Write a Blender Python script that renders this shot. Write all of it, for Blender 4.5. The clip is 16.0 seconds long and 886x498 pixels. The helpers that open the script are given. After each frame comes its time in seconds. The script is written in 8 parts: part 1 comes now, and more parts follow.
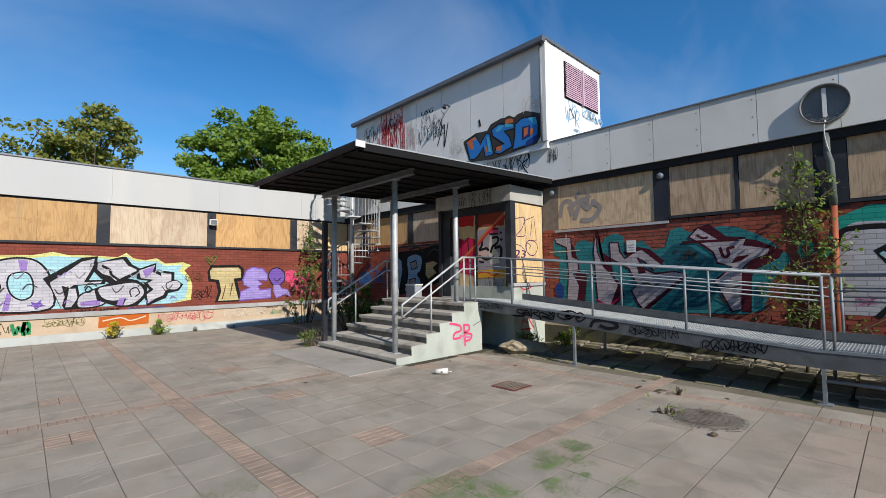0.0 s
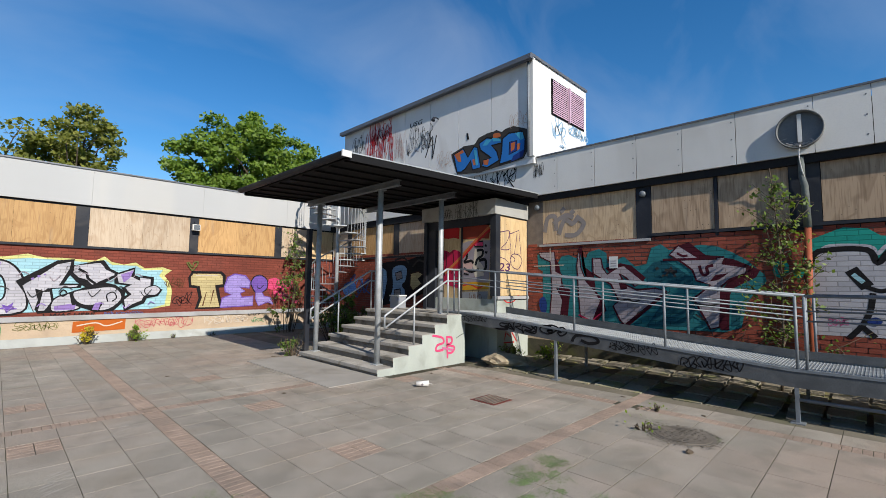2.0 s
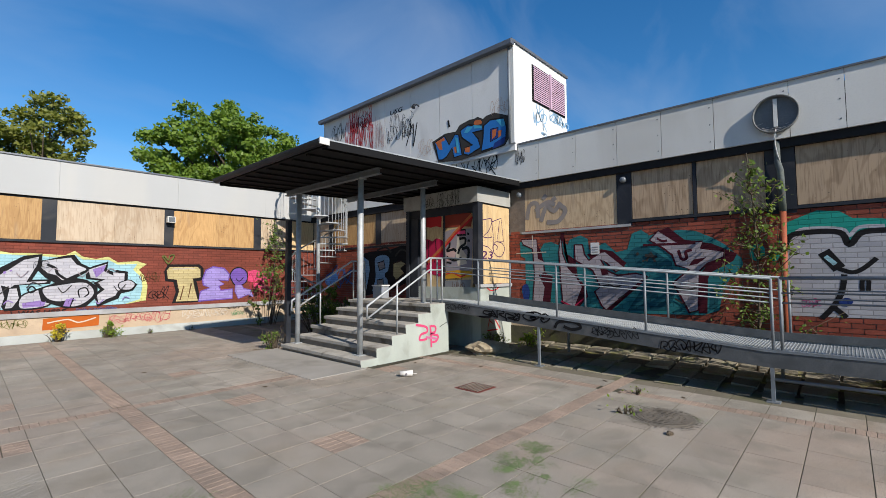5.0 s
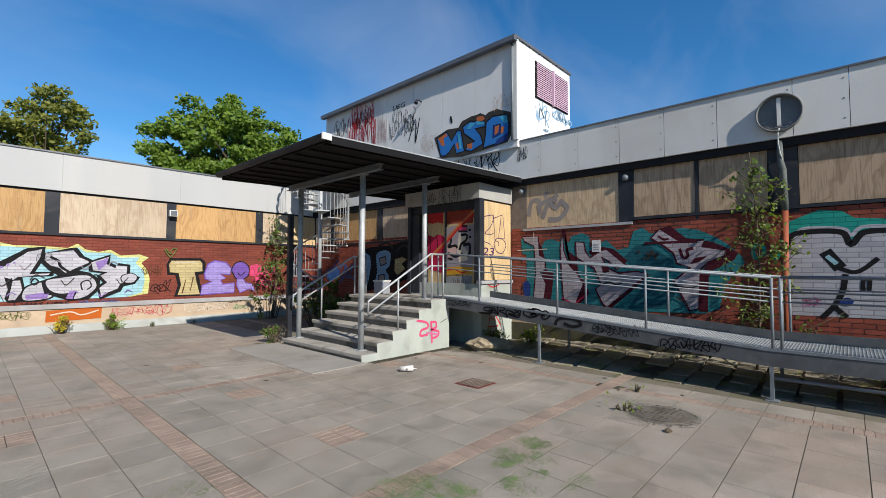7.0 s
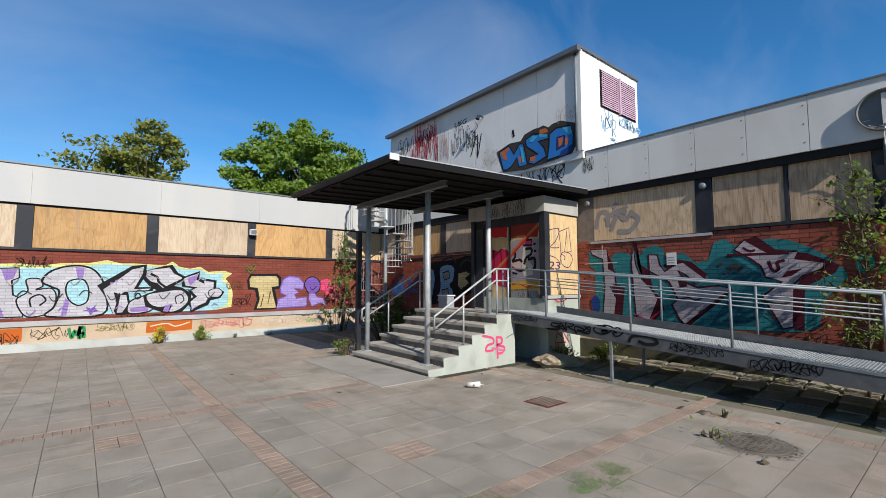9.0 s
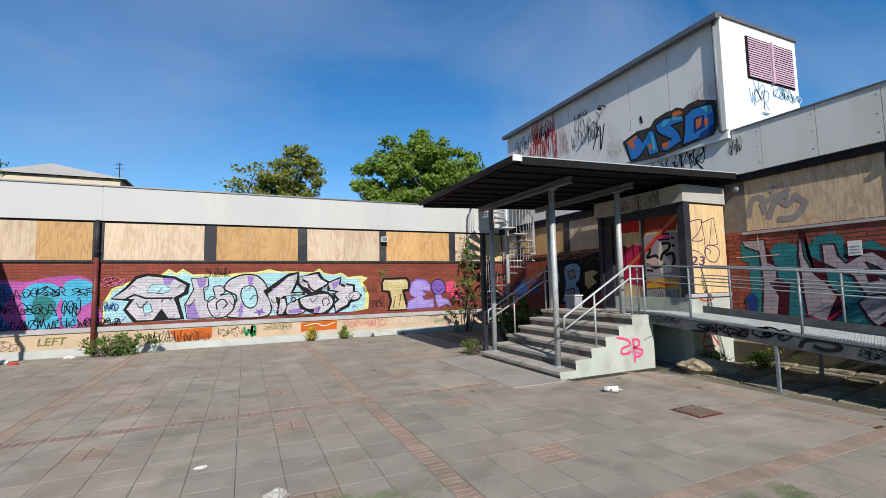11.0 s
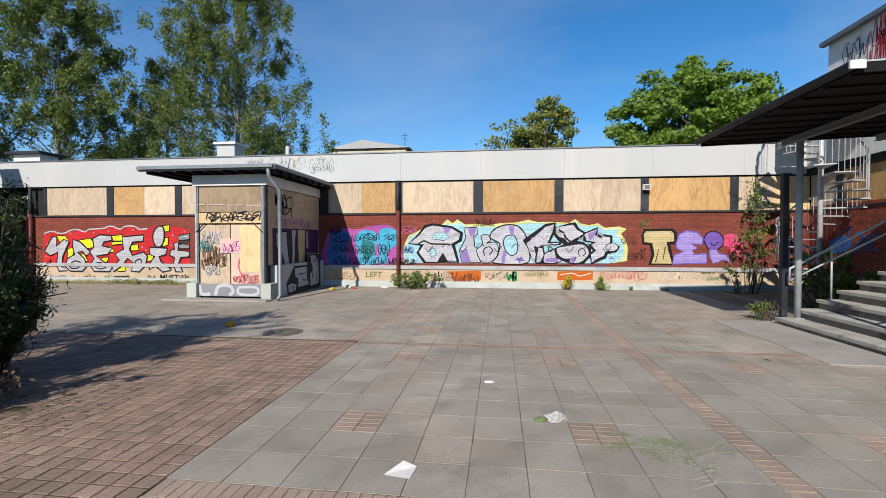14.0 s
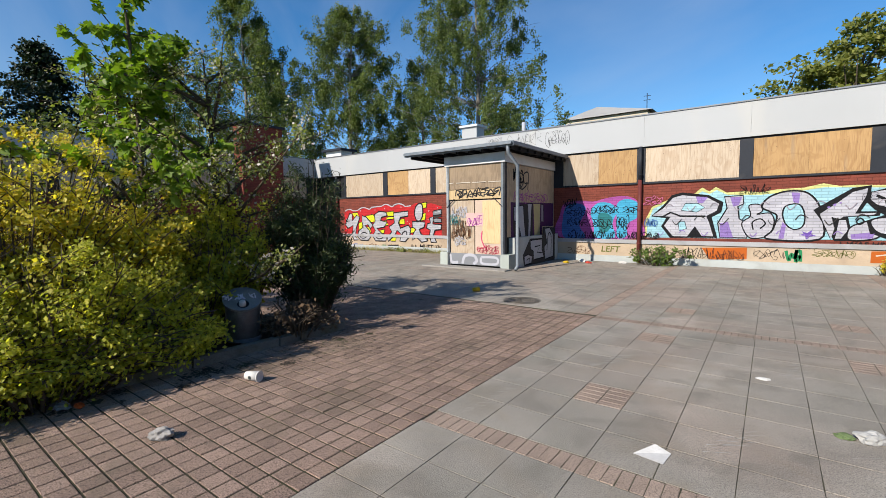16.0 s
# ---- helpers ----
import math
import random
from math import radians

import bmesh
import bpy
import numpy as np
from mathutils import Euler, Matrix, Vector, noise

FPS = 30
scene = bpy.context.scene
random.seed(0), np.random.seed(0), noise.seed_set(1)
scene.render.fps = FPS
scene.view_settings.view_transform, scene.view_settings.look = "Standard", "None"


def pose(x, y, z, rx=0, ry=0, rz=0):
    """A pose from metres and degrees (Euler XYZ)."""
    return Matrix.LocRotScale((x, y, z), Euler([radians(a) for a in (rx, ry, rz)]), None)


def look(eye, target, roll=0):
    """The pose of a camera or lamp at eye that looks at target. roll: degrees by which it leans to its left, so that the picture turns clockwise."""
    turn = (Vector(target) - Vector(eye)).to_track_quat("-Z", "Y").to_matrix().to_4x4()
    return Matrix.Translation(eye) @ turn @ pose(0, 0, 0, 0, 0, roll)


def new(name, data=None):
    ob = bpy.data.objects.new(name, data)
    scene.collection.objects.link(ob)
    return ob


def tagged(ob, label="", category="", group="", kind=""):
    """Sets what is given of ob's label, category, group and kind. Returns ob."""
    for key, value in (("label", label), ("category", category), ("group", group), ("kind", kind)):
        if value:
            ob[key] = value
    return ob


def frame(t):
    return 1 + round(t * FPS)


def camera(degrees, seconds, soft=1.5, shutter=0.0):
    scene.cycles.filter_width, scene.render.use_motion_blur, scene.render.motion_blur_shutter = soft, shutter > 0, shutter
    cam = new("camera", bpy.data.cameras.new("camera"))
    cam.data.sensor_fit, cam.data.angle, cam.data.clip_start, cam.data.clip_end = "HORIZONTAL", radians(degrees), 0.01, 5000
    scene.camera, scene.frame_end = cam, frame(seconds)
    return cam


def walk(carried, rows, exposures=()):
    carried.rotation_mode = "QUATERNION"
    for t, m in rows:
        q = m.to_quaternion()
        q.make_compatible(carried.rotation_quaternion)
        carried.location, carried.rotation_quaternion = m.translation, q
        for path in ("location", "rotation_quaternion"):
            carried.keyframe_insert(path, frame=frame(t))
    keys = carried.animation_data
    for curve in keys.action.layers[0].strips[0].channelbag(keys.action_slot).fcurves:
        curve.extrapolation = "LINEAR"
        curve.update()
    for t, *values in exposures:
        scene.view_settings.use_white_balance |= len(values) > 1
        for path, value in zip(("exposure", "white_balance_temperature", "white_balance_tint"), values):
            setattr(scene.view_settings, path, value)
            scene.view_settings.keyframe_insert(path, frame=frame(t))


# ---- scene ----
cam = camera(90.3, 16.0, soft=0.3)
PATH = [
    (0, (0.015, -0.005, 1.591), (1.384, 1.429, 1.702), -0.6),
    (0.5, (0.024, -0.051, 1.591), (1.452, 1.346, 1.686), -0.4),
    (1, (0.028, -0.064, 1.568), (1.48, 1.308, 1.665), 0.1),
    (1.5, (0.036, -0.06, 1.576), (1.48, 1.319, 1.701), 0.5),
    (2, (0.041, -0.046, 1.607), (1.459, 1.355, 1.768), 0.7),
    (2.5, (0.019, -0.03, 1.626), (1.412, 1.394, 1.799), 0.5),
    (3, (0.041, -0.007, 1.605), (1.433, 1.419, 1.776), 0.3),
    (3.5, (0.075, -0.013, 1.607), (1.49, 1.392, 1.761), -0.1),
    (4, (0.104, -0.014, 1.602), (1.55, 1.361, 1.731), -0.5),
    (4.5, (0.106, -0.013, 1.601), (1.574, 1.339, 1.719), -0.5),
    (7, (0.094, -0.025, 1.604), (1.563, 1.329, 1.698), 0.2),
    (7.5, (0.08, -0.015, 1.592), (1.507, 1.383, 1.696), 0.3),
    (8, (0.061, 0.007, 1.606), (1.423, 1.428, 1.72), 0.2),
    (10.5, (-0.079, 0.01, 1.659), (0.89, 1.75, 1.84), -0.7),
    (11, (-0.125, 0.03, 1.653), (0.693, 1.848, 1.813), -1.2),
    (11.5, (-0.161, 0.041, 1.63), (0.443, 1.939, 1.748), -1.4),
    (12, (-0.211, 0.02, 1.612), (0.156, 1.985, 1.687), -1.3),
    (12.5, (-0.275, -0.003, 1.588), (-0.139, 1.992, 1.627), -1.0),
    (13, (-0.325, -0.012, 1.571), (-0.388, 1.987, 1.578), -0.8),
    (13.5, (-0.356, -0.024, 1.577), (-0.548, 1.966, 1.554), -0.4),
    (14, (-0.372, -0.014, 1.566), (-0.625, 1.969, 1.526), 0.0),
    (14.5, (-0.391, -0.008, 1.567), (-0.69, 1.969, 1.516), 0.0),
    (15, (-0.393, -0.01, 1.566), (-0.862, 1.933, 1.493), -0.2),
    (15.5, (-0.421, -0.038, 1.55), (-1.218, 1.794, 1.443), -0.6),
    (16, (-0.472, -0.084, 1.54), (-1.662, 1.516, 1.389), -0.7),
]
walk(cam, [(t, look(eye, target, roll)) for t, eye, target, roll in PATH],
     exposures=[(0, 0.37), (8, 0.37), (11, 0.36), (12.5, 0.38), (16, 0.42)])

# ---------------------------------------------------------------- light
SUN_TO = Vector((0.22, 1.0, -0.68)).normalized()
world = bpy.data.worlds.new("sky")
scene.world = world
world.use_nodes = True
wn = world.node_tree.nodes
sky = wn.new("ShaderNodeTexSky")
sky.sky_type = "NISHITA"
sky.sun_disc = False
sky.sun_elevation = math.asin(-SUN_TO.z)
sky.sun_rotation = radians(192.4)
sky.altitude, sky.air_density, sky.dust_density, sky.ozone_density = 0, 1.0, 0.0, 4.0
wn["Background"].inputs["Strength"].default_value = 0.09
# thin wisps of high cloud
wtc = wn.new("ShaderNodeTexCoord")
wmp = wn.new("ShaderNodeMapping")
wmp.inputs["Scale"].default_value, wmp.inputs["Rotation"].default_value = (1.0, 3.2, 2.2), (0.3, 0.5, 0.6)
wno = wn.new("ShaderNodeTexNoise")
wno.inputs["Scale"].default_value, wno.inputs["Detail"].default_value, wno.inputs["Distortion"].default_value = 1.5, 7, 0.6
wmr = wn.new("ShaderNodeMapRange")
wmr.inputs[1].default_value, wmr.inputs[2].default_value, wmr.inputs[3].default_value, wmr.inputs[4].default_value = 0.4, 0.8, 0.0, 0.3
wmx = wn.new("ShaderNodeMix")
wmx.data_type = "RGBA"
wmx.inputs[7].default_value = (4.6, 5.2, 6.2, 1)
world.node_tree.links.new(wtc.outputs["Generated"], wmp.inputs[0])
world.node_tree.links.new(wmp.outputs[0], wno.inputs["Vector"])
world.node_tree.links.new(wno.outputs[0], wmr.inputs[0])
world.node_tree.links.new(wmr.outputs[0], wmx.inputs[0])
hue = wn.new("ShaderNodeHueSaturation")
hue.inputs["Saturation"].default_value, hue.inputs["Value"].default_value = 1.28, 1.2
world.node_tree.links.new(sky.outputs[0], hue.inputs["Color"])
world.node_tree.links.new(hue.outputs[0], wmx.inputs[6])
world.node_tree.links.new(wmx.outputs[2], wn["Background"].inputs["Color"])
sun = new("sun", bpy.data.lights.new("sun", "SUN"))
sun.data.energy, sun.data.angle, sun.data.color = 5.3, radians(0.53), (1.0, 0.925, 0.82)
sun.matrix_world = look((0, 0, 30), Vector((0, 0, 30)) + SUN_TO)


# ---------------------------------------------------------------- materials
def nodes_of(m):
    nt = m.node_tree
    return nt.nodes, nt.links, nt.nodes["Principled BSDF"]


def mixed(nt, a, b, fac, kind="MIX"):
    n = nt.nodes.new("ShaderNodeMix")
    n.data_type, n.blend_type = "RGBA", kind
    for sock, v in ((n.inputs[0], fac), (n.inputs[6], a), (n.inputs[7], b)):
        if hasattr(v, "is_linked"):
            nt.links.new(v, sock)
        else:
            sock.default_value = v
    return n.outputs[2]


def ramp(nt, src, lo, hi, a=0.0, b=1.0):
    n = nt.nodes.new("ShaderNodeMapRange")
    nt.links.new(src, n.inputs[0])
    n.inputs[1].default_value, n.inputs[2].default_value, n.inputs[3].default_value, n.inputs[4].default_value = lo, hi, a, b
    return n.outputs[0]


def noisy(nt, vec, scale, detail=4, stretch=(1, 1, 1), distort=0.0):
    mp = nt.nodes.new("ShaderNodeMapping")
    nt.links.new(vec, mp.inputs[0])
    mp.inputs["Scale"].default_value = stretch
    n = nt.nodes.new("ShaderNodeTexNoise")
    n.inputs["Scale"].default_value, n.inputs["Detail"].default_value, n.inputs["Distortion"].default_value = scale, detail, distort
    nt.links.new(mp.outputs[0], n.inputs["Vector"])
    return n.outputs[0]


ALBEDO = 0.76  # common scale of the base colours below


def rgba(c, k=1.0):
    k *= ALBEDO
    return (c[0] * k, c[1] * k, c[2] * k, 1.0)


MATS = {}


def M(name, col, rough=0.8, var=0.2, scale=2.0, fine=40.0, bump=0.15, metal=0.0, dirt=None, dirt_amount=0.5, stretch=(1, 1, 1), per=0.0, brick=None, spec=0.2, trans=0.0, per_island=0.0, speck=1.2, blotch=0.0, grit=0.0, tint=0.0):
    """A painted or mineral surface: broad and fine variation, stains of a second colour, optional brick joints seen through paint."""
    if name in MATS:
        return MATS[name]
    m = bpy.data.materials.new(name)
    m.use_nodes = True
    ns, ln, bs = nodes_of(m)
    nt = m.node_tree
    geo = ns.new("ShaderNodeNewGeometry")
    tc = ns.new("ShaderNodeTexCoord")
    pos = geo.outputs["Position"]
    broad = noisy(nt, pos, scale, 5, stretch, 0.3)
    small = noisy(nt, pos, fine, 3)
    c = mixed(nt, rgba(col, 1 - var), rgba(col, 1 + var), ramp(nt, broad, 0.3, 0.7))
    c = mixed(nt, c, rgba(col, max(0.1, 1 - speck * var)), ramp(nt, small, 0.45, 0.75, 0, 0.7))
    if blotch:
        c = mixed(nt, c, rgba(col, 1 + blotch), ramp(nt, noisy(nt, pos, 0.45, 6, (1, 1, 1), 1.0), 0.5, 0.72, 0, 1))
        c = mixed(nt, c, (col[0] * (1 - blotch), col[1] * (1 - 1.1 * blotch), col[2] * (1 - 1.25 * blotch), 1), ramp(nt, noisy(nt, pos, 0.8, 9, (1, 1.6, 1), 1.6), 0.52, 0.7, 0, 0.8))
    if tint:
        c = mixed(nt, c, (1 + tint, 1 - 0.1 * tint, 1 - 0.45 * tint, 1), ramp(nt, noisy(nt, pos, 0.33, 5, (1, 1, 1), 1.4), 0.45, 0.65, 0, 1), "MULTIPLY")
        c = mixed(nt, c, (1 - 1.2 * tint, 1 - 1.0 * tint, 1 - 1.1 * tint, 1), ramp(nt, noisy(nt, pos, 0.55, 8, (1.5, 0.8, 1), 2.0), 0.5, 0.66, 0, 1), "MULTIPLY")
    if grit:
        c = mixed(nt, c, rgba(col, 1 - grit), ramp(nt, noisy(nt, pos, 95, 2), 0.5, 0.62, 0, 0.75))
        c = mixed(nt, c, rgba(col, 1 + 0.7 * grit), ramp(nt, noisy(nt, pos, 140, 2, (1, 1, 1), 0.5), 0.56, 0.66, 0, 0.8))
    if dirt:
        patch = noisy(nt, pos, scale * 0.7 + 0.35, 8, stretch, 0.8)
        c = mixed(nt, c, rgba(dirt), ramp(nt, patch, 0.52, 0.68, 0, dirt_amount))
    if per:
        oi = ns.new("ShaderNodeObjectInfo")
        v = ramp(nt, oi.outputs["Random"], 0, 1, 1 - per, 1 + per)
        c = mixed(nt, c, v, 1.0, "MULTIPLY")
    if per_island:
        v = ramp(nt, geo.outputs["Random Per Island"], 0, 1, 1 - per_island, 1 + per_island)
        c = mixed(nt, c, v, 1.0, "MULTIPLY")
    height = small
    if brick:
        sx = ns.new("ShaderNodeSeparateXYZ")
        ln.new(pos, sx.inputs[0])
        cb = ns.new("ShaderNodeCombineXYZ")
        ln.new(sx.outputs[brick], cb.inputs[0])
        ln.new(sx.outputs["Z"], cb.inputs[1])
        bt = ns.new("ShaderNodeTexBrick")
        ln.new(cb.outputs[0], bt.inputs["Vector"])
        bt.inputs["Scale"].default_value = 1.0
        bt.inputs["Brick Width"].default_value, bt.inputs["Row Height"].default_value = 0.26, 0.075
        bt.inputs["Mortar Size"].default_value, bt.inputs["Mortar Smooth"].default_value = 0.008, 0.3
        bt.inputs["Color1"].default_value, bt.inputs["Color2"].default_value = (1.12, 1.1, 1.1, 1), (0.8, 0.8, 0.82, 1)
        bt.inputs["Mortar"].default_value = (0.55, 0.53, 0.52, 1)
        c = mixed(nt, c, bt.outputs["Color"], 0.75, "MULTIPLY")
        height = mixed(nt, small, bt.outputs["Fac"], 0.85)
        inv = ns.new("ShaderNodeMath")
        inv.operation = "SUBTRACT"
        inv.inputs[0].default_value = 1.0
        ln.new(height, inv.inputs[1])
        height = inv.outputs[0]
    ln.new(c, bs.inputs["Base Color"])
    bs.inputs["Metallic"].default_value = metal
    bs.inputs["Specular IOR Level"].default_value = spec
    ln.new(ramp(nt, broad, 0.2, 0.8, max(0.05, rough - 0.1), min(1, rough + 0.1)), bs.inputs["Roughness"])
    if bump:
        bp = ns.new("ShaderNodeBump")
        bp.inputs["Strength"].default_value, bp.inputs["Distance"].default_value = bump, 0.01
        ln.new(height, bp.inputs["Height"])
        ln.new(bp.outputs[0], bs.inputs["Normal"])
    if trans:
        bs.inputs["Transmission Weight"].default_value = trans
    MATS[name] = m
    return m


def plywood(name, pale, dark, seed):
    m = bpy.data.materials.new(name)
    m.use_nodes = True
    ns, ln, bs = nodes_of(m)
    nt = m.node_tree
    pos = ns.new("ShaderNodeNewGeometry").outputs["Position"]
    off = ns.new("ShaderNodeVectorMath")
    off.inputs[1].default_value = (seed * 7.3, seed * 3.1, seed * 1.7)
    ln.new(pos, off.inputs[0])
    v = off.outputs[0]
    swirl = noisy(nt, v, 1.3, 2, (1.6, 1.6, 0.55), 1.2)
    wv = ns.new("ShaderNodeMath")
    wv.operation = "MULTIPLY"
    ln.new(swirl, wv.inputs[0])
    wv.inputs[1].default_value = 30.0
    sn = ns.new("ShaderNodeMath")
    sn.operation = "SINE"
    ln.new(wv.outputs[0], sn.inputs[0])
    rings = ramp(nt, sn.outputs[0], 0.35, 1.0, 0, 0.5)
    fine = noisy(nt, v, 9, 6, (6, 6, 0.35))
    c = mixed(nt, rgba(pale), rgba(dark), rings)
    c = mixed(nt, c, rgba(dark, 0.8), ramp(nt, fine, 0.46, 0.72, 0, 0.75))
    blot = noisy(nt, v, 1.1, 6, (1, 1, 0.6))
    c = mixed(nt, c, rgba(pale, 1.18), ramp(nt, blot, 0.55, 0.75, 0, 0.6))
    c = mixed(nt, c, (0.2, 0.17, 0.14, 1), ramp(nt, noisy(nt, v, 2.2, 8, (2.5, 2.5, 0.3)), 0.62, 0.78, 0, 0.5))
    vo = ns.new("ShaderNodeTexVoronoi")
    vo.inputs["Scale"].default_value = 6.5
    ln.new(v, vo.inputs["Vector"])
    c = mixed(nt, c, (0.12, 0.07, 0.03, 1), ramp(nt, vo.outputs["Distance"], 0.03, 0.08, 0.8, 0))
    vd = ns.new("ShaderNodeTexVoronoi")
    vd.inputs["Scale"].default_value = 15.0
    ln.new(v, vd.inputs["Vector"])
    c = mixed(nt, c, (0.05, 0.035, 0.025, 1), mixed(nt, (0, 0, 0, 1), ramp(nt, vd.outputs["Distance"], 0.07, 0.16, 0.85, 0), ramp(nt, noisy(nt, v, 1.7, 3), 0.5, 0.62, 0, 1)))
    oi = ns.new("ShaderNodeObjectInfo")
    c = mixed(nt, c, ramp(nt, oi.outputs["Random"], 0, 1, 0.86, 1.1), 1.0, "MULTIPLY")
    ln.new(c, bs.inputs["Base Color"])
    bs.inputs["Roughness"].default_value = 0.75
    bp = ns.new("ShaderNodeBump")
    bp.inputs["Strength"].default_value, bp.inputs["Distance"].default_value = 0.2, 0.004
    ln.new(fine, bp.inputs["Height"])
    ln.new(bp.outputs[0], bs.inputs["Normal"])
    return m


def leaf_mat(name, a, b, back=0.35, rough=0.5):
    """Leaves: colour varies leaf by leaf; part of the light passes through."""
    m = bpy.data.materials.new(name)
    m.use_nodes = True
    ns, ln, bs = nodes_of(m)
    nt = m.node_tree
    geo = ns.new("ShaderNodeNewGeometry")
    c = mixed(nt, rgba(a), rgba(b), geo.outputs["Random Per Island"])
    c = mixed(nt, c, rgba(a, 0.7), ramp(nt, noisy(nt, geo.outputs["Position"], 0.7, 3), 0.45, 0.7, 0, 0.6))
    ln.new(c, bs.inputs["Base Color"])
    bs.inputs["Roughness"].default_value = rough
    bs.inputs["Specular IOR Level"].default_value = 0.25
    tr = ns.new("ShaderNodeBsdfTranslucent")
    ln.new(mixed(nt, c, (1.5, 1.6, 0.5, 1), 1.0, "MULTIPLY"), tr.inputs["Color"])
    mx = ns.new("ShaderNodeMixShader")
    mx.inputs[0].default_value = back
    ln.new(bs.outputs[0], mx.inputs[1])
    ln.new(tr.outputs[0], mx.inputs[2])
    ln.new(mx.outputs[0], ns["Material Output"].inputs["Surface"])
    return m


BRICK_N = M("brick_red_north", (0.235, 0.062, 0.042), 0.85, 0.25, 1.2, 30, 0.5, brick="X", dirt=(0.12, 0.05, 0.04), dirt_amount=0.4)
BRICK_E = M("brick_red", (0.26, 0.066, 0.043), 0.85, 0.22, 3.0, 60, 0.4, per=0.22, per_island=0.2)
MORTAR = M("mortar", (0.2, 0.17, 0.15), 0.95, 0.2, 6, 80, 0.4)
BRICK_W = M("brick_red_y", (0.235, 0.062, 0.042), 0.85, 0.25, 1.2, 30, 0.5, brick="Y")
FASCIA = M("white_fascia_panel", (0.49, 0.5, 0.505), 0.6, 0.05, 0.5, 50, 0.05, dirt=(0.6, 0.58, 0.53), dirt_amount=0.35, stretch=(1, 1, 0.25))
CAPMETAL = M("zinc_capping", (0.2, 0.21, 0.23), 0.45, 0.12, 2, 30, 0.05, metal=0.5)
DARKTRIM = M("dark_grey_trim", (0.026, 0.03, 0.04), 0.55, 0.2, 1.5, 40, 0.1, dirt=(0.12, 0.11, 0.1), dirt_amount=0.3)
# black colour in place of the shade in gaps and under the fascias
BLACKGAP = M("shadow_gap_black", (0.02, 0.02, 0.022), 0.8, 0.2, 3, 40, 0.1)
PLINTH = M("plinth_beige_paint", (0.54, 0.42, 0.3), 0.8, 0.12, 1.4, 40, 0.2, dirt=(0.34, 0.26, 0.19), dirt_amount=0.55)
LEDGE = M("ledge_grey_concrete", (0.42, 0.42, 0.43), 0.85, 0.12, 1.5, 50, 0.2, dirt=(0.25, 0.24, 0.22), dirt_amount=0.5)
BASEGREY = M("base_course_grey", (0.5, 0.53, 0.52), 0.85, 0.12, 1.3, 50, 0.25, dirt=(0.28, 0.27, 0.22), dirt_amount=0.5)
PLY_PALE = plywood("plywood_pale", (0.6, 0.48, 0.35), (0.46, 0.32, 0.2), 1)
PLY_ORANGE = plywood("plywood_orange", (0.56, 0.34, 0.14), (0.38, 0.2, 0.07), 2)
PLY_GREY = plywood("plywood_weathered", (0.6, 0.45, 0.29), (0.38, 0.26, 0.15), 3)
PLY_DULL = plywood("plywood_dull_spotted", (0.512, 0.372, 0.247), (0.26, 0.17, 0.1), 7)
PLY_BROWN = plywood("plywood_brown", (0.3, 0.22, 0.14), (0.19, 0.13, 0.08), 5)
PLY_YELLOW = plywood("plywood_yellow", (0.68, 0.5, 0.27), (0.55, 0.36, 0.17), 4)
PIPE_RED = M("pipe_oxide_red", (0.16, 0.04, 0.035), 0.5, 0.2, 3, 60, 0.1)
PIPE_ORANGE = M("pipe_rust_orange", (0.33, 0.09, 0.045), 0.6, 0.25, 5, 60, 0.15)
GALV = M("galvanised_steel", (0.22, 0.25, 0.28), 0.55, 0.18, 9, 90, 0.06, metal=0.3, dirt=(0.24, 0.24, 0.24), dirt_amount=0.4)
GALV_POST = M("galvanised_steel_bright", (0.47, 0.5, 0.52), 0.5, 0.15, 9, 90, 0.05, metal=0.25, dirt=(0.33, 0.34, 0.34), dirt_amount=0.4)
GALV_DARK = M("steel_grating_dark", (0.28, 0.29, 0.3), 0.55, 0.2, 6, 60, 0.1, metal=0.4)
# near-black: deep shade under roofs and in recesses is put into this colour
SHADE_DARK = M("deep_shade_dark", (0.007, 0.007, 0.008), 0.7, 0.25, 2, 40, 0.1)
CANOPY_ROOF = M("canopy_roof_metal", (0.2, 0.22, 0.25), 0.45, 0.15, 1.5, 30, 0.05, metal=0.4)
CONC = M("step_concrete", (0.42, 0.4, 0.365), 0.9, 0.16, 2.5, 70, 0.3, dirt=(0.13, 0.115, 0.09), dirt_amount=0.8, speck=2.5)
# darker base than the treads puts the risers' shade into the colour, with stains
CONC_RISER_SHADED = M("riser_concrete_shaded_stained", (0.26, 0.235, 0.2), 0.9, 0.2, 3.5, 70, 0.4, dirt=(0.1, 0.085, 0.065), dirt_amount=0.85, speck=2.5)
CONC_PAINT = M("stair_wall_pale_paint", (0.45, 0.49, 0.45), 0.85, 0.14, 1.8, 60, 0.3, dirt=(0.25, 0.26, 0.22), dirt_amount=0.7, stretch=(1, 1, 0.5))
SLAB = M("paving_slab_concrete", (0.352, 0.32, 0.274), 0.9, 0.14, 2.4, 120, 0.35, dirt=(0.2, 0.18, 0.15), dirt_amount=0.55, per=0.07, speck=3.4, blotch=0.36, grit=0.5, tint=0.11)
SLAB_FAR = M("paving_slab_concrete_far", (0.352, 0.32, 0.274), 0.9, 0.14, 2.4, 120, 0.35, dirt=(0.2, 0.18, 0.15), dirt_amount=0.55, per_island=0.07, speck=3.4, blotch=0.36, grit=0.5, tint=0.11)
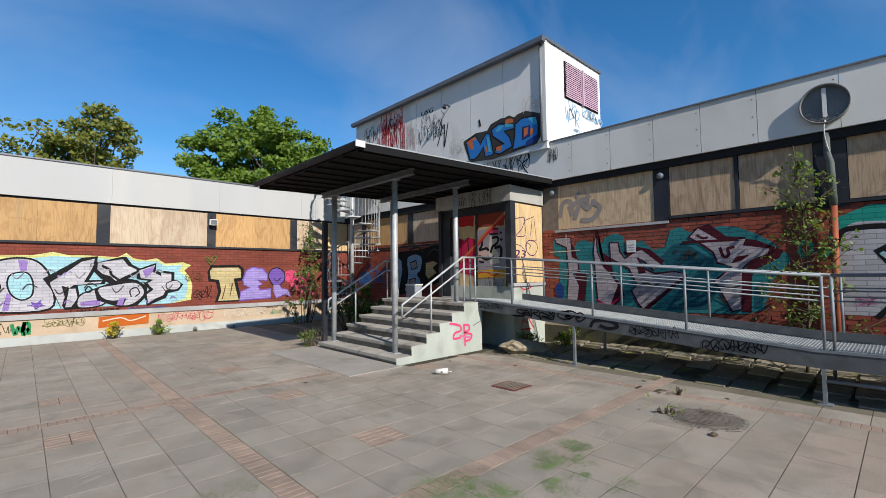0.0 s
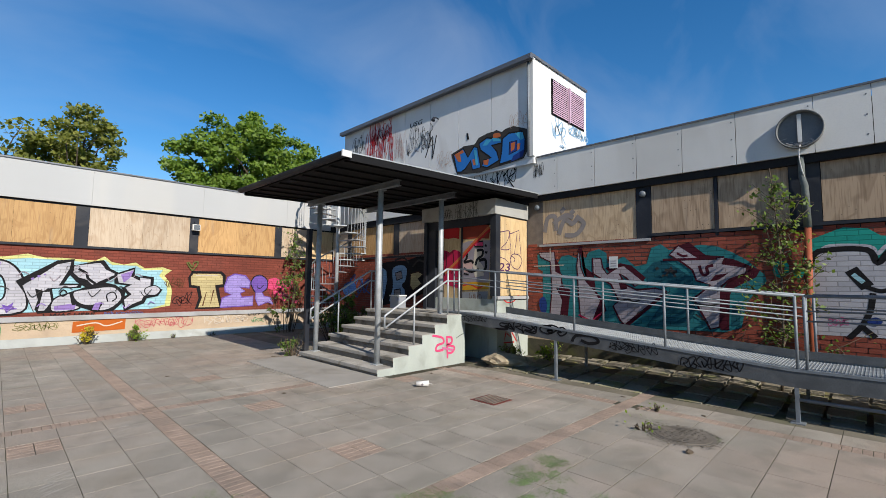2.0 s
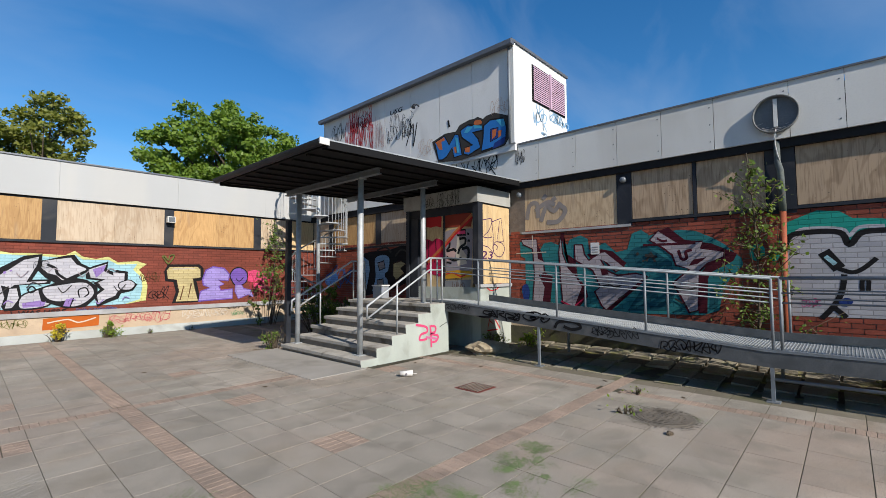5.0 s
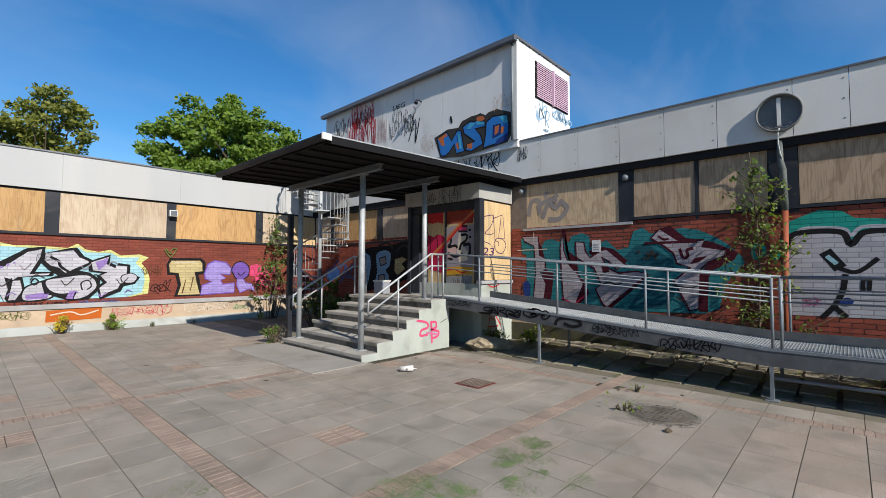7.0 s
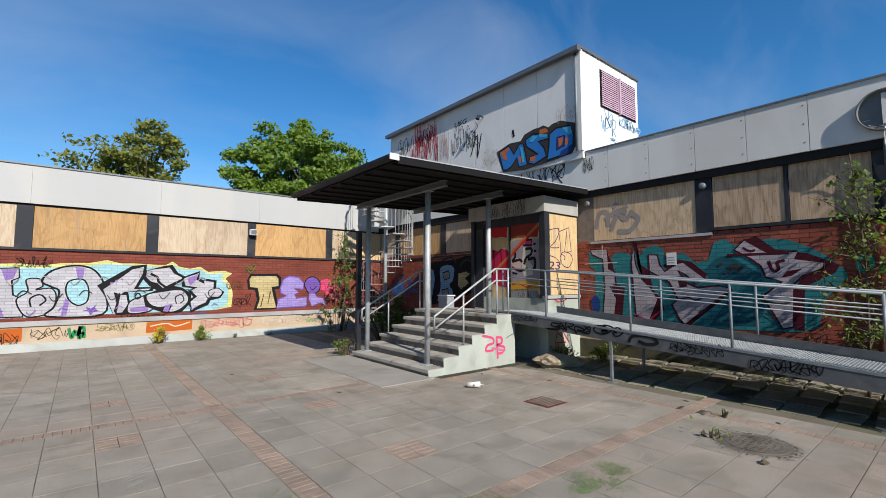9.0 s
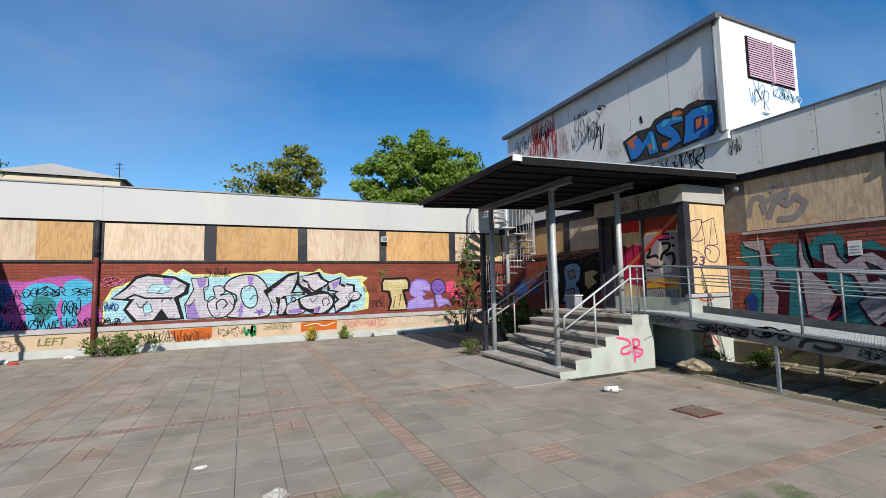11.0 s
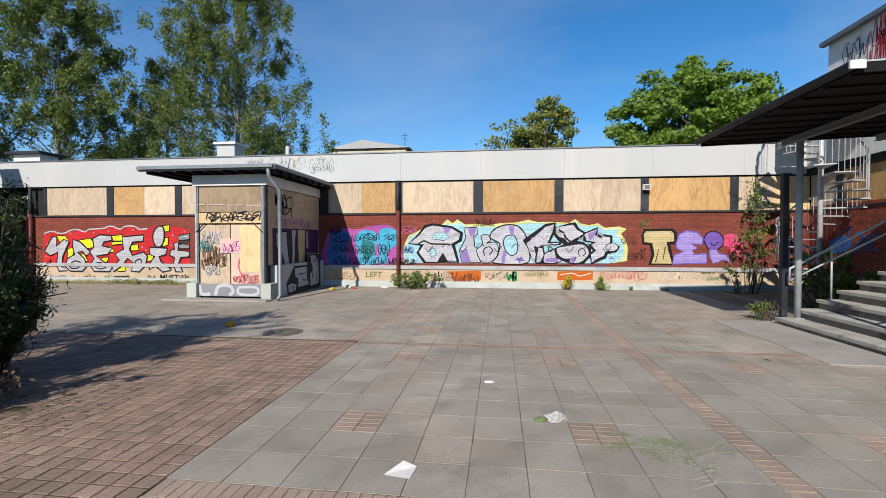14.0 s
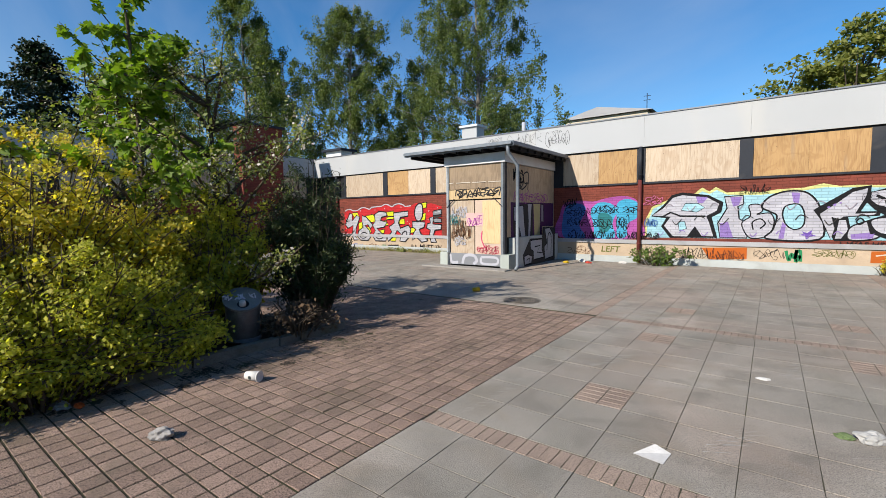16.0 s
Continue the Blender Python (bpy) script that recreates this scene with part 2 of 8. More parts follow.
RED_TILE = M("red_paving_tile", (0.335, 0.237, 0.187), 0.9, 0.24, 2.2, 75, 1.0, dirt=(0.2, 0.155, 0.115), dirt_amount=0.6, grit=0.75, per=0.16, speck=3.2, blotch=0.15)
RED_TILE_FAR = M("red_paving_tile_far", (0.335, 0.237, 0.187), 0.9, 0.24, 2.2, 75, 1.0, dirt=(0.2, 0.155, 0.115), dirt_amount=0.6, grit=0.75, per_island=0.16, speck=3.2, blotch=0.15)
CLINKER = M("clinker_brick_band", (0.4, 0.305, 0.243), 0.9, 0.2, 2.5, 120, 0.5, dirt=(0.22, 0.18, 0.15), dirt_amount=0.6, per_island=0.07, per=0.07, speck=3.0, grit=0.6)
SOIL = M("soil_dark", (0.055, 0.045, 0.033), 0.95, 0.35, 1.4, 50, 0.8, dirt=(0.055, 0.075, 0.025), dirt_amount=0.7)
SAND = M("joint_sand", (0.06, 0.055, 0.035), 0.95, 0.3, 3, 80, 0.5, dirt=(0.09, 0.1, 0.04), dirt_amount=0.6)
SAND_PALE = M("joint_sand_pale", (0.075, 0.07, 0.05), 0.95, 0.35, 3, 80, 0.5, dirt=(0.1, 0.11, 0.045), dirt_amount=0.7)
MOSS = M("moss_patch", (0.16, 0.22, 0.095), 0.95, 0.3, 5, 80, 0.8, dirt=(0.2, 0.19, 0.13), dirt_amount=0.5)
# moss and dirt, on a base darkened for shade
SLAB_MOSSY_SHADED = M("paving_slab_mossy_shaded", (0.2, 0.18, 0.14), 0.95, 0.2, 1.6, 90, 0.5, dirt=(0.1, 0.11, 0.045), dirt_amount=0.8, per_island=0.12, speck=2.5)
# moss on a base colour that holds the shade under the ramp
BASE_MOSSY_SHADED = M("base_course_mossy_shaded", (0.09, 0.085, 0.06), 0.95, 0.3, 2.5, 60, 0.6, dirt=(0.13, 0.14, 0.05), dirt_amount=0.8)
KERBSTONE = M("kerb_concrete", (0.22, 0.2, 0.17), 0.9, 0.22, 4, 80, 0.5, dirt=(0.1, 0.1, 0.05), dirt_amount=0.7, speck=2.5)
APRON = M("apron_concrete_light", (0.35, 0.33, 0.3), 0.9, 0.12, 2, 80, 0.25, dirt=(0.22, 0.2, 0.17), dirt_amount=0.5)
IRON = M("cast_iron", (0.21, 0.185, 0.155), 0.7, 0.3, 6, 60, 0.4, metal=0.3)
BARK = M("bark_brown", (0.11, 0.085, 0.06), 0.95, 0.35, 5, 40, 0.8)
BARK_BIRCH = M("bark_birch", (0.27, 0.25, 0.22), 0.85, 0.25, 3, 20, 0.4, dirt=(0.06, 0.055, 0.05), dirt_amount=1.0, stretch=(1, 1, 2.5))
LEAF_MAPLE = leaf_mat("leaf_maple", (0.12, 0.21, 0.03), (0.22, 0.32, 0.05))
LEAF_AUTUMN = leaf_mat("leaf_bronze", (0.15, 0.18, 0.04), (0.28, 0.29, 0.06))
LEAF_BIRCH = leaf_mat("leaf_birch", (0.08, 0.125, 0.035), (0.24, 0.29, 0.09))
LEAF_PINE = leaf_mat("needle_pine", (0.018, 0.035, 0.016), (0.035, 0.055, 0.025), 0.1)
LEAF_FORS = leaf_mat("leaf_forsythia", (0.42, 0.4, 0.06), (0.98, 0.8, 0.13), 0.6)
LEAF_SPIR = leaf_mat("leaf_spiraea", (0.34, 0.38, 0.06), (0.88, 0.8, 0.13), 0.58)
LEAF_GOLD = leaf_mat("blossom_yellow", (0.62, 0.43, 0.015), (0.75, 0.55, 0.03), 0.45)
LEAF_BRIGHT = leaf_mat("leaf_bright", (0.16, 0.27, 0.03), (0.27, 0.38, 0.06), 0.45)
LEAF_APPLE = leaf_mat("leaf_olive", (0.17, 0.21, 0.065), (0.33, 0.36, 0.12), 0.42)
BLOSSOM = leaf_mat("blossom_white", (0.6, 0.52, 0.48), (0.75, 0.68, 0.62), 0.3)
LEAF_YEW = leaf_mat("needle_yew", (0.028, 0.045, 0.018), (0.095, 0.125, 0.04), 0.2)
LEAF_IVY = leaf_mat("leaf_weed", (0.1, 0.17, 0.035), (0.22, 0.29, 0.07), 0.35)
TOWERWHITE = M("tower_cladding", (0.78, 0.785, 0.78), 0.6, 0.06, 0.6, 40, 0.05, dirt=(0.45, 0.43, 0.39), dirt_amount=0.4, stretch=(1, 1, 0.3))
EFASCIA = M("grey_white_panel", (0.73, 0.735, 0.72), 0.6, 0.06, 0.5, 40, 0.05, dirt=(0.48, 0.46, 0.42), dirt_amount=0.4, stretch=(1, 1, 0.3))


def paint(name, col, brick=None, rough=0.75):
    return M("paint_" + name + ("_" + brick if brick else ""), col, rough, 0.1, 2.5, 60, 0.3 if brick else 0.05, brick=brick, spec=0.12)


# ---------------------------------------------------------------- mesh helpers
class MB:
    """Collects corners and faces of one mesh."""

    def __init__(self):
        self.v, self.f = [], []

    def face(self, pts):
        i = len(self.v)
        self.v += [tuple(p) for p in pts]
        self.f.append(tuple(range(i, i + len(pts))))
        return self

    def box(self, x0, x1, y0, y1, z0, z1, m=None):
        if x0 > x1: x0, x1 = x1, x0
        if y0 > y1: y0, y1 = y1, y0
        if z0 > z1: z0, z1 = z1, z0
        i = len(self.v)
        p = [(x, y, z) for x in (x0, x1) for y in (y0, y1) for z in (z0, z1)]
        self.v += [tuple(m @ Vector(q)) for q in p] if m else p
        self.f += [tuple(i + k for k in q) for q in ((0, 1, 3, 2), (4, 6, 7, 5), (0, 4, 5, 1), (2, 3, 7, 6), (0, 2, 6, 4), (1, 5, 7, 3))]
        return self

    def bar(self, a, b, w, h):
        """A bar of rectangular section from a to b (w across, h in height)."""
        a, b = Vector(a), Vector(b)
        d = (b - a).normalized()
        s = d.cross(Vector((0, 0, 1)))
        s = Vector((1, 0, 0)) if s.length < 1e-4 else s.normalized()
        u = s.cross(d)
        i = len(self.v)
        for p in (a, b):
            for k, l in ((-1, -1), (1, -1), (1, 1), (-1, 1)):
                self.v.append(tuple(p + s * (k * w / 2) + u * (l * h / 2)))
        self.f += [tuple(i + k for k in q) for q in ((3, 2, 1, 0), (4, 5, 6, 7), (0, 1, 5, 4), (1, 2, 6, 5), (2, 3, 7, 6), (3, 0, 4, 7))]
        return self

    def tube(self, pts, r, n=8, r1=None, caps=True):
        """A round tube through the points, from radius r to r1."""
        pts = [Vector(p) for p in pts]
        r1 = r if r1 is None else r1
        base = len(self.v)
        ref = None
        for k, p in enumerate(pts):
            d = (pts[min(k + 1, len(pts) - 1)] - pts[max(k - 1, 0)]).normalized()
            if ref is None:
                ref = d.orthogonal().normalized()
            s = (ref - d * ref.dot(d)).normalized()
            ref = s
            t = d.cross(s)
            rr = r + (r1 - r) * k / max(1, len(pts) - 1)
            for j in range(n):
                a = 2 * math.pi * j / n
                self.v.append(tuple(p + s * (rr * math.cos(a)) + t * (rr * math.sin(a))))
        for k in range(len(pts) - 1):
            for j in range(n):
                a, b = base + k * n + j, base + k * n + (j + 1) % n
                self.f.append((a, b, b + n, a + n))
        if caps:
            self.f.append(tuple(base + j for j in reversed(range(n))))
            self.f.append(tuple(base + (len(pts) - 1) * n + j for j in range(n)))
        return self

    def mesh(self, name, mat, smooth=False):
        me = bpy.data.meshes.new(name)
        me.from_pydata(self.v, [], self.f)
        me.materials.append(mat)
        if smooth:
            me.polygons.foreach_set("use_smooth", [True] * len(me.polygons))
        me.update()
        return me


def part(name, mb, mat, parent=None, label="", smooth=False, kind="", bevel=0.0):
    me = mb.mesh(name, mat, smooth) if isinstance(mb, MB) else mb
    if bevel:
        bm = bmesh.new()
        bm.from_mesh(me)
        bmesh.ops.bevel(bm, geom=list(bm.edges), offset=bevel, segments=2, affect="EDGES", profile=0.6)
        bm.to_mesh(me)
        bm.free()
    ob = new(name, me)
    if parent:
        ob.parent = parent
    return tagged(ob, label=label, kind=kind)


def thing(name, label, category, group="", kind=""):
    return tagged(new(name), label, category, group, kind)


def bx(*a):
    return MB().box(*a)


# ---------------------------------------------------------------- ground
g = MB()
g.face([(-600, -600, -0.05), (600, -600, -0.05), (600, 600, -0.05), (-600, 600, -0.05)])
part("ground", g, SOIL, label="dark soil and moss between and beyond the paving", kind="structure")["category"] = "ground"

NW, EW, WW = 14.5, 8.85, -19.6          # faces of the north, east and west wings
SILL, HEAD, FBOT, FTOP = 2.46, 3.5, 3.55, 4.48




# ---------------------------------------------------------------- north wing
wall_n = thing("wall_north", "long red brick wall covered in graffiti, windows boarded up", "wall", kind="structure")
part("brickwork", bx(-18.1, 9.2, NW, NW + 0.3, 0.72, SILL - 0.03), BRICK_N, wall_n)
part("ledge", bx(-17.9, 8.85, NW - 0.05, NW + 0.3, 0.6, 0.72), LEDGE, wall_n, "grey concrete ledge")
part("plinth", bx(-17.9, 8.85, NW - 0.01, NW + 0.3, 0.2, 0.6), PLINTH, wall_n, "beige painted plinth with scribbles")
part("base_course", bx(-17.9, 8.85, NW - 0.05, NW + 0.3, -0.05, 0.2), BASEGREY, wall_n, "pale grey base course")
part("sill", bx(-17.9, 8.85, NW - 0.05, NW + 0.1, SILL - 0.03, SILL + 0.025), DARKTRIM, wall_n, "dark metal sill")
# black core and strip stand for the shaded gap above the boards
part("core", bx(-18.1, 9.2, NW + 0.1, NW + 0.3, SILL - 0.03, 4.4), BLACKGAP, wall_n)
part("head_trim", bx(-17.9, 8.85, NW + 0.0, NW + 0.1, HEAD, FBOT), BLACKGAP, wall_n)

POSTS_N = [(-17.3, -17.16), (-14.66, -14.38), (-11.93, -11.66), (-9.25, -8.98), (-3.84, -3.6), (-1.22, -0.91), (1.38, 1.66), (4.02, 4.26), (6.63, 6.87)]
for a, b in POSTS_N:
    part("window_post", bx(a, b, NW - 0.012, NW + 0.1, SILL + 0.025, HEAD), DARKTRIM, wall_n)
part("window_post", bx(-6.6, -6.19, NW - 0.012, NW + 0.1, SILL + 0.025, HEAD), DARKTRIM, wall_n)
BAYS_N = [(-17.16, -14.66, (PLY_PALE,)), (-14.38, -11.93, (PLY_ORANGE, PLY_PALE)), (-11.66, -9.25, (PLY_PALE,)), (-8.98, -6.6, (PLY_PALE,)), (-6.19, -3.84, (PLY_PALE, PLY_ORANGE)),
          (-3.6, -1.22, (PLY_PALE, PLY_PALE)), (-0.91, 1.38, (PLY_ORANGE, PLY_ORANGE)), (1.66, 4.02, (PLY_PALE, PLY_PALE)), (4.26, 6.63, (PLY_ORANGE, PLY_ORANGE)), (6.87, 8.85, (PLY_PALE, PLY_YELLOW))]
for a, b, mats in BAYS_N:
    w = (b - a) / len(mats)
    for k, m in enumerate(mats):
        x0 = a + k * w + 0.008
        part("window_board", bx(x0, x0 + w - 0.003, NW + 0.004 + 0.002 * (k % 2), NW + 0.03, SILL + 0.03, HEAD - 0.004), m, wall_n)

# the wall steps back beside the west wing
part("recess_wall", bx(-19.6, -17.9, NW + 1.4, NW + 1.6, -0.05, SILL), BRICK_N, wall_n)
part("recess_board", bx(-19.6, -17.9, NW + 1.4, NW + 1.6, SILL + 0.02, FBOT), PLY_GREY, wall_n)
part("recess_return", bx(-18.1, -17.9, NW + 0.3, NW + 1.4, -0.05, FBOT), BRICK_W, wall_n)
part("recess_soffit", bx(-19.6, -18.1, NW + 0.02, NW + 1.6, FBOT, FBOT + 0.05), BLACKGAP, wall_n)

fas_n = thing("fascia_north", "white painted roof fascia panels with a thin metal cap", "fascia", kind="structure")
x = -19.6
while x < 8.6:
    x1 = min(x + 2.66, 8.72)
    part("fascia_panel", bx(x + 0.0015, x1 - 0.0015, NW - 0.06, NW + 0.02, FBOT, FTOP), FASCIA, fas_n)
    x = x1
part("cap", bx(-19.6, 8.72, NW - 0.09, NW + 0.25, FTOP, FTOP + 0.035), CAPMETAL, fas_n, "grey metal capping")
part("roof_north", bx(-19.6, 9.2, NW + 0.25, NW + 12, FTOP - 0.12, FTOP - 0.05), CAPMETAL, None, "flat grey roof", kind="structure")["category"] = "roof"
part("wall_north_back", bx(-19.9, 21, NW + 11.7, NW + 12, -0.05, FTOP - 0.12), BRICK_N, None, "plain rear wall of the wing", kind="structure")["category"] = "wall"

# ---------------------------------------------------------------- east wing
wall_e = thing("wall_east", "red brick wall with large graffiti and boarded windows", "wall", kind="structure")
part("mortar", bx(EW + 0.012, EW + 0.3, -14, NW, 0.62, SILL + 0.06), MORTAR, wall_e)
part("plinth", bx(EW - 0.01, EW + 0.3, -14, NW, 0.4, 0.62), PLINTH, wall_e, "beige stained plinth")
# added dark band gives the wall foot the ramp's shade as colour
part("base_course", bx(EW - 0.03, EW + 0.3, -14, NW, -0.05, 0.4), BASE_MOSSY_SHADED, wall_e, "added mossy base course, darkened for the shade under the ramp")
# black core and strips, coloured as the shade below the fascia
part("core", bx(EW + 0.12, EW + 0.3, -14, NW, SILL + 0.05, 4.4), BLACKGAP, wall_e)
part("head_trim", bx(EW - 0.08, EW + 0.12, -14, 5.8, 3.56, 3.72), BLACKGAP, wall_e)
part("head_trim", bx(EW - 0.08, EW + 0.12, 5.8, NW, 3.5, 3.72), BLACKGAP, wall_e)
part("sill", bx(EW - 0.03, EW + 0.12, -14, 3.02, SILL + 0.12, SILL + 0.17), DARKTRIM, wall_e)
part("sill", bx(EW - 0.03, EW + 0.12, 3.04, 5.5, SILL + 0.04, SILL + 0.09), LEDGE, wall_e)
part("sill", bx(EW - 0.03, EW + 0.12, 8.6, NW, SILL - 0.03, SILL + 0.025), DARKTRIM, wall_e)
for a, b in ((3.02, 3.3), (1.9, 1.95), (0.52, 0.9), (-1.0, -0.72), (-3.3, -3.0), (10.6, 10.85), (8.45, 8.6), (13.2, 13.45)):
    part("window_post", bx(EW - 0.012, EW + 0.12, a, b, SILL + 0.06, 3.56 if b < 6 else 3.5), DARKTRIM, wall_e)
for a, b, m in ((3.31, 5.42, PLY_GREY), (1.96, 3.01, PLY_DULL), (0.91, 1.89, PLY_DULL), (-0.71, 0.51, PLY_DULL), (-2.99, -1.01, PLY_DULL), (-5.5, -3.31, PLY_DULL), (8.61, 10.59, PLY_PALE), (10.86, 13.19, PLY_ORANGE), (13.46, 14.45, PLY_PALE)):
    lo = SILL + (0.1 if a > 3.2 else 0.18) if a < 6 else SILL + 0.03
    part("window_board", bx(EW + 0.004, EW + 0.03, a, b, lo, 3.56 if b < 6 else 3.49), m, wall_e)
part("window_post", bx(EW - 0.0, EW + 0.12, 5.42, 5.86, SILL + 0.05, 3.56), MORTAR, wall_e)

fas_e = thing("fascia_east", "grey-white roof fascia panels with bolt heads and metal cap", "fascia", kind="structure")
edges = [NW - 0.06, 12.1, 9.95, 7.48, 4.97, 4.09, 3.23, 2.41, 1.57, 0.55, -0.1, -0.97, -1.85, -3.5, -6, -9, -12, -14]
bolt = MB().tube([(0, 0, 0), (-0.004, 0, 0)], 0.012, 8).mesh("bolt", CAPMETAL)
for b, a in zip(edges, edges[1:]):
    p = part("fascia_panel", bx(8.72, 8.78, a + 0.004, b - 0.004, 3.694, 4.577), EFASCIA, fas_e)
    if a < 5:
        for z in (3.84, 4.135, 4.435):
            ob = new("bolt", bolt)
            ob.location, ob.parent = (8.72, a + 0.06, z), p
part("cap", bx(8.695, 9.0, -14, 5.5, 4.577, 4.605), CAPMETAL, fas_e, "grey metal capping")
part("cap", bx(8.68, 9.0, 13.46, NW - 0.09, 4.577, 4.61), CAPMETAL, fas_e)
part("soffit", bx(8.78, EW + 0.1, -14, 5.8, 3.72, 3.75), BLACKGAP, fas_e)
part("roof_east", bx(9.0, 21, -14, NW + 12, 4.42, 4.48), CAPMETAL, None, "flat grey roof", kind="structure")["category"] = "roof"
part("wall_east_back", bx(20.7, 21, -14, NW + 11.7, -0.05, 4.36), BRICK_W, None, "plain rear wall of the wing", kind="structure")["category"] = "wall"
part("wall_south_end", bx(EW + 0.3, 20.7, -14, -13.7, -0.05, 4.36), BRICK_N, None, "plain end wall of the wing", kind="structure")["category"] = "wall"

# ---------------------------------------------------------------- west wing
wall_w = thing("wall_west", "shaded red brick wall with graffiti and boarded windows", "wall", kind="structure")
part("brickwork", bx(WW - 0.3, WW, -4, NW + 1.4, 0.72, SILL), BRICK_W, wall_w)
part("plinth", bx(WW - 0.3, WW + 0.01, -4, NW + 1.4, -0.05, 0.72), PLINTH, wall_w)
part("core", bx(WW - 0.3, WW - 0.1, -4, NW + 1.4, SILL, 4.4), BLACKGAP, wall_w)
for a, b in ((12.3, 14.0), (9.6, 12.0), (7.0, 9.3), (4.2, 6.7), (1.4, 3.9), (-1.4, 1.1)):
    part("window_board", bx(WW - 0.1, WW - 0.005, a, b, SILL + 0.03, HEAD), PLY_PALE, wall_w)
    part("window_post", bx(WW - 0.1, WW + 0.01, b, b + 0.3, SILL, HEAD), DARKTRIM, wall_w)
part("fascia_panel", bx(WW - 0.02, WW + 0.06, -4, NW - 0.1, FBOT, FTOP), FASCIA, wall_w)
part("cap", bx(WW - 0.3, WW + 0.09, -4, NW - 0.1, FTOP, FTOP + 0.035), CAPMETAL, wall_w)
part("end_wall", bx(WW - 8, WW - 0.3, -4, -3.7, -0.05, 4.4), BRICK_N, wall_w)
part("roof_west", bx(WW - 8, WW - 0.3, -3.7, NW + 12, 4.3, 4.4), CAPMETAL, None, "flat grey roof", kind="structure")["category"] = "roof"
stack = thing("brick_stack", "tall red brick chimney pier with a dark cap", "chimney")
part("shaft", bx(WW + 0.1, WW + 0.75, 10.2, 12.2, -0.05, 5.6), BRICK_W, stack)
part("cap", bx(WW + 0.02, WW + 0.85, 10.1, 12.3, 5.6, 5.7), DARKTRIM, stack)

# ---------------------------------------------------------------- roof tower
tower = thing("roof_tower", "pale clad plant room on the flat roof with graffiti", "plant room")
TX0, TX1, TY0, TY1, TZ1 = 8.63, 11.25, 5.52, 13.46, 6.99
part("wall", bx(TX0, TX1, TY0, TY1, 4.45, TZ1), TOWERWHITE, tower)
y = TY0 + 0.12
for k in range(7):
    part("cladding_panel", bx(TX0 - 0.02, TX0 + 0.01, y + 0.006, y + 1.11, 4.62, TZ1 - 0.03), TOWERWHITE, tower)
    y += 1.12
part("corner_trim", bx(TX0 - 0.05, TX0 + 0.04, TY0 - 0.02, TY0 + 0.1, 4.61, TZ1), EFASCIA, tower)
part("roof", bx(TX0 - 0.14, TX1 + 0.03, TY0 - 0.04, TY1 + 0.12, TZ1, TZ1 + 0.06), CAPMETAL, tower, "grey metal roof edge")
part("gutter", bx(TX0 - 0.2, TX0 - 0.06, TY0 - 0.05, TY1 + 0.1, TZ1 - 0.09, TZ1 + 0.02), CAPMETAL, tower)
part("downpipe", MB().tube([(TX0 - 0.06, TY0 + 0.1, TZ1 - 0.08), (TX0 - 0.06, TY0 + 0.1, 4.61)], 0.03, 10), GALV, tower, smooth=True)
part("step_block", bx(10.58, 12.2, TY0 + 0.25, TY0 + 3, 4.45, 5.6), TOWERWHITE, tower)
vent = part("louvre", bx(9.42, 11.1, TY0 - 0.02, TY0 + 0.01, 5.83, 6.75), SHADE_DARK, tower, "two-panel metal louvre")
VSLAT = M("louvre_slat_mauve", (0.66, 0.46, 0.58), 0.5, 0.1, 3, 40, 0.05, metal=0.2)
for x0 in (9.45, 10.29):
    for k in range(17):
        z = 5.86 + k * 0.051
        part("slat", MB().face([(x0, TY0 - 0.045, z), (x0 + 0.78, TY0 - 0.045, z), (x0 + 0.78, TY0 - 0.03, z + 0.044), (x0, TY0 - 0.03, z + 0.044)]), VSLAT, vent)
part("frame", bx(10.23, 10.29, TY0 - 0.07, TY0 - 0.02, 5.83, 6.75), VSLAT, vent)
lampw = part("bracket_lamp", MB().tube([(TX0 - 0.02, 8.66, 6.3), (TX0 - 0.12, 8.66, 6.32), (TX0 - 0.2, 8.66, 6.28)], 0.02, 8), DARKTRIM, tower, "small dark wall lamp")
part("lamp_head", MB().tube([(TX0 - 0.2, 8.66, 6.3), (TX0 - 0.24, 8.66, 6.2)], 0.035, 10, 0.06), DARKTRIM, lampw)

# ---------------------------------------------------------------- entrance: stairs and platform
stairs = thing("entrance_stairs", "worn concrete entrance steps with dirt-stained treads", "stairs")
NOSE = [(4.78, 0.13), (5.12, 0.30), (5.48, 0.475), (5.82, 0.65), (6.15, 0.825), (6.49, 1.0)]
for k, (x0, z) in enumerate(NOSE):
    x1 = NOSE[k + 1][0] + 0.06 if k < 5 else 7.62
    part("tread", bx(x0 - 0.025, x1, 6.169, 8.95, z - 0.07, z), CONC, stairs, bevel=0.012)
    part("riser", bx(x0 + 0.01, 7.0, 6.17, 8.92, (NOSE[k - 1][1] if k else -0.05) - (0.07 if k else 0), z - 0.07), CONC_RISER_SHADED, stairs)
side = [(4.762, -0.05), (4.762, 0.118)]
for k in range(1, 6):
    side += [(NOSE[k][0] - 0.018, NOSE[k - 1][1] - 0.004), (NOSE[k][0] - 0.018, NOSE[k][1] - 0.012)]
side += [(7.0, 0.99), (7.0, -0.05)]
part("side_wall", MB().face([(x, 6.166, z) for x, z in side][::-1]), CONC_PAINT, stairs, "pale painted side wall with pink graffiti")
part("end_wall", bx(6.99, 7.01, 6.17, 8.92, -0.05, 0.93), CONC_PAINT, stairs)
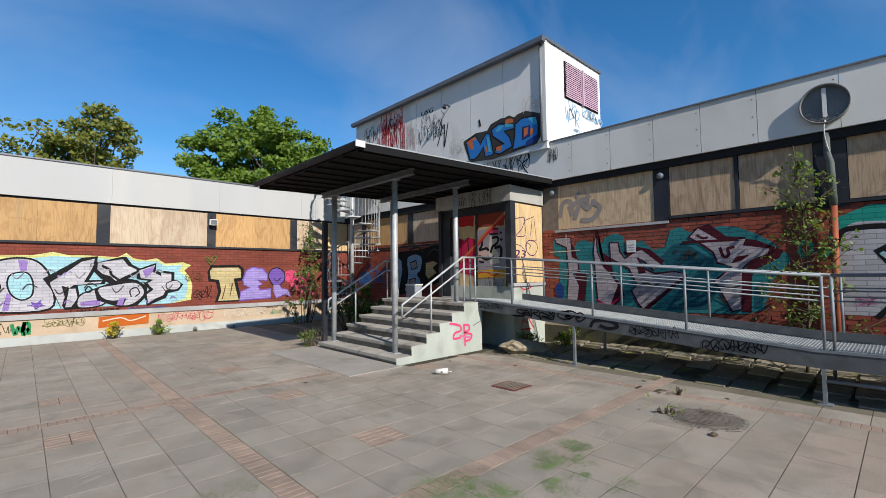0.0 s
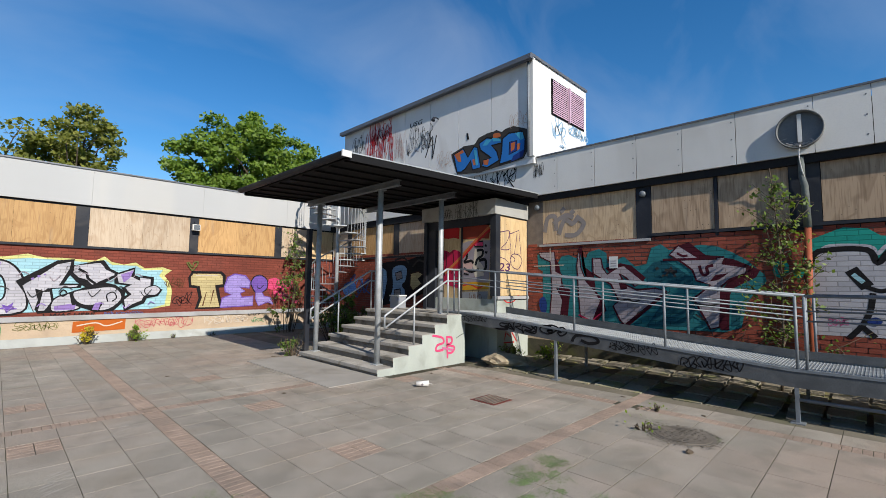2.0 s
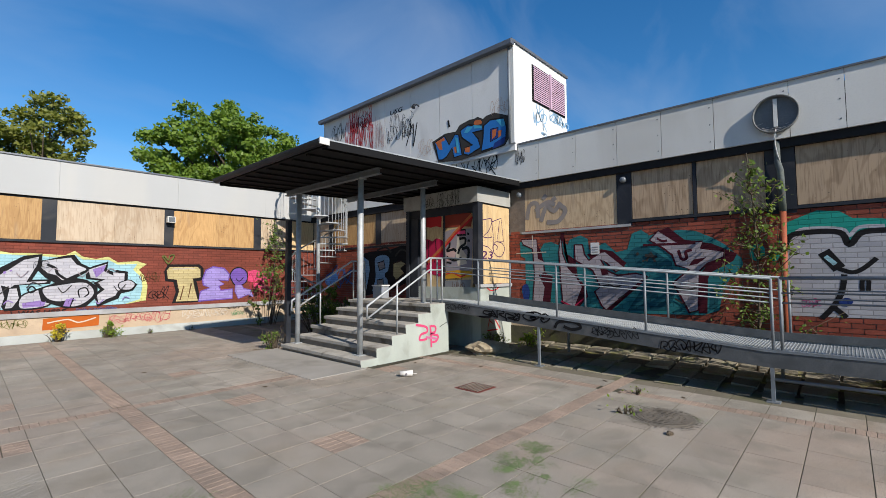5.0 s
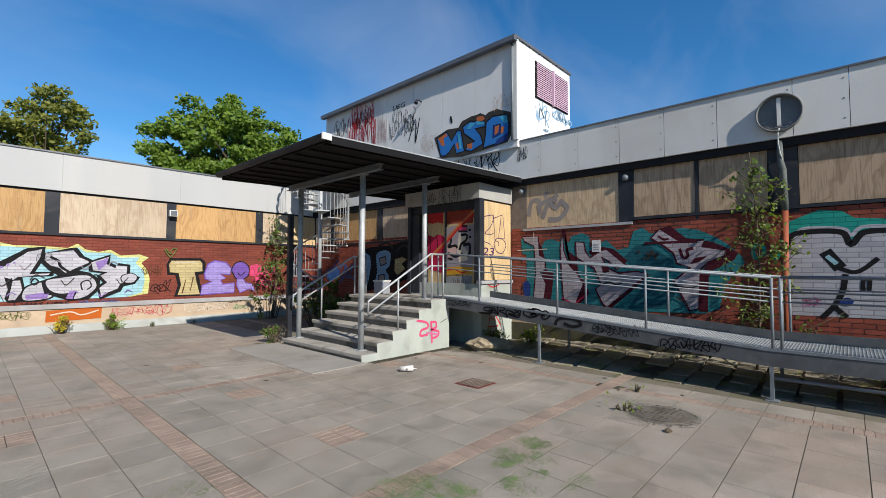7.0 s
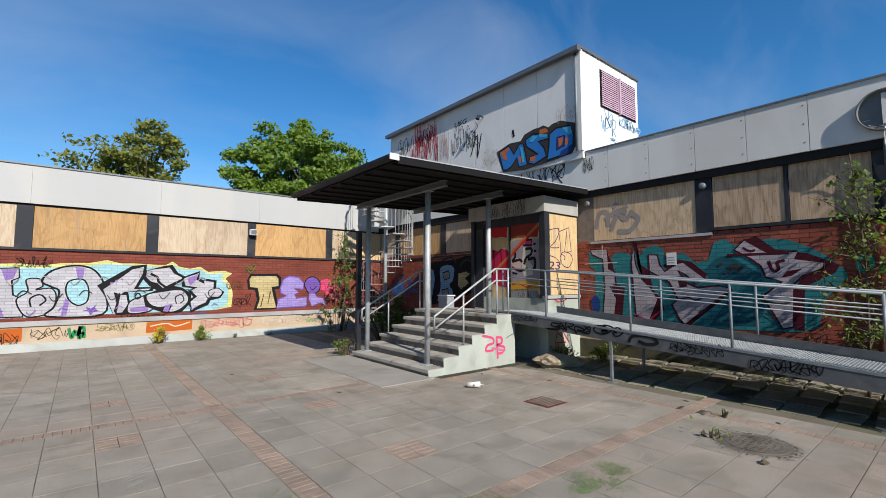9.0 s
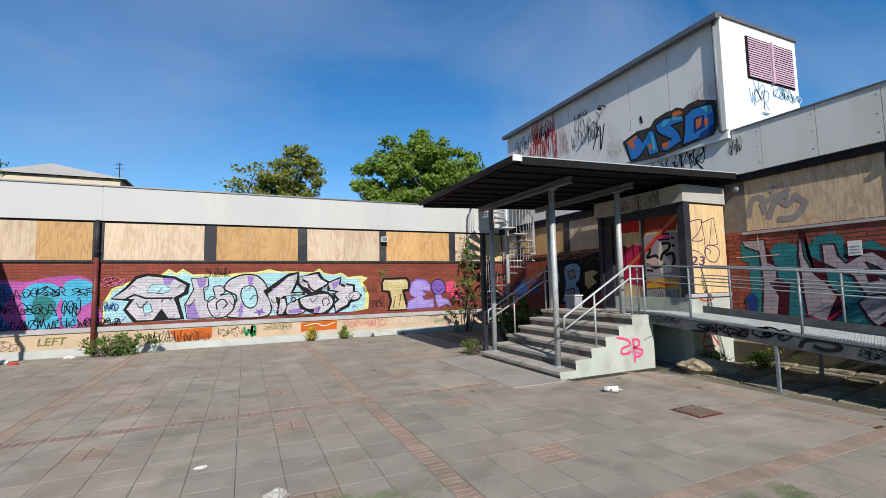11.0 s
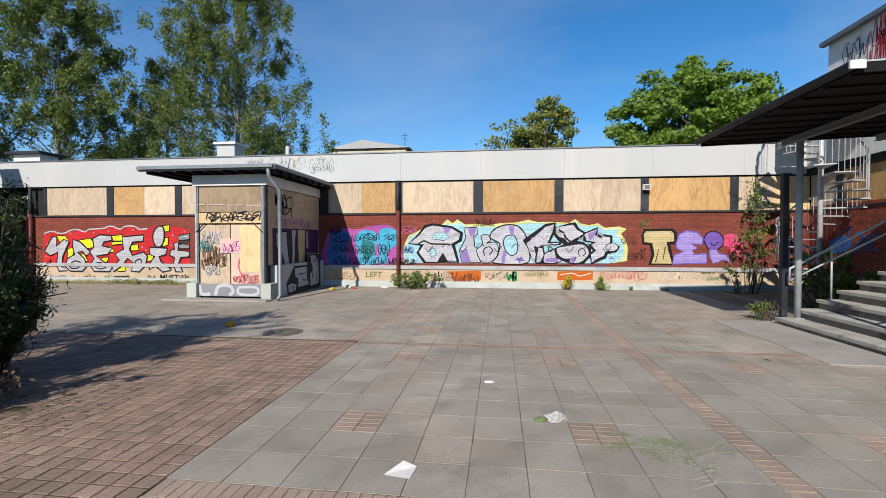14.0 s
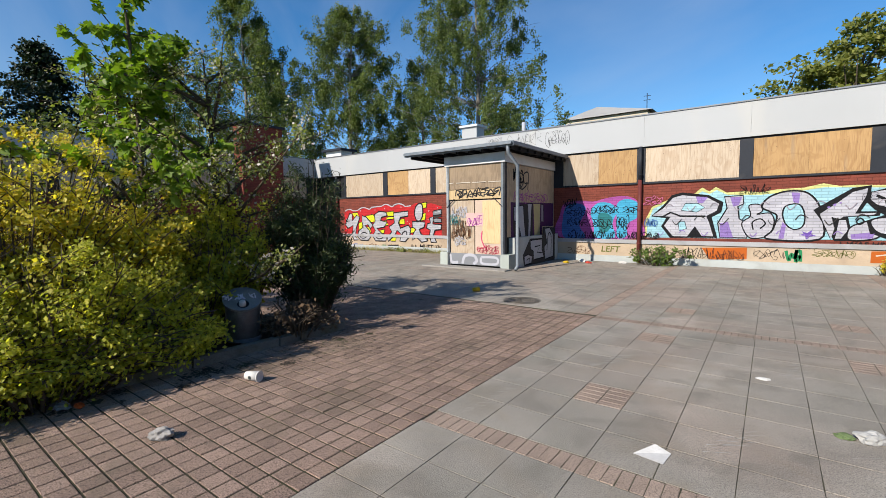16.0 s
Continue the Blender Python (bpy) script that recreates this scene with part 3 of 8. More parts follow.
part("support_wall", bx(7.0, 7.6, 6.9, 8.9, -0.05, 0.93), CONC, stairs)
apron = part("apron_slab", bx(3.75, 4.8, 6.05, 9.2, -0.04, 0.012), APRON, None, "light concrete apron at the foot of the steps", kind="structure", bevel=0.006)
apron["category"] = "paving"

vest = thing("entrance_vestibule", "boarded-up entrance porch with graffiti-covered doors", "vestibule")
VX, VY0, VY1 = 7.62, 5.85, 8.1
part("base_block", MB().box(VX + 0.05, EW - 0.012, VY0 - 0.02, VY1, -0.05, 1.3), CONC_PAINT, vest, "pale painted concrete base")
part("base_cap", bx(VX + 0.02, EW - 0.012, VY0 - 0.06, VY0 + 0.1, 1.3, 1.37), LEDGE, vest, bevel=0.008)
part("side_board", bx(VX + 0.16, EW - 0.03, VY0 - 0.004, VY0 + 0.03, 1.38, 3.14), PLY_YELLOW, vest, "yellow plywood side panel")
part("corner_post", bx(VX - 0.02, VX + 0.15, VY0 - 0.03, VY0 + 0.12, 1.37, 3.16), DARKTRIM, vest)
part("corner_post", bx(VX - 0.02, VX + 0.1, VY1 - 0.1, VY1, 1.0, 3.16), DARKTRIM, vest)
part("roof_band", bx(VX - 0.06, EW - 0.03, VY0 - 0.05, VY1 + 0.05, 3.16, 3.5), M("band_dull_grey", (0.42, 0.42, 0.4), 0.7, 0.1, 2, 50, 0.1, dirt=(0.28, 0.27, 0.25), dirt_amount=0.5), vest, "grey band with scribbles")
# near-black backing: the shade behind the doors is its colour
part("wall", bx(VX + 0.2, VX + 0.3, VY0 + 0.03, VY1, 1.3, 3.16), SHADE_DARK, vest)
for k, (a, b, m) in enumerate(((6.06, 6.87, PLY_YELLOW), (6.93, 7.49, PLY_YELLOW))):
    d = part("door", bx(VX + 0.09, VX + 0.14, a, b, 1.02, 2.95), m, vest, "boarded door leaf sprayed red and pink")
    part("frame", bx(VX + 0.06, VX + 0.16, b, b + 0.05, 1.02, 3.05), DARKTRIM, d)
part("door_head", bx(VX + 0.05, VX + 0.16, 6.0, 8.0, 2.96, 3.16), DARKTRIM, vest)
part("side_light", bx(VX + 0.1, VX + 0.14, 7.58, 7.72, 1.02, 2.95), PLY_BROWN, vest)
part("jamb", bx(VX + 0.02, VX + 0.16, 7.73, 7.98, 1.02, 2.95), DARKTRIM, vest)
part("threshold", bx(VX, VX + 0.2, 6.0, 8.05, 0.99, 1.03), LEDGE, vest)

# ---------------------------------------------------------------- canopy
canopy = thing("entrance_canopy", "flat dark metal canopy on round galvanised posts", "canopy")


def cz(x):
    return 3.5 + (x - 3.5) * 0.035


def sloped(x0, x1, y0, y1, lo, hi):
    mb = MB().box(x0, x1, y0, y1, 0, 1)
    mb.v = [(x, y, cz(x) + (lo if z < 0.5 else hi)) for x, y, z in mb.v]
    return mb


part("roof_sheet", sloped(3.6, 8.66, 5.49, 9.36, 0.0, 0.035), CANOPY_ROOF, canopy, "grey metal roof sheet")
# deck, rafters and verge boards take the shade under the canopy as their colour
part("roof_deck", sloped(3.63, 8.64, 5.5, 9.34, -0.03, -0.002), SHADE_DARK, canopy)
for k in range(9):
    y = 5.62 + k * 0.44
    part("rafter", sloped(3.66, 8.5, y, y + 0.06, -0.06, -0.031), SHADE_DARK, canopy)
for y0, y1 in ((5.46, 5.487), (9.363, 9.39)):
    verge = part("verge_board", sloped(3.61, 8.7, y0, y1, -0.075, 0.035), SHADE_DARK, canopy, "dark verge board")
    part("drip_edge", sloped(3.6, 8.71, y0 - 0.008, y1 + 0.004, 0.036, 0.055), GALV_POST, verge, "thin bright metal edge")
gut = MB()
N = 9
for k in range(N):
    a0, a1 = math.pi * k / N, math.pi * (k + 1) / N
    q = [(3.545 + 0.075 * math.cos(a), 3.545 - 0.075 * math.sin(a)) for a in (a0, a1)]
    gut.face([(q[0][0], 5.44, q[0][1]), (q[1][0], 5.44, q[1][1]), (q[1][0], 9.4, q[1][1]), (q[0][0], 9.4, q[0][1])])
for y in (5.44, 9.4):
    gut.face([(3.545 + 0.075 * math.cos(math.pi * k / N), y, 3.545 - 0.075 * math.sin(math.pi * k / N)) for k in range(N + 1)])
part("gutter", gut, DARKTRIM, canopy, "half-round dark grey gutter")
part("gutter_end", bx(3.465, 3.625, 5.415, 5.44, 3.46, 3.555), EFASCIA, canopy, "pale gutter end cap")
for bxx, ys, yn in ((5.05, 6.03, 9.33), (6.7, 6.2, 9.33)):
    zt = cz(bxx) - 0.062
    beam = part("beam", bx(bxx - 0.05, bxx + 0.05, ys, yn, zt - 0.014, zt), GALV, canopy, "galvanised steel beam")
    part("flange", bx(bxx - 0.05, bxx + 0.05, ys, yn, zt - 0.112, zt - 0.098), GALV, beam)
    part("web", bx(bxx - 0.008, bxx + 0.008, ys, yn, zt - 0.098, zt - 0.014), GALV, beam)
for x, y, z in ((5.07, 6.6, 0.13), (5.07, 8.82, 0.13), (6.7, 6.6, 1.0), (6.7, 8.82, 1.0)):
    zt = cz(x) - 0.175
    post = part("post", MB().tube([(x, y, z), (x, y, zt)], 0.055, 16), GALV_POST, canopy, "round galvanised post", smooth=True)
    part("base_plate", bx(x - 0.1, x + 0.1, y - 0.1, y + 0.1, z, z + 0.012), GALV_POST, post)
    part("head_plate", bx(x - 0.08, x + 0.08, y - 0.08, y + 0.08, zt - 0.012, zt), GALV_POST, post)
sp = thing("steel_post", "dark square steel post beside the steps", "post")
part("shaft", bx(4.92, 5.02, 9.02, 9.12, -0.02, 2.8), DARKTRIM, sp)
part("cap_plate", bx(4.9, 5.04, 9.0, 9.14, 2.8, 2.82), DARKTRIM, sp)

# ---------------------------------------------------------------- stair rails


def stair_rail(y, label):
    r = thing("stair_handrail", label, "handrail", "stair handrails")
    part("top_rail", MB().tube([(4.95, y, 0.82), (4.95, y, 1.04), (6.52, y, 1.92), (6.9, y, 1.92)], 0.021, 10), GALV_POST, r, smooth=True)
    part("mid_rail", MB().tube([(4.95, y, 0.82), (6.52, y, 1.68), (6.9, y, 1.68)], 0.017, 10), GALV_POST, r, smooth=True)
    for x, z0, z1 in ((5.65, 0.475, 1.43), (6.56, 1.0, 1.92), (6.9, 1.0, 1.92)):
        part("upright", MB().tube([(x, y, z0), (x, y, z1)], 0.018, 10), GALV_POST, r, smooth=True)
    return r


stair_rail(6.24, "galvanised tube handrail beside the sunlit steps")
stair_rail(8.86, "galvanised tube handrail beside the shaded steps")

# ---------------------------------------------------------------- ramp
ramp_t = thing("access_ramp", "galvanised steel wheelchair ramp with grating deck and tube rails", "ramp")
RX0, RX1 = 6.92, 8.02
CHANNEL = M("ramp_channel_grey", (0.11, 0.12, 0.13), 0.6, 0.2, 5, 60, 0.1, metal=0.2, dirt=(0.2, 0.2, 0.2), dirt_amount=0.4)


def rz(y):
    return 1.03 if y > 6.1 else (0.62 if y < 0.78 else 0.62 + (y - 0.78) * (0.41 / 5.32))


YK = [6.75, 6.1, 0.78, -3.2]
for b, a in zip(YK, YK[1:]):
    mb = MB().box(RX1 - 0.045, RX1 - 0.025, a, b, 0, 1)
    mb.v = [(x, y, (rz(a) if abs(y - a) < 1e-6 else rz(b)) + (0.022 if z < 0.5 else 0.13)) for x, y, z in mb.v]
    part("kick_plate", mb, CHANNEL, ramp_t, "dull grey kick plate")
    za, zb = rz(a), rz(b)
    for x0 in (RX0 - 0.02, RX1 - 0.02):
        mb = MB().box(x0, x0 + 0.03, a, b, 0, 1)
        mb.v = [(x, y, (za if abs(y - a) < 1e-6 else zb) + (-0.2 if z < 0.5 else -0.012)) for x, y, z in mb.v]
        part("side_plate", mb, CHANNEL, ramp_t, "dull grey side channel with black scribbles")
        mb = MB().box(x0 - 0.008, x0 + 0.038, a, b, 0, 1)
        mb.v = [(x, y, (za if abs(y - a) < 1e-6 else zb) + (-0.011 if z < 0.5 else 0.022)) for x, y, z in mb.v]
        part("edge_angle", mb, GALV, ramp_t, "bright galvanised edge angle")
    mb = MB()
    n = int((b - a) / 0.034)
    for k in range(n):
        y = a + (k + 0.5) * (b - a) / n
        mb.bar((RX0 + 0.012, y, rz(y) - 0.012), (RX1 - 0.022, y, rz(y) - 0.012), 0.006, 0.024)
    for k in range(12):
        x = RX0 + 0.05 + k * 0.09
        mb.bar((x, a, za - 0.012), (x, b, zb - 0.012), 0.006, 0.02)
    deck = MB().box(RX0 + 0.012, RX1 - 0.05, a, b, 0, 1)
    deck.v = [(x, y, (za if abs(y - a) < 1e-6 else zb) + (-0.034 if z < 0.5 else -0.026)) for x, y, z in deck.v]
    part("deck_plate", deck, GALV_DARK, ramp_t)
    part("grating", mb, GALV_POST, ramp_t, "open steel grating", kind="stuff")
for x in (RX0, RX1):
    ya, yb = 0.7, 6.4
    for dz, r in ((0.9, 0.018), (0.72, 0.01), (0.6, 0.01)):
        part("rail", MB().tube([(x, yb, rz(yb) + dz), (x, 6.1, rz(6.1) + dz), (x, ya, rz(ya) + dz)], r, 10), GALV, ramp_t, smooth=True)
        part("rail", MB().tube([(x, 0.61, 0.62 + dz), (x, -3.1, 0.62 + dz)], r, 10), GALV, ramp_t, smooth=True)
    for y in (6.4, 5.3, 3.63, 2.2, 0.7, 0.61, -0.7, -1.9, -3.1):
        part("upright", MB().tube([(x, y, rz(y) - 0.12), (x, y, rz(y) + 0.9)], 0.018, 10), GALV, ramp_t, smooth=True)
    for y in (3.98, 0.72, -1.6):
        part("leg", MB().box(x - 0.02, x + 0.02, y - 0.02, y + 0.02, -0.0, rz(y) - 0.2), GALV, ramp_t)
        part("foot_plate", bx(x - 0.07, x + 0.07, y - 0.07, y + 0.07, 0.0, 0.012), GALV, ramp_t)
part("low_rail", MB().tube([(RX0, 0.7, 0.28), (RX0, -3.1, 0.28)], 0.02, 10), GALV, ramp_t, smooth=True)

# ---------------------------------------------------------------- pipes, lamps on the walls


def downpipe(name, x, y, ztop, zmid, low, label):
    p = thing("downpipe", label, "downpipe", "rainwater pipes")
    part("upper_pipe", MB().tube([(x, y, ztop), (x, y, zmid)], 0.05, 12), DARKTRIM, p, smooth=True)
    part("lower_pipe", MB().tube([(x, y, zmid + 0.05), (x, y, 0.02)], 0.058, 12), low, p, smooth=True)
    for z in (0.6, 1.6, 2.7):
        part("clip", MB().tube([(x, y, z), (x, y, z + 0.04)], 0.066, 12), low if z < zmid else DARKTRIM, p)
    return p


downpipe("downpipe", -3.72, NW - 0.11, FBOT, 2.5, PIPE_RED, "rainwater pipe, dark above and oxide red below")
downpipe("downpipe", -17.75, NW - 0.11, FBOT, 2.5, PIPE_RED, "rainwater pipe in the inner corner, oxide red below")
PIPE_GREY = M("pipe_mossy_grey", (0.13, 0.15, 0.15), 0.7, 0.3, 6, 60, 0.2, dirt=(0.2, 0.22, 0.16), dirt_amount=0.6)
pe = thing("downpipe", "rainwater pipe, grey above and rust orange below", "downpipe", "rainwater pipes")
part("upper_pipe", MB().tube([(8.77, 0.73, 3.66), (8.76, 0.73, 3.35), (8.76, 0.7, 3.2), (8.76, 0.69, 2.55)], 0.04, 12, 0.052), PIPE_GREY, pe, smooth=True)
part("lower_pipe", MB().tube([(8.76, 0.69, 2.6), (8.76, 0.74, 0.05)], 0.045, 12), PIPE_ORANGE, pe, smooth=True)

disc = thing("round_wall_lamp", "round grey floodlight with dark rim on the fascia", "wall lamp")
DC = Vector((8.628, 0.72, 4.08))
LAMP_RIM = M("lamp_rim_grey", (0.2, 0.21, 0.21), 0.6, 0.2, 8, 60, 0.1)


def ring(c, r, prof, n=40):
    """A body turned about the x axis: prof holds (towards -x, radius)."""
    mb = MB()
    for d, q in prof:
        for j in range(n):
            a = 2 * math.pi * j / n
            mb.v.append((c.x - d, c.y + q * r * math.cos(a), c.z + q * r * math.sin(a)))
    for k in range(len(prof) - 1):
        for j in range(n):
            a, b = k * n + j, k * n + (j + 1) % n
            mb.f.append((a, a + n, b + n, b))
    return mb


part("rim", ring(DC, 0.3, [(-0.12, 0.98), (-0.02, 1.0), (0.0, 1.0), (0.0, 0.94), (-0.1, 0.93)]), LAMP_RIM, disc, "thin grey rim", smooth=True)
LENS = M("lamp_lens_grey", (0.17, 0.19, 0.21), 0.4, 0.15, 3, 40, 0.02)
part("back_plate", ring(DC, 0.3, [(-0.085, 0.94), (-0.08, 0.5), (-0.08, 0.001)]), LENS, disc, "grey back plate")
part("tube_holder", bx(DC.x + 0.03, DC.x + 0.08, DC.y - 0.025, DC.y + 0.025, DC.z - 0.2, DC.z + 0.24), EFASCIA, disc, "white vertical strip")
rngw = random.Random(6)
nest = MB()
for _ in range(60):
    u, v = rngw.gauss(0, 0.09), abs(rngw.gauss(0, 0.02))
    p = Vector((DC.x + rngw.uniform(0.02, 0.07), DC.y + u, DC.z - 0.255 + v + u * u * 1.8))
    nest.tube([p, p + Vector((rngw.gauss(0, 0.02), rngw.gauss(0, 0.05), rngw.gauss(0, 0.012)))], 0.004, 4)
part("debris", nest, LEDGE, disc, "pale debris caught inside", kind="stuff")
part("cable", MB().tube([(DC.x + 0.02, DC.y, DC.z - 0.25), (DC.x + 0.01, DC.y + 0.02, DC.z - 0.36), (8.68, DC.y + 0.02, 3.6), (8.7, DC.y, 3.45), (8.75, DC.y - 0.03, 3.3)], 0.008, 6), EFASCIA, disc, "loose white cable", smooth=True)

fl = thing("floodlight", "small white floodlight box on a window post", "floodlight")
part("housing", bx(4.05, 4.25, NW - 0.2, NW - 0.06, 3.12, 3.3), EFASCIA, fl, bevel=0.01)
part("glass", bx(4.07, 4.23, NW - 0.206, NW - 0.2, 3.14, 3.28), LENS, fl)
part("bracket", bx(4.12, 4.18, NW - 0.07, NW - 0.012, 3.2, 3.4), DARKTRIM, fl)
for y in (5.55, 3.16):
    el = thing("bulkhead_lamp", "small round dark bulkhead lamp", "wall lamp", "bulkhead lamps")
    part("body", ring(Vector((EW - 0.012, y, 3.42)), 0.06, [(0, 1.0), (0.05, 1.0), (0.07, 0.7), (0.075, 0.01)], 16), GALV, el, smooth=True)

# ---------------------------------------------------------------- north-west porch
porch = thing("boarded_porch", "small boarded entrance porch with flat overhanging roof", "porch")
PX0, PX1, PY0, PY1 = -8.5, -6.5, 10.95, NW - 0.06
# near-black core: shade between the boards is given by its colour
part("wall", bx(PX0 + 0.03, PX1 - 0.03, PY0 + 0.05, PY1, 0.0, 3.0), SHADE_DARK, porch)
part("upper_board", bx(PX0 + 0.05, PX1 - 0.06, PY0, PY0 + 0.04, 2.32, 3.02), PLY_BROWN, porch, "weathered plywood above the doors")
part("lower_strip", bx(PX0 + 0.05, PX1 - 0.06, PY0 - 0.012, PY0 + 0.04, 2.02, 2.3), PLY_YELLOW, porch)
part("door", bx(PX0 + 0.12, PX0 + 0.98, PY0 + 0.01, PY0 + 0.045, 0.35, 1.98), PLY_PALE, porch, "boarded door leaf with tags")
part("door", bx(PX0 + 1.02, PX1 - 0.12, PY0 - 0.005, PY0 + 0.045, 0.35, 1.98), M("door_pink_beige", (0.62, 0.48, 0.38), 0.7, 0.08, 2, 50, 0.05, dirt=(0.45, 0.35, 0.28), dirt_amount=0.4), porch, "pinkish door leaf with pink tags")
part("patch_board", bx(PX0 + 1.28, PX1 - 0.14, PY0 - 0.016, PY0 - 0.006, 0.72, 1.96), PLY_YELLOW, porch, "pale plywood patch screwed to the door")
part("kick_plate", bx(PX0 + 0.1, PX1 - 0.1, PY0 + 0.0, PY0 + 0.045, 0.06, 0.34), BASEGREY, porch)
for x0, wd, m in ((PX0 - 0.0, 0.05, GALV_POST), (PX0 + 0.065, 0.03, GALV), (PX1 - 0.1, 0.07, GALV), (PX1 - 0.025, 0.045, DARKTRIM)):
    part("corner_post", bx(x0, x0 + wd, PY0 - 0.03, PY0 + 0.1, 0.4, 3.02), m, porch)
for xa, xb in ((PX0 + 0.03, PX0 + 0.3), (PX1 - 0.06, PX1 - 0.33)):
    part("bracket", MB().tube([(xa, PY0 - 0.045, 1.78), (xb, PY0 - 0.045, 2.03)], 0.014, 6), DARKTRIM, porch)
for x0 in (PX0 - 0.2, PX1 - 0.08):
    part("pillar_base", bx(x0, x0 + 0.28, PY0 - 0.12, PY0 + 0.3, 0.0, 0.42), CONC_PAINT, porch, bevel=0.01)
part("side_panel", bx(PX1 - 0.03, PX1 + 0.0, PY0 + 0.12, PY1, 0.9, 3.0), PLY_GREY, porch, "shaded side boards with graffiti")
part("side_base", bx(PX1 - 0.03, PX1 + 0.16, PY0 + 0.3, PY1, 0.0, 0.88), BASEGREY, porch)
part("roof_band", bx(PX0 - 0.05, PX1 + 0.05, PY0 - 0.06, PY1, 3.02, 3.3), EFASCIA, porch)
part("roof", bx(-9.75, -6.0, 10.5, PY1, 3.4, 3.5), CANOPY_ROOF, porch, "grey metal roof with worn edge")
part("roof_edge", bx(-9.78, -5.97, 10.46, 10.5, 3.36, 3.5), GALV, porch)
# porch rafters and outriggers are coloured as dark as the shade under the roof
for k in range(9):
    x = -9.6 + k * 0.43
    part("rafter", bx(x, x + 0.07, 10.55, PY1, 3.3, 3.398), SHADE_DARK, porch)
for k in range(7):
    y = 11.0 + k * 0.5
    part("outrigger", bx(-6.45, -6.03, y, y + 0.07, 3.302, 3.396), SHADE_DARK, porch)
part("downpipe", MB().tube([(-6.15, 10.47, 3.42), (-6.15, 10.5, 3.2), (-5.98, 10.72, 2.85), (-5.98, 10.72, 0.15), (-5.98, 10.6, 0.05)], 0.05, 12), GALV, porch, "grey rainwater pipe", smooth=True)
part("gutter", bx(-9.75, -6.0, 10.38, 10.46, 3.4, 3.47), GALV, porch)
part("doorstep", bx(-9.1, -6.2, 10.4, 10.83, -0.03, 0.035), APRON, porch, bevel=0.01)

# ---------------------------------------------------------------- roof clutter and distance
chim = thing("roof_vent_box", "square white roof ventilator box with a cap", "roof vent")
part("box", bx(-12.95, -12.1, 18.4, 19.1, 4.43, 5.85), FASCIA, chim)
part("cap", bx(-13.05, -12.0, 18.3, 19.2, 5.85, 5.95), EFASCIA, chim)
vp = thing("vent_pipe", "short white vent pipe on the roof", "vent pipe")
part("pipe", MB().tube([(-9.0, 17.2, 4.43), (-9.0, 17.2, 5.42)], 0.08, 12), FASCIA, vp, smooth=True)
hb = thing("hatch_box", "low dark-capped roof hatch", "roof hatch")
part("box", bx(-21.2, -19.9, 16.6, 17.4, 4.4, 5.25), EFASCIA, hb)
part("cap", bx(-21.4, -19.7, 16.4, 17.6, 5.25, 5.36), DARKTRIM, hb)
fb = thing("distant_building", "pale yellow building with shallow gabled roof behind", "building")
part("wall", bx(-23.4, -13.0, 59, 75, 0, 14.1), M("far_plaster", (0.62, 0.55, 0.42), 0.8, 0.08, 0.3, 20, 0.05), fb)
mb = MB()
mb.face([(-24, 58.6, 14.1), (-12.4, 58.6, 14.1), (-19.0, 58.6, 15.3)]).face([(-24, 58.6, 14.1), (-19.0, 58.6, 15.3), (-19.0, 75, 15.3), (-24, 75, 14.1)]).face([(-19.0, 58.6, 15.3), (-12.4, 58.6, 14.1), (-12.4, 75, 14.1), (-19.0, 75, 15.3)])
part("roof", mb, M("far_roof_grey", (0.42, 0.42, 0.43), 0.7, 0.1, 0.4, 10, 0.05), fb)
an = thing("antenna", "thin roof antenna on the far building", "antenna")
part("mast", MB().tube([(-13.2, 59.4, 14.1), (-13.2, 59.4, 16.2)], 0.05, 6), DARKTRIM, an)
for z in (15.4, 15.9):
    part("crossbar", MB().tube([(-13.6, 59.4, z), (-12.8, 59.4, z)], 0.03, 6), DARKTRIM, an)

# ---------------------------------------------------------------- spiral stair in the inner corner
SPX, SPY, SPR = 7.8, 12.45, 0.93
spiral = thing("spiral_staircase", "galvanised spiral staircase with thin balusters", "staircase")
part("column", MB().tube([(SPX, SPY, -0.03), (SPX, SPY, 5.4)], 0.06, 14), GALV_POST, spiral, smooth=True)
RISE, TURNS, A0 = 0.2, radians(23), radians(250)
rail_pts = []
for k in range(22):
    a, z = A0 - k * TURNS, RISE * (k + 1)
    w = TURNS * 0.56
    mb = MB()
    q = [(SPX + r * math.cos(a + s), SPY + r * math.sin(a + s)) for r, s in ((0.06, -0.5), (SPR, -w), (SPR, w), (0.06, 0.5))]
    mb.face([(x, y, z) for x, y in q]).face([(x, y, z - 0.03) for x, y in reversed(q)])
    for i in range(4):
        (xa, ya), (xb, yb) = q[i], q[(i + 1) % 4]
        mb.face([(xa, ya, z - 0.03), (xb, yb, z - 0.03), (xb, yb, z), (xa, ya, z)])
    st = part("tread", mb, GALV_POST, spiral)
    for s in (-0.33, 0, 0.33):
        b = a + s * TURNS
        x, y = SPX + (SPR - 0.03) * math.cos(b), SPY + (SPR - 0.03) * math.sin(b)
        zz = z - s * RISE
        part("baluster", MB().tube([(x, y, z - 0.03), (x, y, zz + 0.95)], 0.008, 5), GALV_POST, st)
        rail_pts.append((x, y, zz + 0.95))
part("handrail", MB().tube(rail_pts, 0.02, 8), GALV_POST, spiral, smooth=True)
land = part("landing", bx(SPX - 0.2, 8.68, SPY - 0.5, SPY + 0.95, 4.42, 4.47), GALV_DARK, spiral)
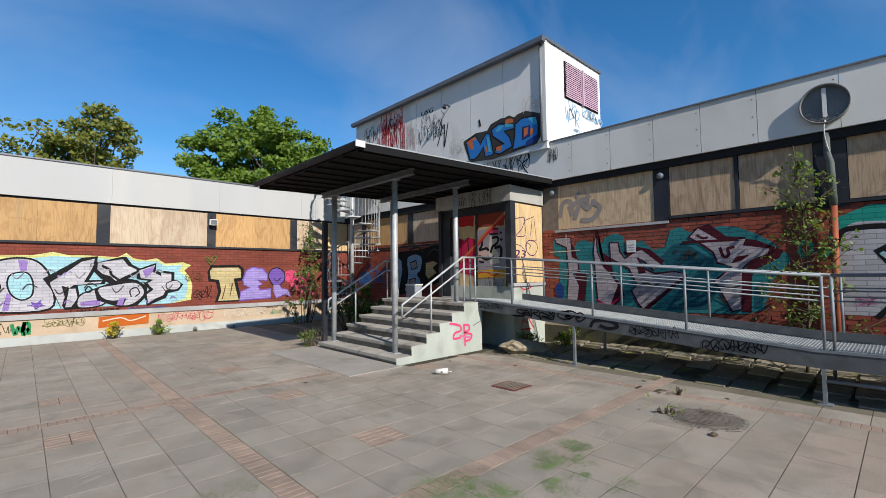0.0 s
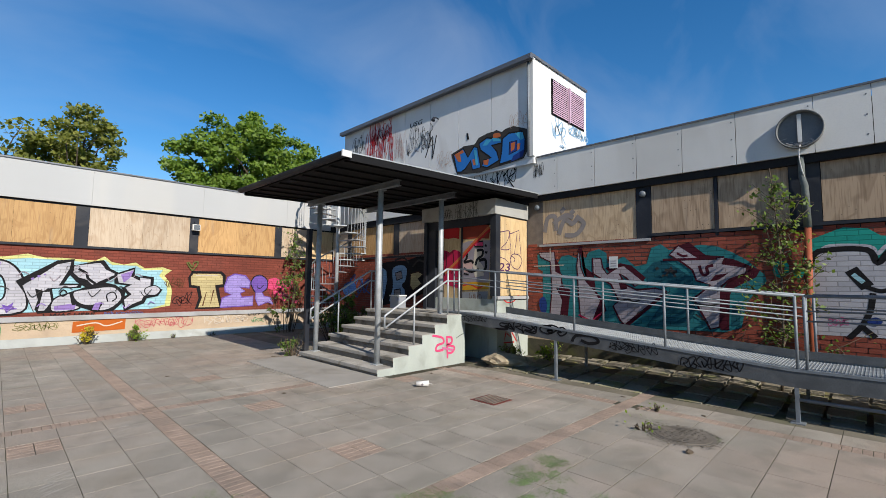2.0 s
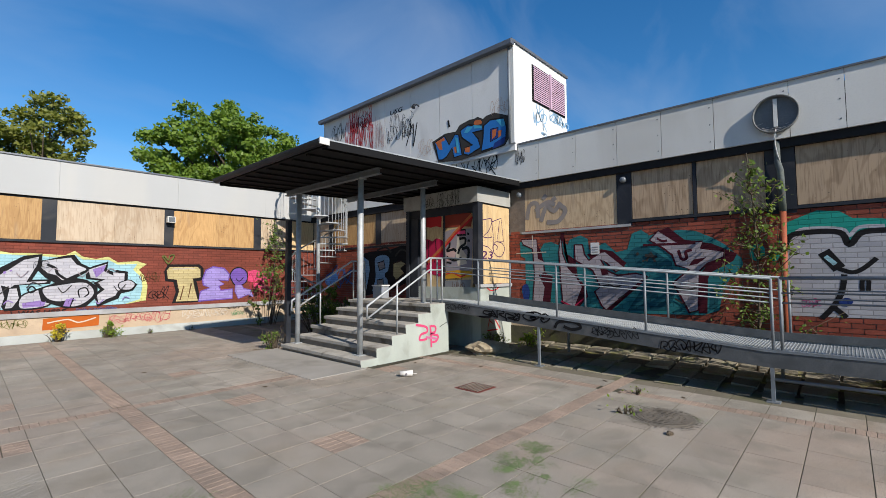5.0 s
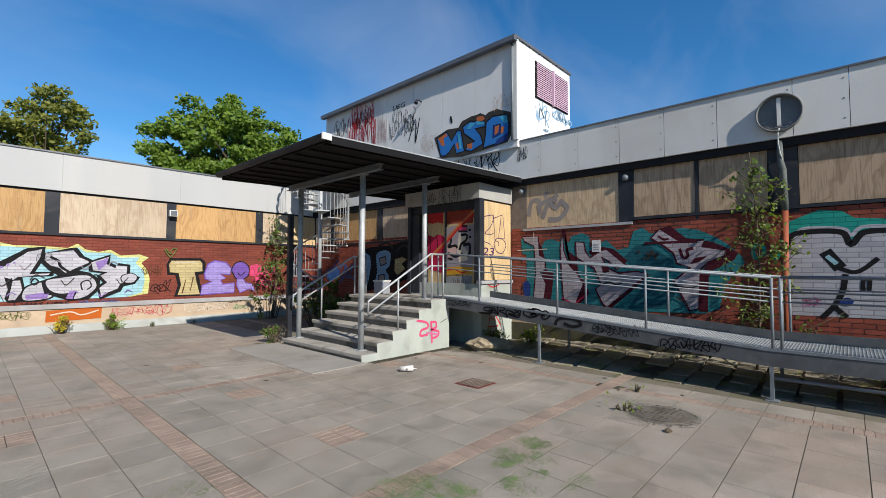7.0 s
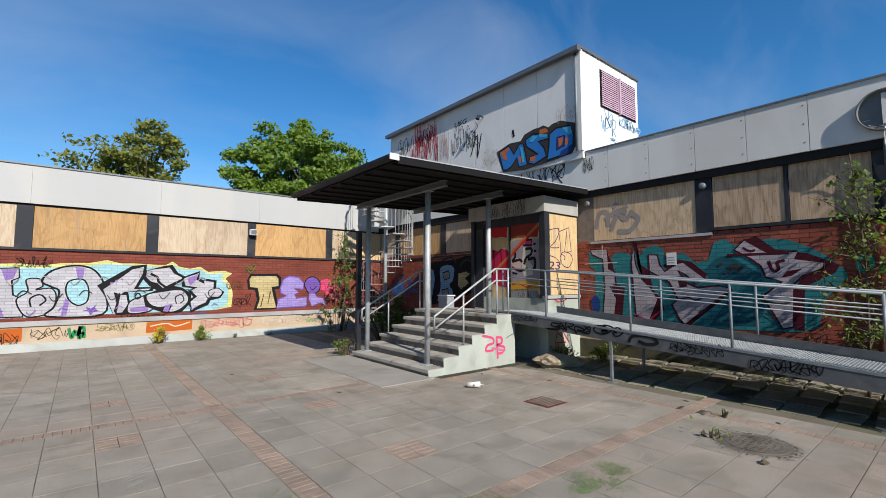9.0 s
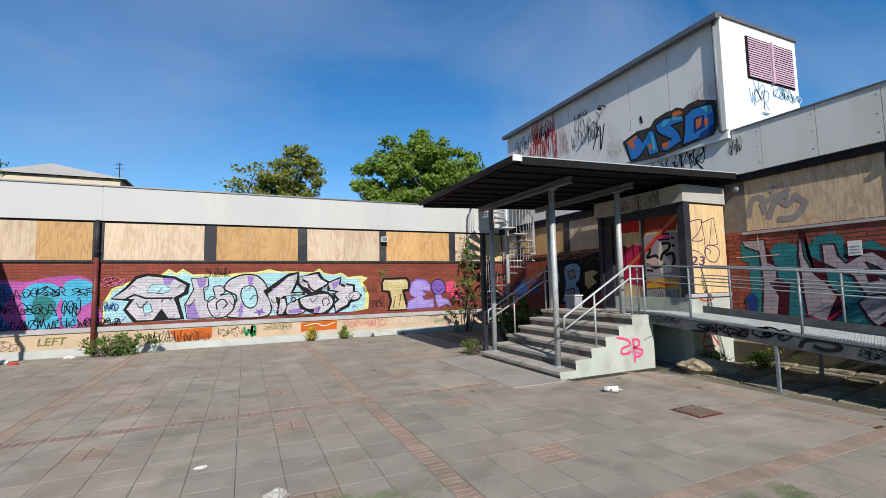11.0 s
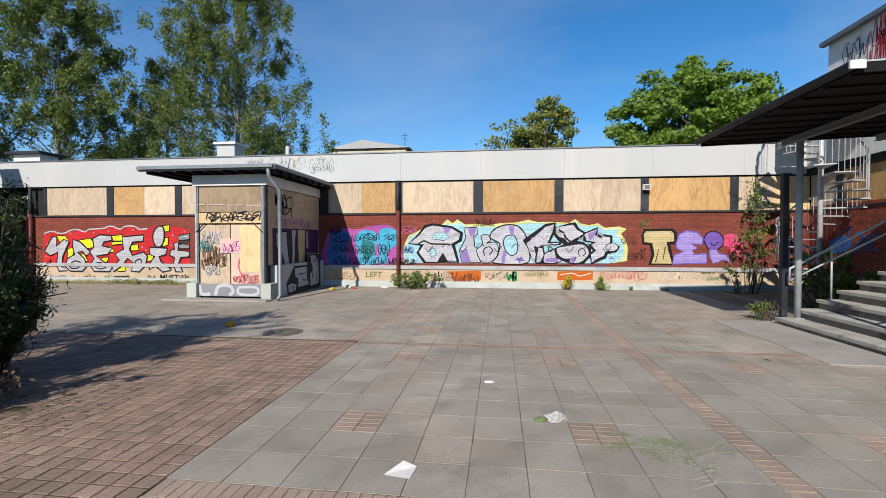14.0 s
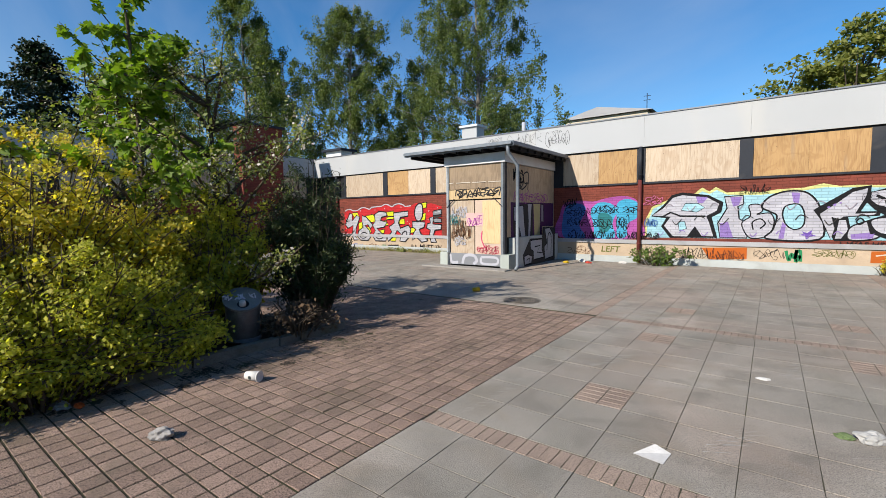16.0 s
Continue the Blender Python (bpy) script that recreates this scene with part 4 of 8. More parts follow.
for k in range(12):
    y = SPY - 0.5 + k * 0.13
    part("baluster", MB().tube([(SPX - 0.18, y, 4.47), (SPX - 0.18, y, 5.4)], 0.008, 5), GALV_POST, land)
part("top_rail", MB().tube([(SPX - 0.18, SPY - 0.5, 5.4), (SPX - 0.18, SPY + 0.95, 5.4)], 0.018, 8), GALV_POST, land, smooth=True)
part("side_screen", bx(SPX - 0.17, 8.3, SPY + 0.93, SPY + 0.95, 4.5, 5.4), GALV_DARK, land)


BANK = 0.12
SLAB_BROKEN = M("broken_slab_mossy", (0.3, 0.27, 0.21), 0.95, 0.25, 3, 60, 0.6, dirt=(0.22, 0.23, 0.08), dirt_amount=0.7, per_island=0.2, grit=0.5)
BANK_SOIL = M("bank_soil_moss", (0.13, 0.11, 0.08), 0.95, 0.4, 3.5, 35, 1.0, dirt=(0.3, 0.29, 0.1), dirt_amount=0.9, grit=0.6)


# ---------------------------------------------------------------- vegetation
def leaf_quad(mb, p, size, rng, droop=0.0, slim=0.38, turn=0.75, east=-0.15):
    """One leaf: a quad of its own, turned more or less to the light."""
    n = Vector((rng.gauss(0, 1) + east * turn, rng.gauss(0, 1) - 1.0 * turn, rng.gauss(0, 1) + 1.1 * turn)).normalized()
    d = Vector((rng.uniform(-1, 1), rng.uniform(-1, 1), rng.uniform(-1, 1) - droop))
    d = (d - n * d.dot(n)).normalized()
    s = n.cross(d) * (size * slim)
    t = d * size * 0.55
    p = Vector(p)
    mb.face([p - t, p + s, p + t, p - s])


def lobed_leaf(mb, p, size, rng):
    """One maple leaf: five pointed lobes, folded along the midrib and hanging."""
    d = Vector((rng.uniform(-1, 1), rng.uniform(-1, 1), rng.uniform(-1.1, 0.1))).normalized()
    s = Matrix.Rotation(rng.gauss(0, 0.7), 3, d) @ d.cross(Vector((0.02, 0.01, 1))).normalized()
    up = s.cross(d) * 0.18
    half = ((0, 0), (0.28, -0.12), (0.42, 0.1), (0.3, 0.2), (0.62, 0.45), (0.3, 0.5), (0.26, 0.72), (0, 1.0))
    for k in (-1, 1):
        pts = [Vector(p) + (d * v + s * (k * u) + up * abs(u)) * size for u, v in half]
        mb.face(pts if k > 0 else pts[::-1])


def clump(mb, c, r, n, size, rng, squash=0.7, droop=0.0):
    for _ in range(n):
        v = Vector((rng.gauss(0, 1), rng.gauss(0, 1), rng.gauss(0, 1)))
        v = v.normalized() * r * rng.uniform(0.35, 1.0)
        v.z *= squash
        leaf_quad(mb, Vector(c) + v, size * rng.uniform(0.6, 1.25), rng, droop)


def limb(mb, a, b, r, rng, bend=0.15, n=5, r1=0.02):
    a, b = Vector(a), Vector(b)
    w = (b - a).length * bend
    o = Vector((rng.uniform(-w, w), rng.uniform(-w, w), rng.uniform(0, w)))
    pts = [a.lerp(b, k / n) + o * math.sin(math.pi * k / n) for k in range(n + 1)]
    mb.tube(pts, r, 6, r1)
    return pts


def broadleaf(name, label, x, y, h, base, rx, ry, seed, leaf, clumps, per, size, bark=BARK, cr=1.0, lean=0.0):
    """A tree with a rounded crown: trunk, limbs that reach the clumps of leaves, and the leaves."""
    rng = random.Random(seed)
    t = thing(name, label, "tree")
    t.location = (x, y, -0.05)
    wood, lv = MB(), MB()
    trunk = limb(wood, (0, 0, 0), (lean, 0, h * 0.72), 0.028 * h * 0.75, rng, 0.06, 8, 0.06)
    for k in range(clumps):
        a, u = rng.uniform(0, 6.283), rng.uniform(-1, 1)
        q = rng.uniform(0.12, 1.0) ** 0.5
        s = math.sqrt(max(0, 1 - u * u))
        c = Vector((lean + rx * q * s * math.cos(a), ry * q * s * math.sin(a), base + (h - base) * (0.5 + 0.5 * u * q)))
        r = cr * rng.uniform(0.65, 1.25)
        clump(lv, c, r, int(per * r * r / (cr * cr)), size, rng, 0.6)
        if k % 2 == 0:
            st = trunk[min(8, max(3, int(8 * (c.z - h * 0.2) / h)))]
            limb(wood, st, c, 0.09 * h / 12, rng, 0.12, 5, 0.012)
    part("trunk", wood, bark, t, smooth=True)
    part("crown", lv, leaf, t)
    return t


def birch(name, label, x, y, h, w, seed, n=70, per=130, size=0.16, base=0.16):
    """A birch: slim trunk, rising limbs and hanging strands of small leaves."""
    rng = random.Random(seed)
    t = thing(name, label, "tree")
    t.location = (x, y, -0.05)
    wood, lv = MB(), MB()
    trunk = limb(wood, (0, 0, 0), (rng.uniform(-0.5, 0.5), 0, h * 0.97), 0.011 * h, rng, 0.02, 12, 0.03)
    for k in range(n):
        f = base + (0.98 - base) * (k + rng.random()) / n
        st = trunk[min(12, int(12 * f))]
        prof = (1 - f) ** 0.5 * min(1, 0.6 + (f - base) * 2.4)
        a = rng.uniform(0, 6.283)
        L = w * prof * rng.uniform(0.5, 1.1) + 0.3
        tip = st + Vector((L * math.cos(a), L * math.sin(a), L * rng.uniform(0.2, 0.7)))
        limb(wood, st, tip, 0.015 + 0.035 * (1 - f), rng, 0.2, 5, 0.006)
        for j in range(4):
            p = st.lerp(tip, rng.uniform(0.45, 1.05))
            drop = rng.uniform(0.8, 2.2) * (0.6 + 0.4 * prof)
            m = int(per / 4)
            dx, dy = rng.uniform(-0.5, 0.5), rng.uniform(-0.5, 0.5)
            for i in range(m):
                u = rng.random()
                q = p + Vector((dx * u + rng.gauss(0, 0.17), dy * u + rng.gauss(0, 0.17), 0.3 - drop * u + rng.gauss(0, 0.12)))
                leaf_quad(lv, q, size * rng.uniform(0.7, 1.3), rng, 1.2, 0.36, 0.55)
    part("trunk", wood, BARK_BIRCH, t, smooth=True)
    part("crown", lv, LEAF_BIRCH, t)
    return t


def conifer(name, label, x, y, h, w, seed, n=90, leaf=LEAF_PINE, size=0.3, per=60):
    rng = random.Random(seed)
    t = thing(name, label, "tree")
    t.location = (x, y, -0.05)
    wood, lv = MB(), MB()
    limb(wood, (0, 0, 0), (0, 0, h), 0.014 * h, rng, 0.01, 8, 0.03)
    for k in range(n):
        f = 0.15 + 0.83 * k / n
        a, L = rng.uniform(0, 6.283), w * (1 - f) ** 0.75 * rng.uniform(0.6, 1.1) + 0.2
        tip = Vector((L * math.cos(a), L * math.sin(a), f * h - 0.15 * L))
        limb(wood, (0, 0, f * h), tip, 0.05, rng, 0.05, 3, 0.01)
        for i in range(per):
            u = rng.uniform(0.2, 1.05)
            p = Vector((0, 0, f * h)).lerp(tip, u) + Vector((rng.gauss(0, 0.25), rng.gauss(0, 0.25), rng.gauss(0, 0.18) - 0.1))
            leaf_quad(lv, p, size * rng.uniform(0.6, 1.2), rng)
    part("trunk", wood, BARK, t, smooth=True)
    part("crown", lv, leaf, t)
    return t


broadleaf("maple_tree", "full green maple crown rising behind the roof", 12.9, 32, 13.7, 4.6, 5.6, 4.0, 11, LEAF_MAPLE, 210, 170, 0.27, cr=0.85)
broadleaf("maple_tree", "small bronze-green tree with partly bare twigs", 2.9, 32, 11.6, 5.6, 2.6, 2.6, 12, LEAF_AUTUMN, 75, 110, 0.23, cr=0.65)
broadleaf("maple_tree", "nearly bare bronze-green treetop", 0.1, 33, 10.6, 7.0, 1.4, 1.6, 13, LEAF_AUTUMN, 18, 26, 0.24, cr=0.7)
birch("birch_tree", "tall weeping birch behind the flat roof", -20.6, 32, 25.5, 9.0, 21, 190, 460, 0.155)
birch("birch_tree", "tall weeping birch behind the flat roof", -33.5, 30, 22.5, 8.0, 22, 180, 440, 0.16)
birch("birch_tree", "tall weeping birch behind the flat roof", -29.5, 36, 18, 6.5, 26, 110, 480, 0.14)
birch("birch_tree", "tall slim birch beyond the west wing", -40, 22, 23, 6.0, 23, 130, 475, 0.145)
birch("birch_tree", "tall slim birch beyond the west wing", -45, 30, 20, 7.0, 24, 100, 448, 0.145)
birch("birch_tree", "tall slim birch beyond the west wing", -50, 20, 18, 7.0, 25, 100, 448, 0.145)
conifer("pine_tree", "dark pine beyond the shrub bed", -46, 9.5, 15.5, 8, 31, 170, size=0.26, per=130)
conifer("pine_tree", "dark pine beyond the shrub bed", -44, 3.0, 15, 7.5, 32, 170, size=0.26, per=130)
conifer("pine_tree", "dark pine beyond the shrub bed", -50, 14.5, 15, 5.5, 33, 110)


def shrub(name, label, x, y, z0, rx, ry, h, seed, leaf, n, size, stems=24, second=None, second_n=0, wood_mat=BARK, arch=0.25, category="shrub", slim=0.38):
    """A shrub of many stems, its leaves strung along them."""
    rng = random.Random(seed)
    t = thing(name, label, category)
    t.location = (x, y, z0)
    wood, lv, fl = MB(), MB(), MB()
    lines = []
    for k in range(stems):
        a, q = rng.uniform(0, 6.283), rng.random() ** 0.5
        b = Vector((0.35 * rx * q * math.cos(a), 0.35 * ry * q * math.sin(a), 0))
        top = Vector((rx * q * math.cos(a), ry * q * math.sin(a), h * (1 - 0.45 * q * q) * rng.uniform(0.5, 1.12)))
        pts = [b.lerp(top, i / 6) + Vector((0, 0, arch * h * math.sin(math.pi * i / 6) * 0.5)) for i in range(7)]
        wood.tube(pts, 0.012, 5, 0.004)
        lines.append(pts)
        for s in range(3):
            i = rng.randrange(2, 6)
            tip = pts[i] + Vector((rng.uniform(-1, 1) * rx * 0.3, rng.uniform(-1, 1) * ry * 0.3, rng.uniform(0.0, 0.25) * h))
            wood.tube([pts[i], pts[i].lerp(tip, 0.5) + Vector((0, 0, 0.03)), tip], 0.006, 4, 0.002)
            lines.append([pts[i].lerp(tip, j / 3) for j in range(4)])
    tufts = []
    for _ in range(max(6, n // 45)):
        pts = rng.choice(lines)
        i = rng.randrange(0, len(pts) - 1)
        tufts.append((pts[i].lerp(pts[i + 1], rng.random()), rng.uniform(0.03, 0.085)))
    for tgt, m, sz in ((lv, n, size), (fl, second_n, size * 0.8)):
        for _ in range(m):
            c, spread = rng.choice(tufts[:len(tufts) // 3] if tgt is fl else tufts)
            p = c + Vector((rng.gauss(0, spread), rng.gauss(0, spread), rng.gauss(0, spread * 0.9)))
            if p.z > 0:
                leaf_quad(tgt, p, sz * rng.uniform(0.6, 1.3), rng, 0.0, slim, 1.0, 0.6)
    part("branchwork", wood, wood_mat, t, smooth=True)
    part("foliage", lv, leaf, t)
    if second_n:
        part("blossom", fl, second, t)
    return t


# the planted bed with its kerb
bed = MB()
rngb = random.Random(5)
NX, NY = 14, 20
for j in range(NY + 1):
    for i in range(NX + 1):
        xx, yy = -13.5 + i * (8.2 / NX), -6 + j * (9.9 / NY)
        e = min(1, min(i, NX - i, j, NY - j) / 2)
        bed.v.append((xx - 0.1 * (i == NX) + 0.03 * j * (i == NX) * 0.6, yy, -0.02 + e * (0.07 + 0.08 * rngb.random())))
for j in range(NY):
    for i in range(NX):
        a = j * (NX + 1) + i
        bed.f.append((a, a + 1, a + NX + 2, a + NX + 1))
part("planting_bed", bed, SOIL, None, "dark earth bed under the shrubs", kind="structure", smooth=True)["category"] = "bed"
kerb = thing("bed_kerb", "low weathered concrete kerb along the shrub bed", "kerb", kind="structure")
for k in range(10):
    ya, yb = -5.9 + k * 0.98, -5.9 + (k + 1) * 0.98 - 0.012
    part("kerb_stone", MB().box(-0.06, 0.06, 0, yb - ya, -0.1, 0.1, pose(-5.33 + 0.02 * (k > 6) * (k - 6) * 2, ya, 0, 0, 0, -1.5 if k > 6 else 0)), KERBSTONE, kerb, bevel=0.012)

shrub("forsythia_bush", "dense yellow-green forsythia bush with fading blossom", -6.3, 0.85, 0.05, 1.1, 1.9, 2.35, 41, LEAF_FORS, 30000, 0.046, 170, LEAF_GOLD, 6500)
shrub("forsythia_bush", "dense yellow-green forsythia bush with fading blossom", -7.0, -2.7, 0.05, 1.2, 1.4, 1.35, 42, LEAF_FORS, 10000, 0.055, 55, LEAF_GOLD, 2000)
shrub("spiraea_bush", "low bright green shrub spilling over the kerb", -5.4, 0.95, 0.02, 0.55, 1.4, 1.25, 43, LEAF_SPIR, 20000, 0.036, 120)
shrub("spiraea_bush", "low bright green shrub spilling over the kerb", -5.22, 0.75, 0.02, 0.4, 1.5, 0.55, 49, LEAF_SPIR, 13000, 0.036, 110, arch=0.5)
shrub("spiraea_bush", "leafy green shrub behind the litter bin", -6.3, 2.45, 0.05, 0.8, 0.7, 1.5, 44, LEAF_SPIR, 9000, 0.048, 50)
shrub("yew_bush", "dark dense yew bush at the end of the bed", -6.0, 4.0, 0.0, 0.62, 0.7, 2.25, 45, LEAF_YEW, 42000, 0.062, 160, arch=0.1, slim=0.13)
shrub("spiraea_bush", "leafy yellow-green shrub under the apple tree", -6.5, 3.0, 0.05, 0.75, 0.8, 1.75, 46, LEAF_SPIR, 13000, 0.045, 70)
shrub("spiraea_bush", "low bright green shrub spilling over the kerb", -5.42, 1.85, 0.02, 0.42, 0.6, 0.6, 48, LEAF_SPIR, 6500, 0.04, 50)
shrub("dry_bush", "low bare brown twiggy bush", -5.3, 3.25, 0.02, 0.5, 0.55, 0.5, 47, M("twig_brown", (0.12, 0.08, 0.05), 0.9), 900, 0.05, 70)


def small_tree(name, label, x, y, h, spread, seed, leaf, n, size, second=None, second_n=0, wood_r=0.05, limbs=16, low=0.35, lobed=False):
    rng = random.Random(seed)
    t = thing(name, label, "tree")
    t.location = (x, y, 0.0)
    wood, lv, fl = MB(), MB(), MB()
    trunk = limb(wood, (0, 0, 0), (rng.uniform(-0.2, 0.2), rng.uniform(-0.2, 0.2), h), wood_r, rng, 0.05, 10, 0.008)
    twigs = []
    for k in range(limbs):
        f = low + (0.95 - low) * k / limbs
        st = trunk[int(10 * f)]
        a, L = k * 2.4 + rng.uniform(-0.5, 0.5), spread * (1.15 - f) * rng.uniform(0.6, 1.2)
        tip = st + Vector((L * math.cos(a), L * math.sin(a), L * rng.uniform(0.25, 0.9)))
        pts = limb(wood, st, tip, wood_r * 0.45, rng, 0.15, 5, 0.005)
        twigs.append(pts)
        for s in range(5):
            b = pts[rng.randrange(2, 6)]
            e = b + Vector((rng.gauss(0, 0.25), rng.gauss(0, 0.25), rng.gauss(0.12, 0.2)))
            wood.tube([b, b.lerp(e, 0.5), e], 0.007, 4, 0.003)
            twigs.append([b.lerp(e, j / 3) for j in range(4)])
    for tgt, m in ((lv, n), (fl, second_n)):
        for _ in range(m):
            pts = rng.choice(twigs)
            i = rng.randrange(0, len(pts) - 1)
            p = pts[i].lerp(pts[i + 1], rng.random()) + Vector((rng.gauss(0, 0.05), rng.gauss(0, 0.05), rng.gauss(0, 0.05)))
            if lobed:
                lobed_leaf(tgt, pts[-1] + (p - pts[-1]) * 0.55, size * rng.uniform(0.55, 1.2), rng)
            else:
                leaf_quad(tgt, p, size * rng.uniform(0.6, 1.3), rng, 0.2)
    part("trunk", wood, BARK, t, smooth=True)
    part("crown", lv, leaf, t)
    if second_n:
        part("blossom", fl, second, t)
    return t


small_tree("maple_sapling", "young maple with bright spring leaves in the bed", -6.6, 2.0, 4.6, 1.05, 51, LEAF_BRIGHT, 1500, 0.12, limbs=17, low=0.3, lobed=True)
small_tree("apple_tree", "small crooked apple tree with sparse leaves and blossom", -6.9, 3.1, 3.7, 1.95, 52, LEAF_APPLE, 10500, 0.042, BLOSSOM, 2600, 0.07, 34, 0.12)
small_tree("apple_tree", "small crooked apple tree with sparse leaves and blossom", -8.4, 2.3, 4.0, 1.8, 53, LEAF_APPLE, 10000, 0.046, BLOSSOM, 1500, 0.07, 30, 0.15)
small_tree("apple_tree", "thin leafy tree at the back of the bed", -9.0, 0.2, 4.0, 1.6, 54, LEAF_APPLE, 12000, 0.055, wood_r=0.06, limbs=22)

# plants along the walls
small_tree("birch_sapling", "thin self-sown birch sapling against the wall", 8.3, 1.05, 3.45, 0.62, 61, LEAF_IVY, 1050, 0.062, wood_r=0.022, limbs=26, low=0.12)
shrub("wall_shrub", "leafy self-sown shrub climbing the brick wall", 6.75, 13.75, -0.03, 0.9, 0.45, 2.0, 62, LEAF_IVY, 480, 0.065, 12)
small_tree("wall_sapling", "thin sapling in front of the boarded window", 7.0, 14.05, 3.4, 0.5, 63, LEAF_IVY, 500, 0.08, wood_r=0.015, limbs=14, low=0.3)
shrub("rose_bush", "leafy green bush beside the spiral stair", 7.0, 11.0, -0.03, 0.9, 0.8, 1.5, 64, LEAF_IVY, 2600, 0.07, 34)
shrub("weed_clump", "green weeds growing at the foot of the wall", -3.15, 14.0, -0.03, 0.95, 0.35, 0.6, 65, LEAF_IVY, 1300, 0.065, 34, category="weeds")
for x, y, rx, h, lf, sd in ((1.75, 14.3, 0.3, 0.42, LEAF_FORS, 66), (2.75, 14.25, 0.22, 0.4, LEAF_BRIGHT, 67), (3.7, 14.3, 0.08, 0.16, LEAF_IVY, 68), (4.75, 14.3, 0.1, 0.14, LEAF_IVY, 69), (4.75, 9.25, 0.3, 0.55, LEAF_IVY, 70), (-13.0, 14.2, 1.6, 0.22, LEAF_APPLE, 71), (8.2, 4.9, 0.35, 0.4, LEAF_BRIGHT, 72), (7.75, 5.5, 0.2, 0.35, LEAF_IVY, 73), (8.3, -0.4, 0.3, 0.8, LEAF_IVY, 74), (7.9, 8.0 - 2.3, 0.15, 0.45, LEAF_IVY, 75), (5.3, 1.92, 0.12, 0.14, LEAF_BRIGHT, 76), (6.2, 2.1, 0.07, 0.12, LEAF_BRIGHT, 77)):
    shrub("weed_clump", "small weeds rooted in the paving joints", x, y, -0.03, rx, min(rx, 0.3), h, sd, lf, int(260 + 300 * rx) if h > 0.2 else 26, 0.05 if h > 0.2 else 0.035, 16 if h > 0.2 else 6, category="weeds")

rngg = random.Random(90)
tuft = MB()
for _ in range(2600):
    x, y = rngg.uniform(-17.2, -9.0), NW - 0.08 - abs(rngg.gauss(0, 0.22))
    hgt, dx, dy = rngg.uniform(0.04, 0.2), rngg.gauss(0, 0.05), rngg.gauss(0, 0.05)
    tuft.face([(x - 0.006, y, -0.01), (x + 0.006, y, -0.01), (x + dx, y + dy, hgt)])
tagged(part("dry_grass", tuft, leaf_mat("grass_dry", (0.2, 0.19, 0.06), (0.36, 0.3, 0.13), 0.3), None, "dry grass strip at the foot of the wall", kind="stuff"), category="grass")

# ---------------------------------------------------------------- litter and small things
BIN_DARK = M("bin_dark_steel", (0.2, 0.2, 0.2), 0.4, 0.25, 8, 60, 0.1, metal=0.5, dirt=(0.12, 0.11, 0.1), dirt_amount=0.5)
LID_PAINT = M("lid_scribble", (0.8, 0.76, 0.85), 0.6)
bin_ = thing("litter_bin", "grey steel litter bin with a scribbled lid", "litter bin")
BX, BY = -5.62, 2.72
BT = 0.5  # slope of the slanted top
bin_body, bin_lid = MB(), MB()
NB = 32
for zz, rr in ((0.09, 0.205), (0.12, 0.215), (9, 0.225)):
    for j in range(NB):
        u = 2 * math.pi * j / NB
        px, py = rr * math.cos(u), rr * math.sin(u)
        bin_body.v.append((px, py, zz if zz < 1 else 0.55 - BT * px))
for k in range(2):
    for j in range(NB):
        o, o1 = k * NB + j, k * NB + (j + 1) % NB
        bin_body.f.append((o, o1, o1 + NB, o + NB))
bin_.matrix_world = pose(BX, BY, 0, 0, 0, -25) @ Matrix.Diagonal((0.88, 0.88, 0.98, 1))
part("body", bin_body, BIN_DARK, bin_, "dark grey steel body", smooth=True)
part("base_ring", MB().tube([(0, 0, 0.06), (0, 0, 0.1)], 0.225, 28), GALV, bin_, "pale bottom ring")
lid_m = Matrix(((1, 0, BT, 0), (0, 1, 0, 0), (-BT, 0, 1, 0.55), (0, 0, 0, 1)))
part("lid", MB().tube([lid_m @ Vector((0, 0, 0.0)), lid_m @ Vector((0, 0, 0.025))], 0.25, 32), GALV_DARK, bin_, "slanted grey lid with white scribbles")
# flat near-black disc in place of the shaded hole
hole = MB().tube([lid_m @ Vector((0.11, 0.0, 0.024)), lid_m @ Vector((0.11, 0.0, 0.028))], 0.075, 20)
part("opening", hole, SHADE_DARK, bin_, "round opening")
for k in range(4):
    v = -0.15 + k * 0.08
    pts = [lid_m @ Vector((-0.03 + 0.05 * math.sin(i * 1.7 + k), v + 0.012 * i * (1 if k % 2 else -1) + 0.02 * math.cos(i * 2.3), 0.028)) for i in range(8)]
    part("scribble", MB().tube(pts, 0.011, 5), LID_PAINT, bin_, "white and lilac paint scribble")
stuffed = thing("discarded_cup", "crushed white cup stuffed into the bin opening", "litter")
stuffed.matrix_world = bin_.matrix_world @ pose(0.13, -0.01, 0.51, 0, 24, 0)
part("cup", MB().tube([(0, 0, -0.02), (0, 0, 0.05), (0, 0, 0.062)], 0.05, 14, 0.032), M("litter_white", (0.72, 0.7, 0.67), 0.6, 0.1, 8, 60, 0.1), stuffed, smooth=True)
part("stand", MB().tube([(0, 0, -0.02), (0, 0, 0.08)], 0.05, 10), BIN_DARK, bin_)

WHITE = M("litter_white", (0.62, 0.6, 0.57), 0.6, 0.15, 8, 60, 0.1)


